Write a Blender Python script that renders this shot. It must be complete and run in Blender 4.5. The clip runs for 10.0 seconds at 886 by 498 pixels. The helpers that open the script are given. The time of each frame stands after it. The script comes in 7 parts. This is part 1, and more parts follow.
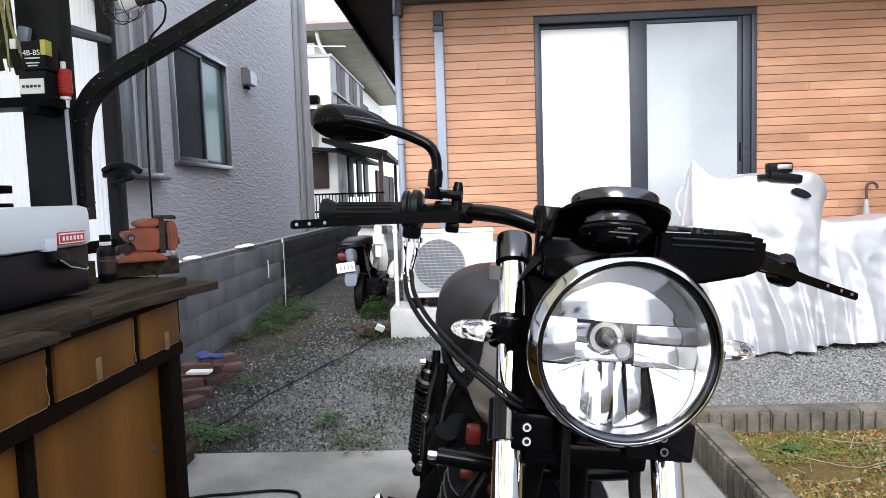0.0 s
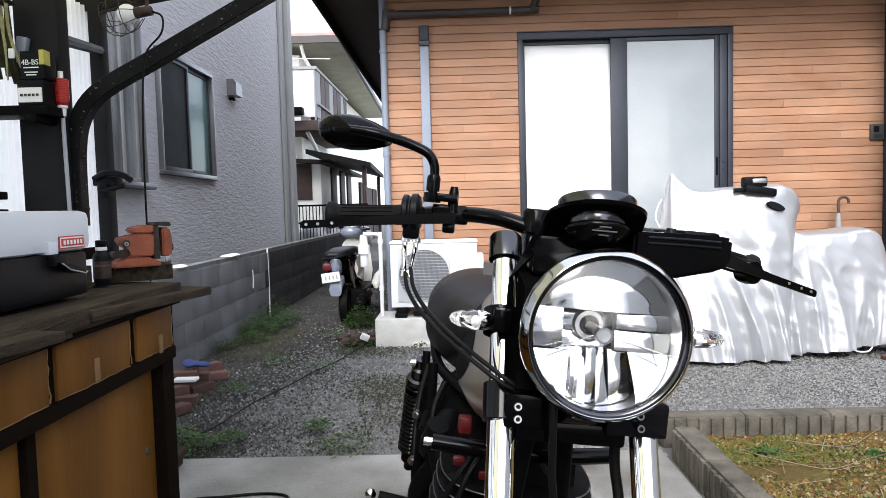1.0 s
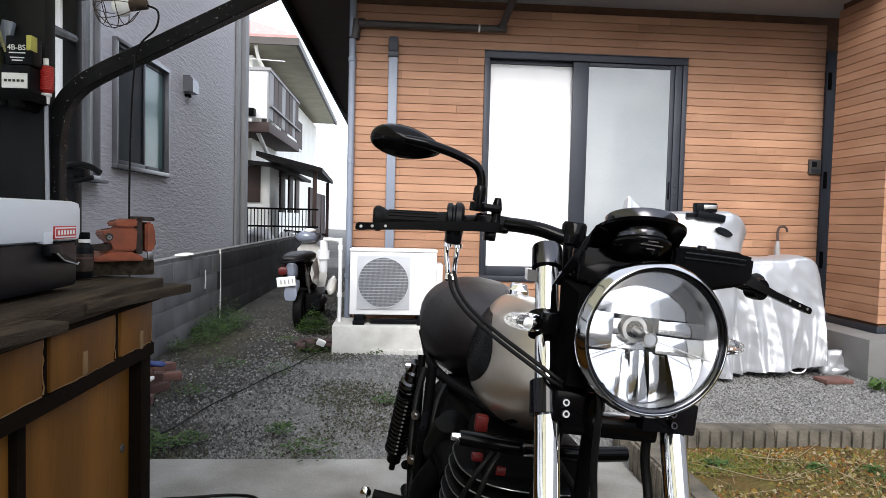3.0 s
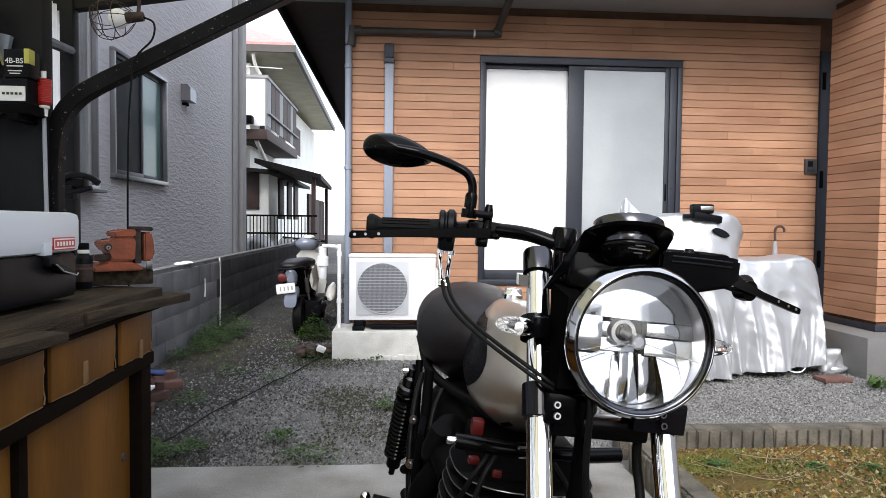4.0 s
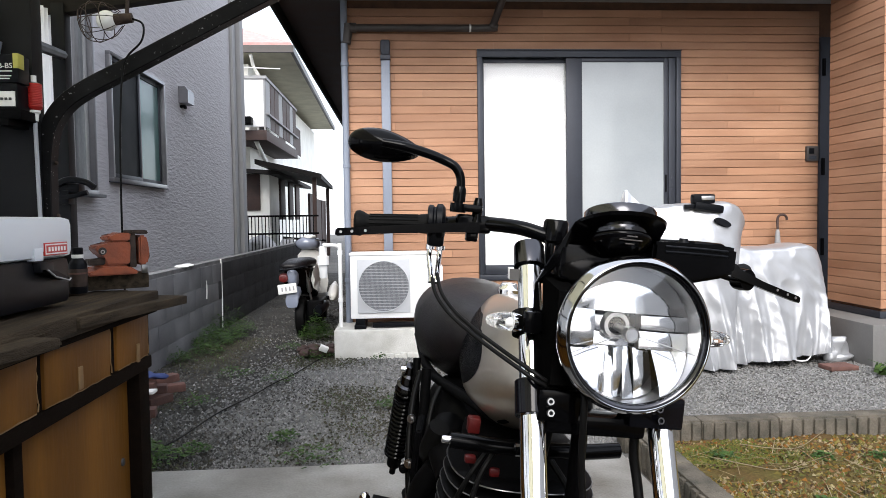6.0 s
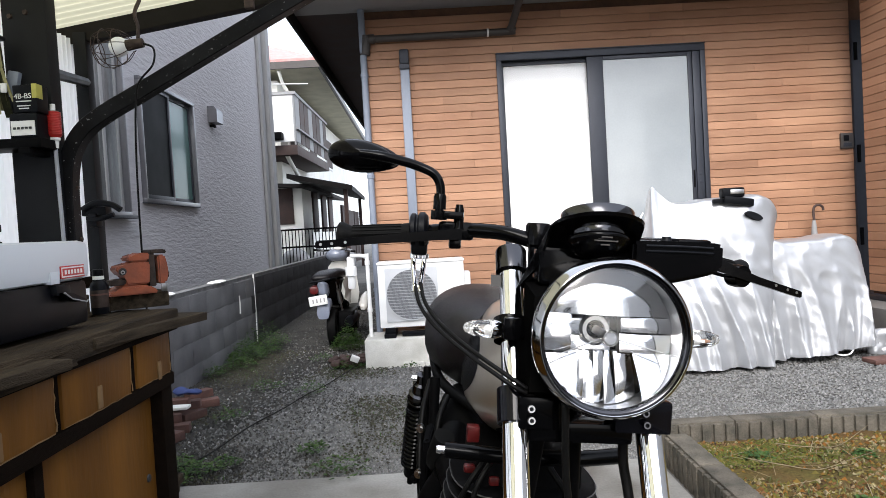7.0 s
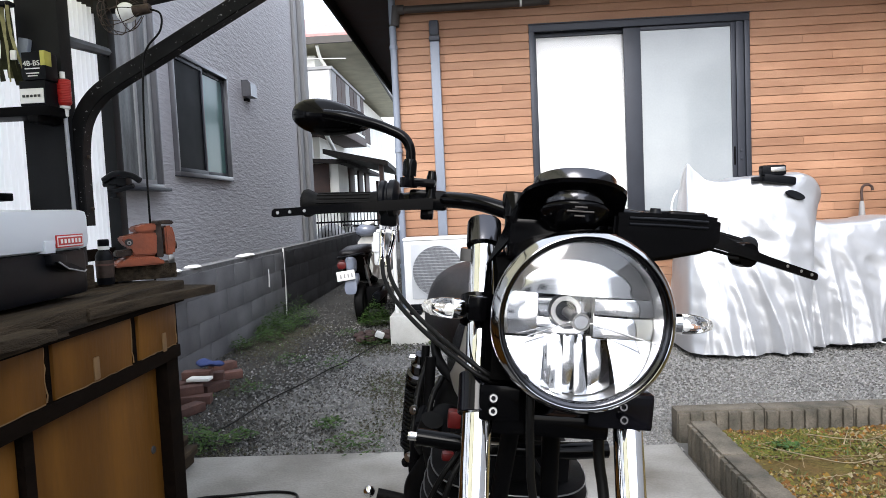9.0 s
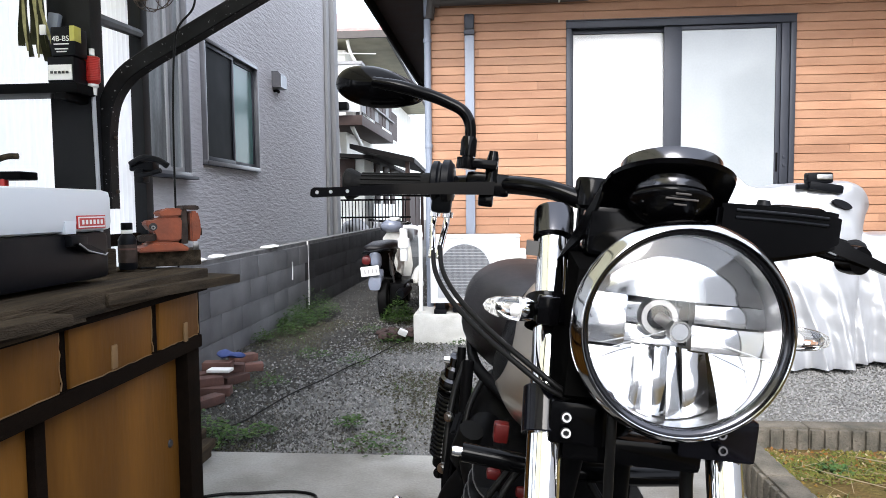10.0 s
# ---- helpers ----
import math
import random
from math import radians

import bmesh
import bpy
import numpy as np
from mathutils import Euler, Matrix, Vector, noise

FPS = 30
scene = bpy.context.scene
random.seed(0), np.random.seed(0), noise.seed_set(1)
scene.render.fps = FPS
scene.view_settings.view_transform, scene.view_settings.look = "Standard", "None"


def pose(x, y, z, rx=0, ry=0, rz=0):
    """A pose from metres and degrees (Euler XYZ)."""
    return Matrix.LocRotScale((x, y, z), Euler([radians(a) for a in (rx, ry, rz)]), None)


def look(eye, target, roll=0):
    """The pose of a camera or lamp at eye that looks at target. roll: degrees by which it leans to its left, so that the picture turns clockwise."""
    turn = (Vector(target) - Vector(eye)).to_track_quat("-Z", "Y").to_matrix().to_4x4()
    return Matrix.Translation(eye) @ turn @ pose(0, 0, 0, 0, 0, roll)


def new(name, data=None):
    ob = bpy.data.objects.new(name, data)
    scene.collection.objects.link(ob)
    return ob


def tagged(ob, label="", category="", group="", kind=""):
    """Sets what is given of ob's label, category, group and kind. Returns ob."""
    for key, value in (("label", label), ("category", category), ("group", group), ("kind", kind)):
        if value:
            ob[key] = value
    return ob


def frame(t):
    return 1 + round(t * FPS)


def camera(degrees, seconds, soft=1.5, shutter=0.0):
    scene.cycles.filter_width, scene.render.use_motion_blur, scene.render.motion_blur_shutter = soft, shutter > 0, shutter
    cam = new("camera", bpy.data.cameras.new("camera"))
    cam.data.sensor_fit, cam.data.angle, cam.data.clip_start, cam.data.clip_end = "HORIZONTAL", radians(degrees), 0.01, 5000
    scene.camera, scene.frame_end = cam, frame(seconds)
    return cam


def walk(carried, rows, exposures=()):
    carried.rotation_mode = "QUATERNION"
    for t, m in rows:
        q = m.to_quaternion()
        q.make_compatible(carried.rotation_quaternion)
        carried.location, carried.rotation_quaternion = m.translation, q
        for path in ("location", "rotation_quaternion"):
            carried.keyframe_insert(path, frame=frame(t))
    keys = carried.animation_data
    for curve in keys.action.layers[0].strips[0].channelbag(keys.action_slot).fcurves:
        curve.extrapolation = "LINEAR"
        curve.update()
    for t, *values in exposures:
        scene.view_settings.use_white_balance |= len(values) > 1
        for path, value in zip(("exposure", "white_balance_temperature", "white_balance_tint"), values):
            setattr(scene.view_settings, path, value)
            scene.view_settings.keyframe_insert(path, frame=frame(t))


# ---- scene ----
cam = camera(66.6, 10.0, soft=0.75)
PATH = [
    (0, (0.119, 0.407, 1.147), (0.032, 2.398, 0.989), -1.9),
    (0.5, (0.117, 0.357, 1.138), (0.017, 2.35, 1.005), -2.5),
    (1, (0.1, 0.325, 1.134), (0.067, 2.321, 1.012), -1.5),
    (1.5, (0.011, 0.307, 1.128), (-0.033, 2.303, 0.996), 1.0),
    (2, (-0.043, 0.309, 1.129), (0.021, 2.305, 1.015), 1.1),
    (2.5, (-0.058, 0.287, 1.128), (0.078, 2.28, 1.028), 1.8),
    (4, (-0.046, 0.244, 1.134), (0.093, 2.238, 1.057), 0.6),
    (4.5, (-0.042, 0.248, 1.132), (0.106, 2.241, 1.048), 0.5),
    (5, (-0.04, 0.254, 1.129), (0.109, 2.246, 1.043), 0.4),
    (6.5, (0.008, 0.27, 1.132), (0.097, 2.266, 1.046), -2.1),
    (7, (0.061, 0.272, 1.131), (0.084, 2.271, 1.066), -3.3),
    (7.5, (0.123, 0.277, 1.124), (0.065, 2.275, 1.049), -2.5),
    (8, (0.154, 0.304, 1.119), (0.05, 2.299, 1.027), -3.5),
    (8.5, (0.159, 0.34, 1.114), (0.053, 2.333, 0.994), -3.1),
    (9, (0.159, 0.364, 1.114), (0.064, 2.358, 0.988), -2.6),
    (9.5, (0.138, 0.43, 1.11), (0.011, 2.422, 0.989), -1.7),
    (10, (0.106, 0.479, 1.097), (-0.053, 2.469, 0.971), -0.6),
]
walk(cam, [(t, look(eye, target, roll)) for t, eye, target, roll in PATH],
     exposures=[(0, 1.62, 6150, 10), (0.5, 1.53, 6200, 10), (1, 1.46, 6250, 10), (2.5, 1.24, 6350, 10), (5, 1.24, 6350, 10), (6.5, 1.30, 6400, 10), (7.5, 1.26, 6250, 10), (8.5, 1.34, 6250, 10), (9, 1.40, 6250, 10), (9.5, 1.50, 6250, 10), (10, 1.74, 6250, 10)])

# ---- light ----
world = bpy.data.worlds.new("overcast_sky")
scene.world = world
world.use_nodes = True
_n, _l = world.node_tree.nodes, world.node_tree.links
_sky = _n.new("ShaderNodeTexSky")
_sky.sky_type, _sky.sun_disc = "NISHITA", False
_sky.sun_elevation, _sky.sun_rotation = radians(38), radians(189)
_sky.air_density, _sky.dust_density, _sky.ozone_density = 1.0, 3.0, 1.2
_n["Background"].inputs[1].default_value = 0.172
_veil = _n.new("ShaderNodeMix")
_veil.data_type = "RGBA"
_veil.inputs["Factor"].default_value = 0.6
_veil.inputs["B"].default_value = (6.9, 7.1, 7.6, 1)
_l.new(_sky.outputs[0], _veil.inputs["A"])
_l.new(_veil.outputs["Result"], _n["Background"].inputs[0])
_sun = bpy.data.lights.new("sun", "SUN")
_sun.energy, _sun.angle, _sun.color = 1.30, radians(34), (1.0, 0.98, 0.95)
sun = new("sun", _sun)
sun.matrix_world = look((0, 0, 20), (1.4, 8.9, 12.6))


# ---- materials ----
def mat(name, col, rough=0.6, metal=0.0, var=0.15, scale=8.0, bump=0.0, bscale=60.0, col2=None, spec=0.5, coat=0.0, rand=0.0, stretch=(1, 1, 1), detail=6.0):
    """A procedural surface: two colours mixed by broad noise, fine grain, roughness wear and relief."""
    m = bpy.data.materials.new(name)
    m.use_nodes = True
    nt = m.node_tree
    n, l = nt.nodes, nt.links
    b = n["Principled BSDF"]
    b.inputs["Roughness"].default_value, b.inputs["Metallic"].default_value = rough, metal
    b.inputs["Specular IOR Level"].default_value = spec
    b.inputs["Coat Weight"].default_value = coat
    b.inputs["Coat Roughness"].default_value = 0.05
    co = n.new("ShaderNodeNewGeometry")
    mp = n.new("ShaderNodeMapping")
    mp.inputs["Scale"].default_value = stretch
    l.new(co.outputs["Position"], mp.inputs[0])
    broad = n.new("ShaderNodeTexNoise")
    broad.inputs["Scale"].default_value, broad.inputs["Detail"].default_value = scale, detail
    l.new(mp.outputs[0], broad.inputs[0])
    fine = n.new("ShaderNodeTexNoise")
    fine.inputs["Scale"].default_value, fine.inputs["Detail"].default_value = bscale, 4.0
    l.new(mp.outputs[0], fine.inputs[0])
    ramp = n.new("ShaderNodeValToRGB")
    c2 = col2 or tuple(c * (1 - var * 2) for c in col)
    ramp.color_ramp.elements[0].position, ramp.color_ramp.elements[1].position = 0.32, 0.68
    ramp.color_ramp.elements[0].color, ramp.color_ramp.elements[1].color = (*c2, 1), (*col, 1)
    l.new(broad.outputs[0], ramp.inputs[0])
    out = ramp.outputs[0]
    hsv = n.new("ShaderNodeHueSaturation")
    mr = n.new("ShaderNodeMapRange")
    mr.inputs[3].default_value, mr.inputs[4].default_value = 1 - var, 1 + var
    l.new(fine.outputs[0], mr.inputs[0])
    val = mr.outputs[0]
    if rand:
        oi = n.new("ShaderNodeObjectInfo")
        r2 = n.new("ShaderNodeMapRange")
        r2.inputs[3].default_value, r2.inputs[4].default_value = 1 - rand, 1 + rand
        l.new(oi.outputs["Random"], r2.inputs[0])
        mu = n.new("ShaderNodeMath")
        mu.operation = "MULTIPLY"
        l.new(val, mu.inputs[0]), l.new(r2.outputs[0], mu.inputs[1])
        val = mu.outputs[0]
    l.new(val, hsv.inputs["Value"])
    l.new(out, hsv.inputs["Color"])
    l.new(hsv.outputs[0], b.inputs["Base Color"])
    rr = n.new("ShaderNodeMapRange")
    rr.inputs[3].default_value, rr.inputs[4].default_value = max(0.02, rough * 0.8), min(1.0, rough * 1.25)
    l.new(broad.outputs[0], rr.inputs[0])
    l.new(rr.outputs[0], b.inputs["Roughness"])
    if bump:
        bp = n.new("ShaderNodeBump")
        bp.inputs["Strength"].default_value, bp.inputs["Distance"].default_value = min(1.0, bump), 0.01 * max(1.0, bump)
        l.new(fine.outputs[0], bp.inputs["Height"])
        l.new(bp.outputs[0], b.inputs["Normal"])
    return m


def island_mat(name, cols, rough=0.9):
    """Loose grains whose colour differs from piece to piece."""
    m = bpy.data.materials.new(name)
    m.use_nodes = True
    n, l = m.node_tree.nodes, m.node_tree.links
    b = n["Principled BSDF"]
    b.inputs["Roughness"].default_value = rough
    b.inputs["Specular IOR Level"].default_value = 0.2
    g = n.new("ShaderNodeNewGeometry")
    r = n.new("ShaderNodeValToRGB")
    els = r.color_ramp.elements
    while len(els) < len(cols):
        els.new(0.5)
    for i, c in enumerate(cols):
        els[i].position, els[i].color = i / (len(cols) - 1), (*c, 1)
    l.new(g.outputs["Random Per Island"], r.inputs[0])
    l.new(r.outputs[0], b.inputs["Base Color"])
    return m


def glass_mat(name, col=(1, 1, 1), rough=0.0, ior=1.45):
    m = bpy.data.materials.new(name)
    m.use_nodes = True
    b = m.node_tree.nodes["Principled BSDF"]
    b.inputs["Base Color"].default_value = (*col, 1)
    b.inputs["Transmission Weight"].default_value, b.inputs["Roughness"].default_value, b.inputs["IOR"].default_value = 1.0, rough, ior
    return m


def sheet_mat(name, col, clear=0.5):
    """Milky plastic that lets light through."""
    m = bpy.data.materials.new(name)
    m.use_nodes = True
    n, l = m.node_tree.nodes, m.node_tree.links
    b = n["Principled BSDF"]
    b.inputs["Base Color"].default_value, b.inputs["Roughness"].default_value = (*col, 1), 0.35
    t = n.new("ShaderNodeBsdfTranslucent")
    t.inputs[0].default_value = (*col, 1)
    x = n.new("ShaderNodeMixShader")
    x.inputs[0].default_value = clear
    l.new(b.outputs[0], x.inputs[1]), l.new(t.outputs[0], x.inputs[2])
    l.new(x.outputs[0], n["Material Output"].inputs[0])
    return m


M_gravel = island_mat("gravel_stones", [(0.080, 0.079, 0.076), (0.16, 0.16, 0.158), (0.12, 0.12, 0.117), (0.25, 0.247, 0.24), (0.14, 0.139, 0.135), (0.18, 0.172, 0.158)])
# Dirt tones, darkened further for the passage's shade.
M_shadegravel = island_mat("dirty_stones_in_shade", [(0.018, 0.018, 0.017), (0.065, 0.064, 0.060), (0.036, 0.034, 0.03), (0.125, 0.124, 0.118), (0.05, 0.05, 0.049), (0.07, 0.06, 0.046)])
M_litter = island_mat("leaf_litter_and_moss", [(0.040, 0.020, 0.008), (0.085, 0.090, 0.020), (0.17, 0.075, 0.016), (0.022, 0.018, 0.012), (0.13, 0.105, 0.022), (0.24, 0.20, 0.12), (0.105, 0.042, 0.012)], 0.95)
M_dirt = island_mat("dull_dirt_crumbs", [(0.028, 0.026, 0.02), (0.05, 0.052, 0.03), (0.075, 0.066, 0.05), (0.035, 0.032, 0.026), (0.06, 0.06, 0.035)], 0.95)
M_earth = mat("grey_gritty_earth", (0.135, 0.13, 0.12), 0.95, var=0.3, scale=1.3, bump=0.9, bscale=140, col2=(0.085, 0.083, 0.078), spec=0.2)
M_concrete = mat("worn_concrete", (0.31, 0.305, 0.285), 0.7, var=0.25, scale=2.0, bump=0.3, bscale=90, col2=(0.105, 0.096, 0.080), spec=0.35)
M_kerb = mat("weathered_edging_concrete", (0.135, 0.118, 0.094), 0.95, var=0.35, scale=9, bump=0.8, bscale=120, col2=(0.06, 0.056, 0.045), rand=0.15, spec=0.2)
M_base = mat("pale_cast_concrete", (0.62, 0.61, 0.57), 0.9, var=0.12, scale=7, bump=0.3, bscale=120, col2=(0.46, 0.45, 0.41), spec=0.2)
M_block = mat("concrete_block", (0.21, 0.21, 0.215), 0.95, var=0.18, scale=2.5, bump=0.5, bscale=150, col2=(0.12, 0.12, 0.125), rand=0.07, spec=0.2)
M_blockdark = mat("dark_grey_block", (0.062, 0.061, 0.064), 0.95, var=0.2, scale=2.5, bump=0.5, bscale=150, col2=(0.036, 0.036, 0.037), rand=0.04, spec=0.15)
M_mortar = mat("mortar", (0.19, 0.19, 0.19), 0.95, var=0.2, scale=10, spec=0.2)
M_siding = mat("brown_ceramic_siding", (0.395, 0.220, 0.132), 0.55, var=0.16, scale=1.3, bump=0.3, bscale=130, col2=(0.285, 0.145, 0.082), rand=0.13, stretch=(1, 1, 4), spec=0.35)
M_groove = mat("siding_joint_dark", (0.12, 0.06, 0.034), 0.9, var=0.2)
M_stucco = bpy.data.materials.new("grey_stucco_siding")
M_frame = mat("dark_bronze_aluminium", (0.030, 0.034, 0.045), 0.45, 0.4, var=0.08, scale=6)
M_blackpaint = mat("satin_black_steel", (0.0036, 0.0036, 0.004), 0.48, var=0.2, scale=14, bump=0.05, bscale=200, spec=0.035)
M_post = mat("satin_charcoal_steel", (0.012, 0.0125, 0.014), 0.5, var=0.15, scale=6, bump=0.05, bscale=200, spec=0.12)
M_bikeblack = mat("semi_gloss_black_enamel", (0.0015, 0.0015, 0.0018), 0.12, var=0.1, scale=20, spec=0.10)
M_rubber = mat("black_rubber", (0.005, 0.005, 0.005), 0.6, var=0.15, scale=20, bump=0.1, bscale=300, spec=0.08)
M_chrome = mat("polished_chrome", (0.86, 0.86, 0.87), 0.05, 1.0, var=0.02, scale=30)
M_alu = mat("brushed_aluminium", (0.62, 0.62, 0.62), 0.3, 1.0, var=0.08, scale=40)
M_mirror = mat("reflector_silver", (0.66, 0.67, 0.69), 0.11, 1.0, var=0.0, scale=3)
M_tank = mat("champagne_silver_paint", (0.52, 0.47, 0.40), 0.36, 0.88, var=0.03, scale=90, coat=0.6)
M_leather = mat("dark_brown_black_leather", (0.012, 0.0105, 0.012), 0.36, var=0.25, scale=6, bump=0.2, bscale=420, spec=0.24)
M_pad = mat("smooth_black_rubber", (0.004, 0.004, 0.005), 0.24, var=0.15, scale=30, bump=0.12, bscale=160, spec=0.14)
M_red = mat("red_plastic", (0.42, 0.018, 0.014), 0.4, var=0.1, scale=10)
M_white = mat("white_powder_coat", (0.80, 0.80, 0.79), 0.45, var=0.03, scale=5)
M_pipegrey = mat("blue_grey_pvc", (0.22, 0.25, 0.31), 0.5, var=0.08, scale=4, stretch=(1, 1, 0.3))
M_darkpipe = mat("dark_brown_gutter_pipe", (0.05, 0.042, 0.038), 0.5, var=0.15, scale=5)
M_soffit = mat("grey_soffit_board", (0.30, 0.30, 0.30), 0.8, var=0.06, scale=3)
M_fascia = mat("dark_brown_fascia", (0.016, 0.014, 0.013), 0.7, var=0.15, scale=4, spec=0.12)
M_curtain = mat("white_roller_blind", (0.86, 0.86, 0.86), 0.8, var=0.02, scale=3)
M_frost = mat("frosted_pane", (0.33, 0.355, 0.37), 0.16, var=0.06, scale=1.6, col2=(0.27, 0.295, 0.31), coat=0.6)
M_glass = glass_mat("clear_glass")
M_cover = mat("silver_white_tarpaulin", (0.43, 0.44, 0.46), 0.33, 0.5, var=0.03, scale=5, bump=0.1, bscale=25)
M_cream = mat("cream_render", (0.90, 0.89, 0.83), 0.9, var=0.06, scale=2)
M_redroof = mat("faded_red_roof", (0.55, 0.28, 0.26), 0.8, var=0.12, scale=8)
M_darkwood = mat("dark_brown_boards", (0.055, 0.030, 0.024), 0.7, var=0.2, scale=6)
M_ply = mat("weathered_orange_plywood", (0.190, 0.082, 0.013), 0.55, var=0.16, scale=5, bump=0.12, bscale=60, col2=(0.10, 0.041, 0.006), spec=0.12, stretch=(1, 1, 0.18))
M_chip = mat("bare_plywood_chip", (0.22, 0.125, 0.045), 0.7, var=0.15)
M_oldwood = mat("grey_weathered_timber", (0.064, 0.048, 0.031), 0.9, var=0.3, scale=9, bump=0.6, bscale=80, col2=(0.018, 0.014, 0.010), spec=0.1, stretch=(6, 0.5, 6))
M_beamwood = mat("dark_stained_timber", (0.0085, 0.0055, 0.0036), 0.8, var=0.25, scale=9, bump=0.3, bscale=80, spec=0.03, stretch=(4, 0.6, 4))
M_poly = sheet_mat("milky_corrugated_plastic", (0.96, 0.97, 0.97), 0.85)
M_roofpoly = sheet_mat("yellowed_roof_plastic", (0.56, 0.53, 0.37), 0.6)
M_boxlid = sheet_mat("frosted_plastic_lid", (0.72, 0.76, 0.80), 0.25)
M_blackplastic = mat("black_plastic", (0.004, 0.0045, 0.006), 0.4, var=0.1, scale=10, spec=0.1)
M_vise = mat("chipped_red_brown_paint", (0.27, 0.062, 0.020), 0.5, var=0.15, scale=18, bump=0.15, bscale=90, col2=(0.16, 0.040, 0.016))
M_rust = mat("dark_rusty_steel", (0.06, 0.04, 0.03), 0.6, 0.5, var=0.3, scale=30)
M_brickred = mat("red_paving_brick", (0.105, 0.050, 0.039), 0.9, var=0.2, scale=14, bump=0.4, bscale=120, rand=0.25)
M_leaf = island_mat("weed_leaves", [(0.020, 0.048, 0.011), (0.034, 0.076, 0.016), (0.062, 0.100, 0.024), (0.024, 0.056, 0.012)], 0.6)
M_dryleaf = island_mat("dry_and_green_blades", [(0.14, 0.10, 0.045), (0.045, 0.075, 0.022), (0.11, 0.085, 0.036), (0.055, 0.08, 0.026), (0.17, 0.14, 0.08)], 0.8)
M_moss = mat("mossy_bare_soil", (0.078, 0.068, 0.020), 0.95, var=0.45, scale=3.2, bump=1.0, bscale=70, col2=(0.085, 0.048, 0.020), spec=0.1, detail=9.0)
M_greenglass = mat("sea_green_obscure_glass", (0.10, 0.20, 0.185), 0.25, var=0.06, scale=2, coat=0.12, spec=0.25)
M_darkglass = mat("dark_insect_screen", (0.006, 0.0065, 0.008), 0.5, var=0.05, scale=3, spec=0.05)
M_paper = mat("white_printed_label", (0.75, 0.75, 0.72), 0.6, var=0.04, scale=6)
M_flatblack = mat("flat_black", (0.02, 0.02, 0.02), 0.6, var=0.05)
M_cable = mat("black_cable", (0.004, 0.004, 0.004), 0.4, var=0.1, spec=0.12)
M_yellow = mat("olive_yellow_print", (0.45, 0.42, 0.08), 0.5, var=0.1)
M_bulb = mat("white_bulb", (0.82, 0.82, 0.80), 0.25, var=0.02)
M_rope = mat("dark_hose", (0.018, 0.018, 0.017), 0.7, var=0.1, spec=0.1)
M_porch = mat("grey_porch_tile", (0.15, 0.147, 0.142), 0.6, var=0.1, scale=4, bump=0.1)
M_gloss = mat("black_chrome", (0.070, 0.070, 0.075), 0.17, 1.0, var=0.05, scale=20)
M_bezel = mat("gloss_black_plastic", (0.004, 0.004, 0.006), 0.10, var=0.1, scale=20, spec=0.22)
# Darker all over than the fork chrome.
M_rim = mat("darker_chrome", (0.40, 0.40, 0.405), 0.09, 1.0, var=0.05, scale=30)
# Paleness stands for sky mirrored in the glass and a curtain behind.
M_palepane = mat("pale_sky_pane", (0.30, 0.32, 0.325), 0.12, var=0.35, scale=2.2, coat=0.8, stretch=(1, 2.5, 0.4))
M_matte = mat("dull_black_undercoat", (0.003, 0.003, 0.003), 0.9, var=0.1, scale=20, spec=0.0)
M_bolt = mat("zinc_plated_steel", (0.42, 0.42, 0.42), 0.3, 1.0, var=0.1, scale=40)
M_fin = mat("blackened_cast_aluminium", (0.26, 0.26, 0.26), 0.3, 0.9, var=0.2, scale=40)
M_fanplate = mat("pale_grey_grille_plastic", (0.52, 0.53, 0.55), 0.55, var=0.04, scale=8)
M_fanback = mat("dark_fan_well", (0.075, 0.08, 0.09), 0.7, var=0.1, scale=8)
M_fanrib = mat("mid_grey_grille_plastic", (0.34, 0.35, 0.37), 0.6, var=0.08, scale=10)
M_grille = mat("shaded_fan_grey", (0.22, 0.23, 0.25), 0.6, var=0.1, scale=10)

M_dimred = mat("red_lacquer", (0.10, 0.004, 0.0035), 0.4, var=0.2, scale=30)


def dusty(name, base, dots, size, share):
    """Dark paint flecked with pale dust."""
    m = mat(name, base, 0.45, var=0.25, scale=14, bump=0.06, bscale=200, spec=0.07)
    n, l = m.node_tree.nodes, m.node_tree.links
    v = n.new("ShaderNodeTexNoise")
    v.inputs["Scale"].default_value, v.inputs["Detail"].default_value = size, 2.0
    g = n.new("ShaderNodeNewGeometry")
    l.new(g.outputs["Position"], v.inputs[0])
    r = n.new("ShaderNodeValToRGB")
    r.color_ramp.elements[0].position, r.color_ramp.elements[1].position = share, share + 0.03
    l.new(v.outputs[0], r.inputs[0])
    x = n.new("ShaderNodeMix")
    x.data_type = "RGBA"
    x.inputs["B"].default_value = (*dots, 1)
    b = n["Principled BSDF"]
    l.new(b.inputs["Base Color"].links[0].from_socket, x.inputs["A"])
    l.new(r.outputs[0], x.inputs["Factor"])
    l.new(x.outputs["Result"], b.inputs["Base Color"])
    return m


M_dusty = dusty("dust_flecked_black_steel", (0.012, 0.012, 0.013), (0.20, 0.20, 0.20), 80.0, 0.675)


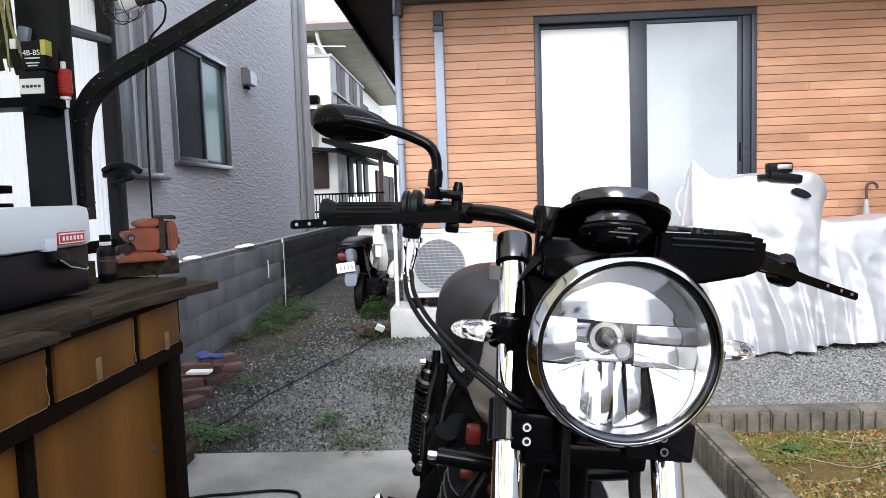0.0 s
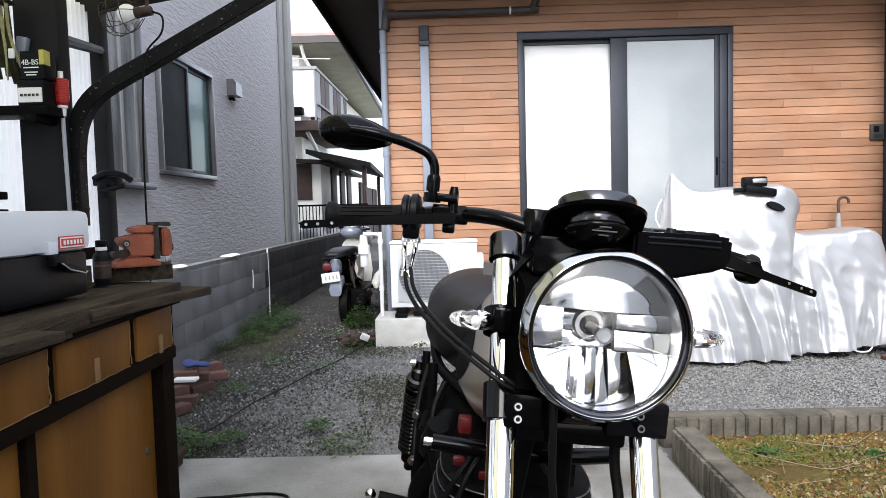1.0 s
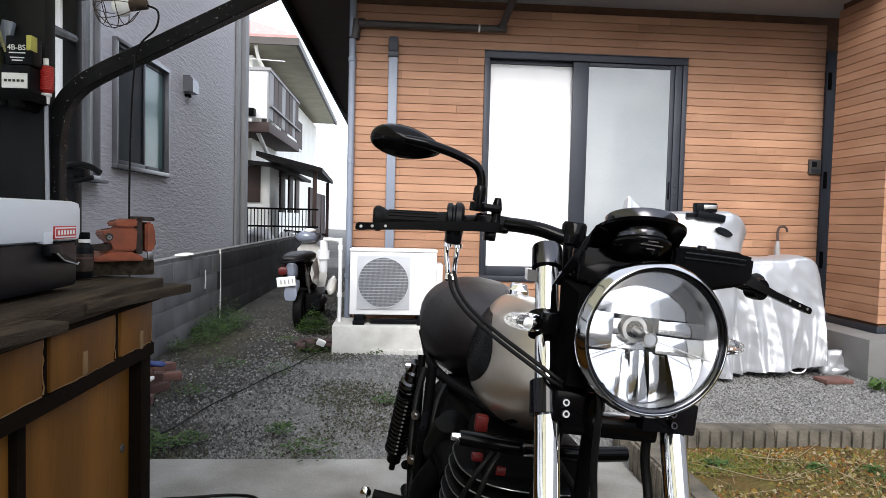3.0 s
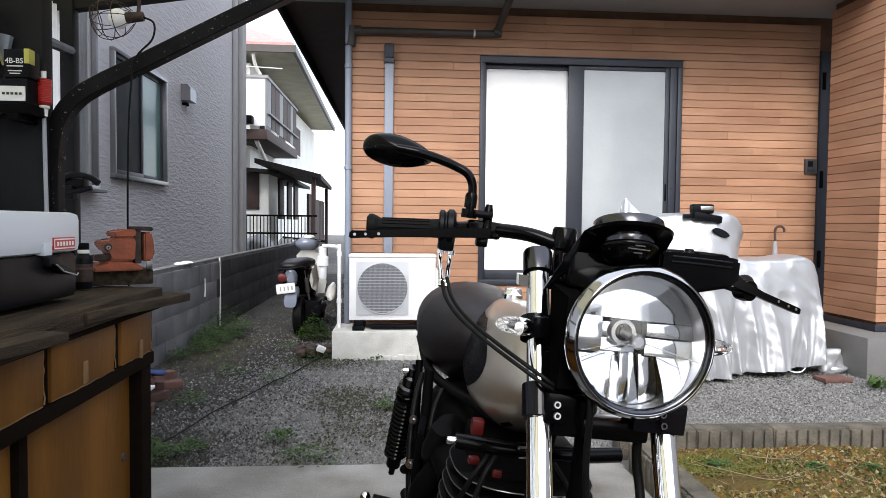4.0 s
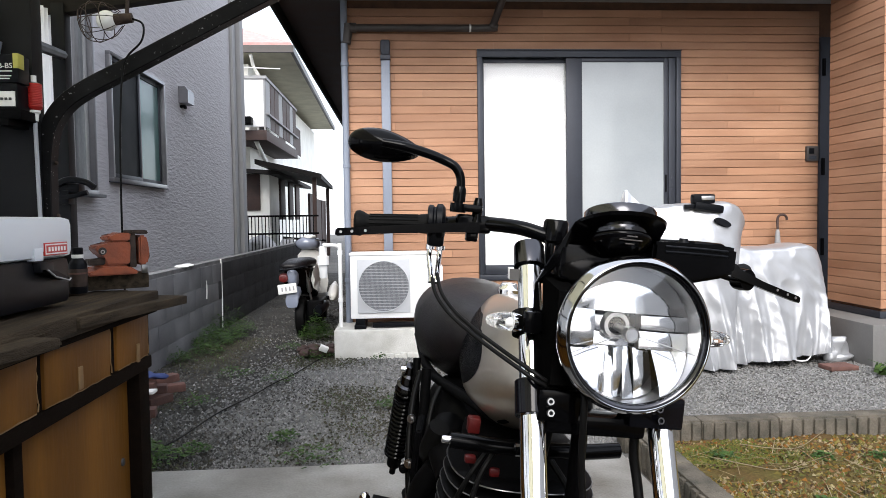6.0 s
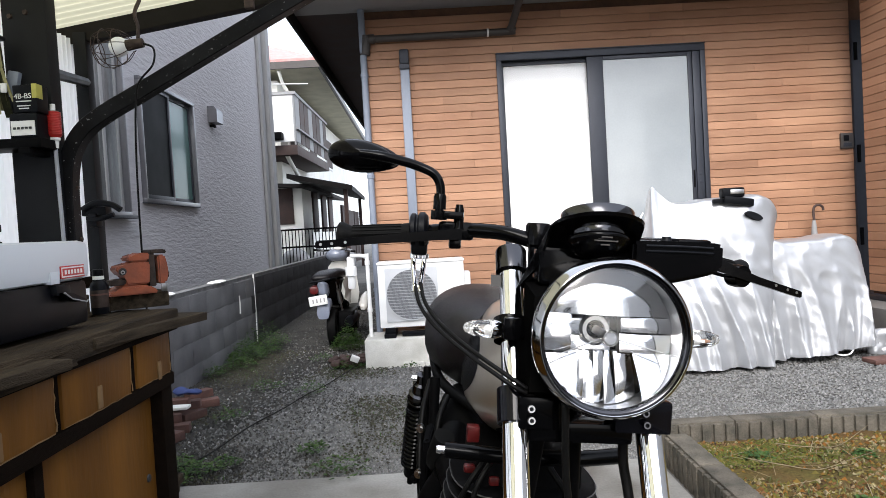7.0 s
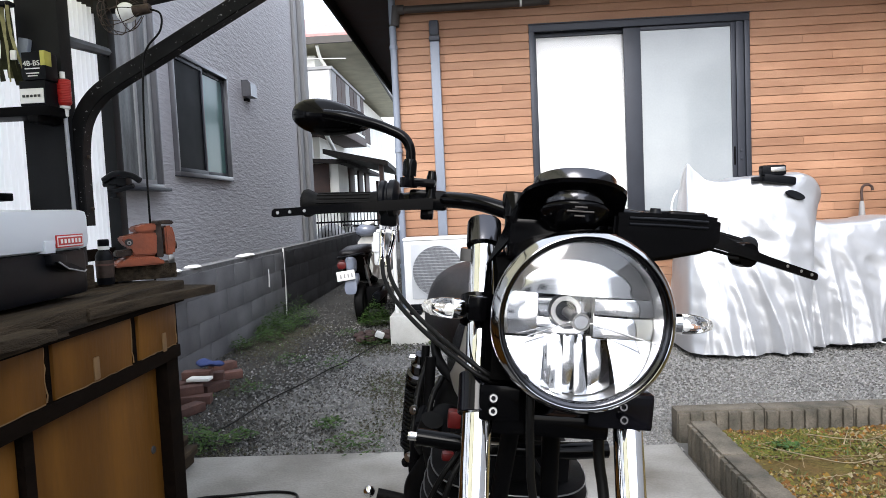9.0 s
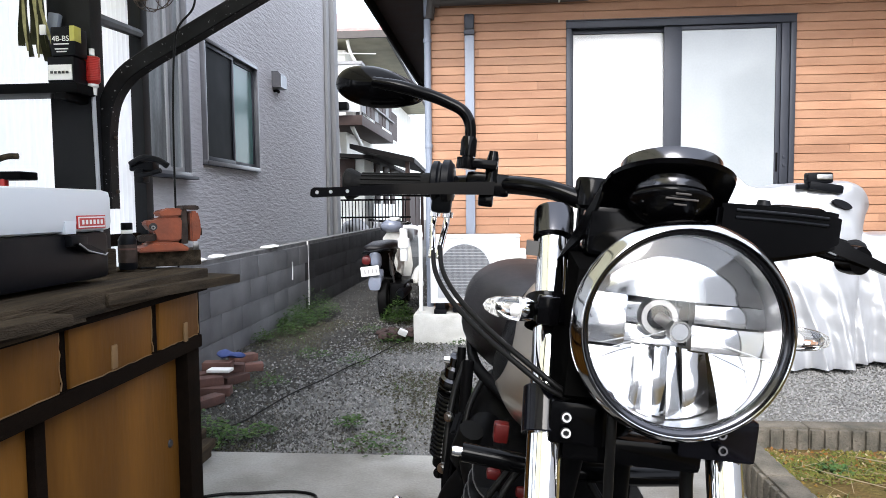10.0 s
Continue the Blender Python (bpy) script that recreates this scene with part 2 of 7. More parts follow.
def _stucco():
    """Grey panel siding with a rippled, chiselled relief in broken horizontal ridges."""
    m = M_stucco
    m.use_nodes = True
    n, l = m.node_tree.nodes, m.node_tree.links
    b = n["Principled BSDF"]
    b.inputs["Roughness"].default_value = 0.75
    co, mp = n.new("ShaderNodeNewGeometry"), n.new("ShaderNodeMapping")
    mp.inputs["Scale"].default_value = (1, 0.24, 1.30)
    l.new(co.outputs["Position"], mp.inputs[0])
    w = n.new("ShaderNodeTexNoise")
    w.inputs["Scale"].default_value, w.inputs["Detail"].default_value, w.inputs["Distortion"].default_value = 30, 3, 0.2
    l.new(mp.outputs[0], w.inputs[0])
    r = n.new("ShaderNodeValToRGB")
    r.color_ramp.elements[0].color, r.color_ramp.elements[1].color = (0.375, 0.367, 0.381, 1), (0.545, 0.537, 0.552, 1)
    l.new(w.outputs[0], r.inputs[0]), l.new(r.outputs[0], b.inputs["Base Color"])
    bp = n.new("ShaderNodeBump")
    bp.inputs["Strength"].default_value, bp.inputs["Distance"].default_value = 0.75, 0.018
    l.new(w.outputs[0], bp.inputs["Height"]), l.new(bp.outputs[0], b.inputs["Normal"])


_stucco()


# ---- mesh helpers ----
def thing(name, label, category, group="", kind="", at=None):
    ob = tagged(new(name), label, category, group, kind)
    ob.empty_display_size = 0.05
    if at is not None:
        ob.matrix_world = at if isinstance(at, Matrix) else Matrix.Translation(at)
    return ob


def mesh_of(name, bm, material, sharp=38, smooth=True):
    me = bpy.data.meshes.new(name)
    bmesh.ops.recalc_face_normals(bm, faces=bm.faces)
    bm.to_mesh(me)
    bm.free()
    me.materials.append(material)
    if smooth:
        me.polygons.foreach_set("use_smooth", [True] * len(me.polygons))
        me.set_sharp_from_angle(angle=radians(sharp))
    return me


def part(name, bm, material, parent=None, label="", sharp=38, smooth=True):
    ob = new(name, mesh_of(name, bm, material, sharp, smooth))
    if parent is not None:
        ob.parent = parent
    if label:
        ob["label"] = label
    return ob


def solid(name, bm, material, label, category="", kind="", group="", sharp=38):
    return tagged(part(name, bm, material, sharp=sharp), label, category, group, kind)


def B():
    return bmesh.new()


def box(bm, lo, hi, bevel=0.0, m=None):
    c = [(a + b) / 2 for a, b in zip(lo, hi)]
    s = [abs(b - a) for a, b in zip(lo, hi)]
    mt = Matrix.Translation(c) @ Matrix.Diagonal((*s, 1))
    r = bmesh.ops.create_cube(bm, size=1.0, matrix=(m @ mt) if m else mt)
    if bevel:
        es = {e for v in r["verts"] for e in v.link_edges}
        bmesh.ops.bevel(bm, geom=list(es), offset=bevel, segments=2, affect="EDGES", profile=0.6)
    return bm


def frame_axes(d):
    d = Vector(d).normalized()
    a = Vector((0, 0, 1)) if abs(d.z) < 0.9 else Vector((1, 0, 0))
    u = d.cross(a).normalized()
    return u, d.cross(u).normalized(), d


def cyl(bm, p, q, r, r2=None, seg=20, caps=True):
    p, q = Vector(p), Vector(q)
    u, v, d = frame_axes(q - p)
    r2 = r if r2 is None else r2
    a, b = [], []
    for i in range(seg):
        t = 2 * math.pi * i / seg
        w = u * math.cos(t) + v * math.sin(t)
        a.append(bm.verts.new(p + w * r)), b.append(bm.verts.new(q + w * r2))
    for i in range(seg):
        j = (i + 1) % seg
        bm.faces.new((a[i], a[j], b[j], b[i]))
    if caps:
        bm.faces.new(a[::-1]), bm.faces.new(b)
    return bm


def spline(pts, n=8):
    """Points of a smooth curve through pts."""
    P = [Vector(p) for p in pts]
    P = [P[0] * 2 - P[1], *P, P[-1] * 2 - P[-2]]
    out = []
    for i in range(1, len(P) - 2):
        a, b, c, d = P[i - 1:i + 3]
        for k in range(n):
            t = k / n
            out.append(0.5 * (2 * b + (c - a) * t + (2 * a - 5 * b + 4 * c - d) * t * t + (3 * b - a - 3 * c + d) * t ** 3))
    return out + [P[-2]]


def pipe(bm, pts, r, seg=12, n=8, smooth=True):
    """A round pipe along a curve; r may be a list with a radius at each given point."""
    path = spline(pts, n) if smooth else [Vector(p) for p in pts]
    rs = r if isinstance(r, (list, tuple)) else None
    u = None
    rings = []
    for i, p in enumerate(path):
        d = (path[min(i + 1, len(path) - 1)] - path[max(i - 1, 0)]).normalized()
        if u is None:
            u = frame_axes(d)[0]
        u = (u - d * u.dot(d)).normalized()
        v = d.cross(u)
        rad = r
        if rs:
            f = i / (len(path) - 1) * (len(rs) - 1)
            k = min(int(f), len(rs) - 2)
            rad = rs[k] * (1 - f + k) + rs[k + 1] * (f - k)
        rings.append([bm.verts.new(p + (u * math.cos(2 * math.pi * j / seg) + v * math.sin(2 * math.pi * j / seg)) * rad) for j in range(seg)])
    for a, b in zip(rings, rings[1:]):
        for j in range(seg):
            k = (j + 1) % seg
            bm.faces.new((a[j], a[k], b[k], b[j]))
    bm.faces.new(rings[0][::-1]), bm.faces.new(rings[-1])
    return bm


def lathe(bm, profile, origin, axis, seg=40, closed=False):
    """Turns (radius, along) pairs about an axis."""
    o = Vector(origin)
    u, v, d = frame_axes(axis)
    rings = []
    for r, h in profile:
        if r < 1e-6:
            rings.append([bm.verts.new(o + d * h)])
        else:
            rings.append([bm.verts.new(o + d * h + (u * math.cos(2 * math.pi * j / seg) + v * math.sin(2 * math.pi * j / seg)) * r) for j in range(seg)])
    pairs = list(zip(rings, rings[1:])) + ([(rings[-1], rings[0])] if closed else [])
    for a, b in pairs:
        for j in range(seg):
            k = (j + 1) % seg
            if len(a) == 1 and len(b) == 1:
                continue
            if len(a) == 1:
                bm.faces.new((a[0], b[k], b[j]))
            elif len(b) == 1:
                bm.faces.new((a[j], a[k], b[0]))
            else:
                bm.faces.new((a[j], a[k], b[k], b[j]))
    return bm


def loft(bm, rings, cap=True):
    """Skin over closed rings of equal length."""
    vs = [[bm.verts.new(p) for p in ring] for ring in rings]
    n = len(vs[0])
    for a, b in zip(vs, vs[1:]):
        for j in range(n):
            k = (j + 1) % n
            bm.faces.new((a[j], a[k], b[k], b[j]))
    if cap:
        bm.faces.new(vs[0][::-1]), bm.faces.new(vs[-1])
    return bm


def prism(bm, pts, d):
    """A flat outline pushed along d."""
    d = Vector(d)
    return loft(bm, [[Vector(p) for p in pts], [Vector(p) + d for p in pts]])


def oval(c, rx, rz, power=2.5, n=28, lift=0.0):
    """A rounded ring in the x-z plane at y = c[1]."""
    out = []
    for i in range(n):
        t = 2 * math.pi * i / n
        a, b = math.cos(t), math.sin(t)
        out.append((c[0] + rx * math.copysign(abs(a) ** (2 / power), a), c[1], c[2] + rz * math.copysign(abs(b) ** (2 / power), b)))
    return out


def blob(bm, c, r, seg=20, rings=12, m=None):
    mt = Matrix.Translation(c) @ Matrix.Diagonal((*r, 1))
    bmesh.ops.create_uvsphere(bm, u_segments=seg, v_segments=rings, radius=1.0, matrix=(m @ mt) if m else mt)
    return bm


# The motorcycle, the bench and the carport are drawn in a plan of 1 : 1.17 about the standing point.
STAND = Vector((0.06, 0.33, 1.13))
NEAR = Matrix.Translation(STAND) @ Matrix.Diagonal((1.17, 1.17, 1.17, 1)) @ Matrix.Translation(-STAND)
FLOOR = STAND.z - STAND.z / 1.17      # height of the slab in that plan


def near(ob):
    ob.matrix_world = NEAR @ ob.matrix_world
    return ob


# ---- ground and setting ----
WALL = 6.40           # face of the brown house
ground = B()
N = 90
gv = {}
for i in range(N + 1):
    for j in range(N + 1):
        x = -60 + 120 * i / N
        y = -60 + 120 * j / N
        gv[i, j] = ground.verts.new((x, y, -0.03 if y > 0 else -0.004))
for i in range(N):
    for j in range(N):
        ground.faces.new((gv[i, j], gv[i + 1, j], gv[i + 1, j + 1], gv[i, j + 1]))
solid("ground", ground, M_earth, "grey gritty earth of a back yard", "ground", "structure")

# Soil strip whose dark colour carries the shade between the houses.
M_passagesoil = mat("shade_dark_soil", (0.055, 0.053, 0.048), 0.95, var=0.3, scale=2.2, bump=0.9, bscale=110, col2=(0.026, 0.025, 0.023), spec=0.15)
bm = B()
gv = {}
for j in range(61):
    y = 3.42 + 12.0 * j / 60
    edge = (-0.95 if y < 5.8 else -0.60) + 0.22 * noise.noise((y * 1.3, 2.0, 0)) + 0.1 * noise.noise((y * 4, 5.0, 0)) - 0.35 * max(0.0, 4.4 - y)
    for i in range(13):
        x = -1.94 + (edge + 1.94) * i / 12
        gv[i, j] = bm.verts.new((x, y, -0.024 - 0.010 * (i / 12) ** 4 + 0.004 * noise.noise((x * 3, y * 3, 1))))
for i in range(12):
    for j in range(60):
        bm.faces.new((gv[i, j], gv[i + 1, j], gv[i + 1, j + 1], gv[i, j + 1]))
solid("ground_passage", bm, M_passagesoil, "soil along the passage between the houses, coloured dark for its shade", "soil", "structure", sharp=80)

bm = B()
box(bm, (-1.93, 1.22, -0.12), (1.03, 3.385, 0.0), 0.008)
solid("pavement", bm, M_concrete, "worn stained concrete slab under the motorcycle", "pavement", "structure")
# Unseen asphalt, added so the chrome undersides mirror dark ground.
bm = box(B(), (-9.0, -12.0, -0.10), (1.03, 1.215, -0.001))
solid("road", bm, mat("dark_asphalt", (0.05, 0.05, 0.051), 0.9, var=0.25, scale=3, bump=0.6, bscale=160, col2=(0.035, 0.035, 0.035), spec=0.25), "unseen dark asphalt sheet added behind the viewer", "road", "structure")


def grains(name, spots, material, label):
    """Loose stones, each a squashed random lump, in one mesh."""
    vs, fs = [], []
    base = [(1, 0, -0.3), (-0.5, 0.87, -0.3), (-0.5, -0.87, -0.3), (0.2, 0.1, 0.8)]
    rnd = random.Random(5)
    for x, y, z, s in spots:
        o = len(vs)
        a = rnd.uniform(0, 6.28)
        ca, sa = math.cos(a), math.sin(a)
        for bx, by, bz in base:
            k = rnd.uniform(0.7, 1.3) * s
            vs.append((x + (bx * ca - by * sa) * k, y + (bx * sa + by * ca) * k, z + bz * k * 0.8))
        fs += [(o, o + 1, o + 3), (o + 1, o + 2, o + 3), (o + 2, o, o + 3), (o, o + 2, o + 1)]
    me = bpy.data.meshes.new(name)
    me.from_pydata(vs, [], fs)
    me.materials.append(material)
    return tagged(new(name, me), label, "gravel", kind="stuff")


rnd = random.Random(2)
spots = []
while len(spots) < 95000:
    x, y = rnd.uniform(-2.0, 4.6), 3.36 + 9.5 * rnd.random() ** 2.0
    if y > 5.9 and x > -0.58 or x > 1.05 and y < 3.58:
        continue
    if x > 3.52 and y > 5.05:
        continue
    w = noise.noise((x * 0.9, y * 0.9, 3.0))
    # Stones thin out along the passage so the shade-dark soil shows.
    if x < -0.55 and rnd.random() < min(0.75, max(0.0, (y - 5.4) * 0.35 + 0.4 * w)):
        continue
    if x < -0.9 and rnd.random() < 0.35 + 0.5 * w:
        continue
    spots.append((x, y, -0.022 + 0.012 * w, rnd.uniform(0.005, 0.0145) * (1 + 0.06 * (y - 3.4)) * (0.78 if x > 0.6 else 1.0)))
# Passage-side stones: dirt, with the passage's shade put into their colour.
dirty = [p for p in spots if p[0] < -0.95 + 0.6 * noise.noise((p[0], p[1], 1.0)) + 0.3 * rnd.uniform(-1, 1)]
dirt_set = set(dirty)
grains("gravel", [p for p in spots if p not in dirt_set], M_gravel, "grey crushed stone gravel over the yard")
grains("dirty_shade_gravel", dirty, M_shadegravel, "dirty gravel along the passage, coloured dark for its shade")

# brown house: wall core, joint backing and ceramic courses
house_wall = B()
WL, WR, WB, WT = 0.704, 2.588, 0.57, 2.65
for lo, hi in (((-0.49, WALL + 0.02, -0.05), (WL, WALL + 0.2, 3.14)), ((WR, WALL + 0.02, -0.05), (7.0, WALL + 0.2, 3.14)),
               ((WL, WALL + 0.02, -0.05), (WR, WALL + 0.2, WB)), ((WL, WALL + 0.02, WT), (WR, WALL + 0.2, 3.14)),
               ((-0.49, WALL + 0.2, -0.05), (-0.29, 14.5, 3.14))):
    box(house_wall, lo, hi)
wall_front = solid("wall_front", house_wall, M_groove, "brown house wall clad in long narrow ceramic courses", "wall", "structure")
bm = B()
box(bm, (WL, WALL + 0.9, WB - 0.3), (WR, WALL + 0.95, WT + 0.2))
solid("wall_inner", bm, M_soffit, "plain grey wall inside the room", "wall", "structure")

# soffit and eaves
bm = B()
box(bm, (-1.07, 5.55, 3.10), (7.5, WALL + 0.02, 3.16))
solid("soffit", bm, M_soffit, "grey boarded soffit under the eaves", "soffit", "structure")
# Same boards as the front soffit; shade is put into this colour.
bm = box(B(), (-1.07, WALL + 0.02, 3.10), (-0.49, 14.6, 3.16))
solid("soffit_passage", bm, M_darkwood, "boarded soffit over the passage, browned darker for its shade", "soffit", "structure")
bm = B()
box(bm, (-1.10, 5.50, 2.985), (-1.07, 14.6, 3.22), 0.004)
box(bm, (-1.07, 5.50, 3.02), (7.5, 5.55, 3.22), 0.004)
solid("fascia", bm, M_fascia, "dark brown fascia and gutter along the eaves", "fascia", "structure")
bm = B()
prism(bm, [(-1.12, 5.45, 3.22), (7.6, 5.45, 3.22), (7.6, 10.4, 5.0), (3.2, 10.4, 5.0)], (0, 0, 0.05))
prism(bm, [(-1.12, 5.45, 3.22), (3.2, 10.4, 5.0), (3.2, 14.6, 5.0), (-1.12, 14.6, 3.22)], (0, 0, 0.05))
solid("roof", bm, M_fascia, "dark tiled roof of the brown house", "roof", "structure")


# Unseen storey, added to hold sky light off the passage.
bm = B()
box(bm, (0.1, 7.0, 3.3), (7.0, 14.4, 6.3))
solid("added_upper_wall", bm, M_groove, "unseen plain upper storey added to block sky over the passage", "wall", "structure")

# sliding window
win = thing("window_1", "dark bronze aluminium sliding window, white blind and frosted pane", "window", kind="structure")
bm = B()
for lo, hi in (((WL, WALL - 0.035, WT - 0.06), (WR, WALL + 0.10, WT)), ((WL, WALL - 0.035, WB), (WR, WALL + 0.10, WB + 0.05)),
               ((WL, WALL - 0.035, WB + 0.05), (WL + 0.045, WALL + 0.10, WT - 0.06)), ((WR - 0.045, WALL - 0.035, WB + 0.05), (WR, WALL + 0.10, WT - 0.06))):
    box(bm, lo, hi, 0.004)
part("window_frame", bm, M_frame, win)
bm = B()
box(bm, (WL - 0.002, WALL - 0.045, WT), (WR + 0.002, WALL + 0.02, WT + 0.009), 0.002)
part("drip_cap", bm, M_frame, win)


def sash(x0, x1, y, pane_mat, name, stiles):
    z0, z1 = WB + 0.052, WT - 0.062
    a, b = stiles
    s = B()
    box(s, (x0, y, z0), (x0 + a, y + 0.03, z1), 0.004)
    box(s, (x1 - b, y, z0), (x1, y + 0.03, z1), 0.004)
    box(s, (x0 + a, y, z0), (x1 - b, y + 0.03, z0 + 0.085), 0.004)
    box(s, (x0 + a, y, z1 - 0.035), (x1 - b, y + 0.03, z1), 0.004)
    o = part(name, s, M_frame, win)
    g = B()
    box(g, (x0 + a, y + 0.012, z0 + 0.085), (x1 - b, y + 0.017, z1 - 0.035))
    pane = part("pane", g, pane_mat, o)
    pane.visible_shadow = False
    h = B()
    box(h, (x1 - b * 0.75, y - 0.006, 1.36), (x1 - b * 0.35, y + 0.002, 1.52), 0.003)
    part("finger_pull", h, M_blackpaint, o)
    return o


sash(WL + 0.046, 1.595, WALL + 0.03, M_glass, "sash", (0.02, 0.06))
sash(1.522, WR - 0.115, WALL - 0.012, M_frost, "sash", (0.146, 0.038))
bm = B()
box(bm, (WR - 0.113, WALL - 0.02, WB + 0.052), (WR - 0.047, WALL + 0.02, WT - 0.062), 0.003)
for z in (1.40, 1.47):
    box(bm, (WR - 0.09, WALL - 0.026, z), (WR - 0.07, WALL - 0.018, z + 0.025), 0.002)
part("screen_stile", bm, M_frame, win)
bm = B()
box(bm, (WL + 0.05, WALL + 0.085, WB + 0.06), (1.60, WALL + 0.09, WT - 0.065))
solid("roller_blind", bm, M_curtain, "plain white roller blind drawn down behind the glass", "blind")

# rain pipes
bm = B()
pipe(bm, [(-0.48, WALL - 0.045, -0.02), (-0.48, WALL - 0.045, 2.70)], 0.03, smooth=False)
pipe(bm, [(-0.48, WALL - 0.045, 2.72), (-0.48, WALL - 0.045, 2.95), (-0.48, WALL - 0.06, 3.10)], 0.03)
dp = thing("downpipe", "blue-grey plastic rain pipe at the house corner", "pipe")
part("pipe", bm, M_pipegrey, dp)
for z in (0.6, 1.62, 2.52):
    bm = B()
    lathe(bm, [(0.03, -0.018), (0.036, -0.015), (0.036, 0.015), (0.03, 0.018)], (-0.48, WALL - 0.045, z), (0, 0, 1), 16)
    part("collar", bm, M_pipegrey, dp)
gp = thing("gutter_branch_pipe", "dark brown round pipe running along under the eaves", "pipe")
bm = B()
pipe(bm, [(-0.40, WALL - 0.06, 2.835), (0.78, WALL - 0.06, 2.838), (0.835, WALL - 0.08, 2.855), (0.86, WALL - 0.12, 2.90), (0.93, WALL - 0.45, 3.12)], 0.033, n=6)
part("pipe", bm, M_darkpipe, gp)
bm = B()
lathe(bm, [(0.033, -0.03), (0.043, -0.028), (0.043, 0.028), (0.033, 0.03)], (-0.40, WALL - 0.06, 2.835), (1, 0, 0), 16)
cyl(bm, (-0.44, WALL - 0.055, 2.87), (-0.46, WALL - 0.05, 2.70), 0.04)
part("elbow", bm, M_darkpipe, gp)
bm = B()
lathe(bm, [(0.033, -0.008), (0.036, -0.008), (0.036, 0.008), (0.033, 0.008)], (0.64, WALL - 0.06, 2.838), (1, 0, 0), 16)
part("band", bm, M_paper, gp)

# refrigerant pipe cover on the wall
pc = thing("pipe_cover", "blue-grey plastic cover strip for air conditioner pipes", "conduit")
bm = B()
box(bm, (-0.16, WALL - 0.06, 0.82), (-0.078, WALL + 0.005, 2.60), 0.012)
part("channel", bm, M_pipegrey, pc)
bm = B()
box(bm, (-0.162, WALL - 0.075, 2.60), (-0.076, WALL + 0.005, 2.735), 0.02)
box(bm, (-0.164, WALL - 0.078, 2.555), (-0.074, WALL + 0.005, 2.60), 0.006)
part("top_cap", bm, M_frame, pc)

# door frame and intercom
door = thing("door_1", "dark bronze entrance door beside the porch pillar", "door", kind="structure")
bm = B()
for x0, x1 in ((3.915, 4.005), (4.80, 4.89)):
    box(bm, (x0, WALL - 0.04, 0.30), (x1, WALL + 0.03, 2.78), 0.005)
box(bm, (4.005, WALL - 0.04, 2.70), (4.80, WALL + 0.03, 2.78), 0.005)
part("door_frame", bm, M_frame, door)
bm = B()
box(bm, (4.007, WALL - 0.012, 0.30), (4.798, WALL + 0.028, 2.698), 0.004)
for k in range(6):
    box(bm, (4.10 + k * 0.1, WALL - 0.02, 0.45), (4.16 + k * 0.1, WALL - 0.008, 2.55), 0.004)
part("door_leaf", bm, M_darkwood, door)
for z in (0.75, 1.5, 2.42):
    bm = B()
    box(bm, (3.93, WALL - 0.052, z), (3.96, WALL - 0.035, z + 0.16), 0.004)
    part("hinge", bm, M_blackpaint, door)
ic = thing("intercom", "dark grey intercom box on the brown wall", "intercom")
bm = B()
box(bm, (3.79, WALL - 0.035, 1.632), (3.908, WALL + 0.004, 1.772), 0.006)
part("housing", bm, M_darkpipe, ic)
bm = B()
box(bm, (3.815, WALL - 0.04, 1.70), (3.862, WALL - 0.033, 1.752), 0.003)
part("screen", bm, M_darkglass, ic)
bm = B()
box(bm, (3.812, WALL - 0.038, 1.648), (3.885, WALL - 0.033, 1.684), 0.002)
part("button_plate", bm, M_frame, ic)

# porch
bm = B()
box(bm, (3.52, 5.08, -0.03), (7.0, WALL + 0.02, 0.295), 0.006)
box(bm, (3.85, 4.72, -0.03), (7.0, 5.08, 0.15), 0.006)
solid("porch", bm, M_porch, "grey tiled porch with a low step", "porch", "structure")
pillar = tagged(part("pillar", box(B(), (3.824, 5.404, 0.29), (4.030, 6.035, 3.11)), M_groove), "porch pillar clad in brown ceramic courses", "pillar", kind="structure")
bm = B()
box(bm, (3.790, 5.370, 0.297), (4.060, 6.06, 0.350), 0.004)
part("base_flashing", bm, M_frame, pillar)

# block wall
block_wall = tagged(part("block_wall", box(B(), (-2.045, 2.6, -0.15), (-1.945, 16.0, 0.735)), M_mortar), "grey concrete block boundary wall with patched mortar", "wall", kind="structure")

# neighbour's grey house
NX = -2.985
nb = B()
holes = ((6.20, 7.06, 1.42, 3.6), (7.43, 9.055, 1.575, 2.905))
nys, nzs = (5.2, 6.20, 7.06, 7.43, 9.055, 12.62), (-0.1, 1.42, 1.575, 2.905, 3.6, 6.5)
nv = {(y, z): nb.verts.new((NX, y, z)) for y in nys for z in nzs}
for y0, y1 in zip(nys, nys[1:]):
    for z0, z1 in zip(nzs, nzs[1:]):
        if not any(a <= y0 and y1 <= b and c <= z0 and z1 <= d for a, b, c, d in holes):
            nb.faces.new((nv[y0, z0], nv[y1, z0], nv[y1, z1], nv[y0, z1]))
ext = bmesh.ops.extrude_face_region(nb, geom=nb.faces[:])
bmesh.ops.translate(nb, vec=(-0.2, 0, 0), verts=[v for v in ext["geom"] if isinstance(v, bmesh.types.BMVert)])
bmesh.ops.delete(nb, geom=[v for v in nb.verts if not v.link_faces], context="VERTS")
bmesh.ops.recalc_face_normals(nb, faces=nb.faces)
solid("wall_neighbour", nb, M_stucco, "neighbouring house wall in grey chiselled panel siding", "wall", "structure")
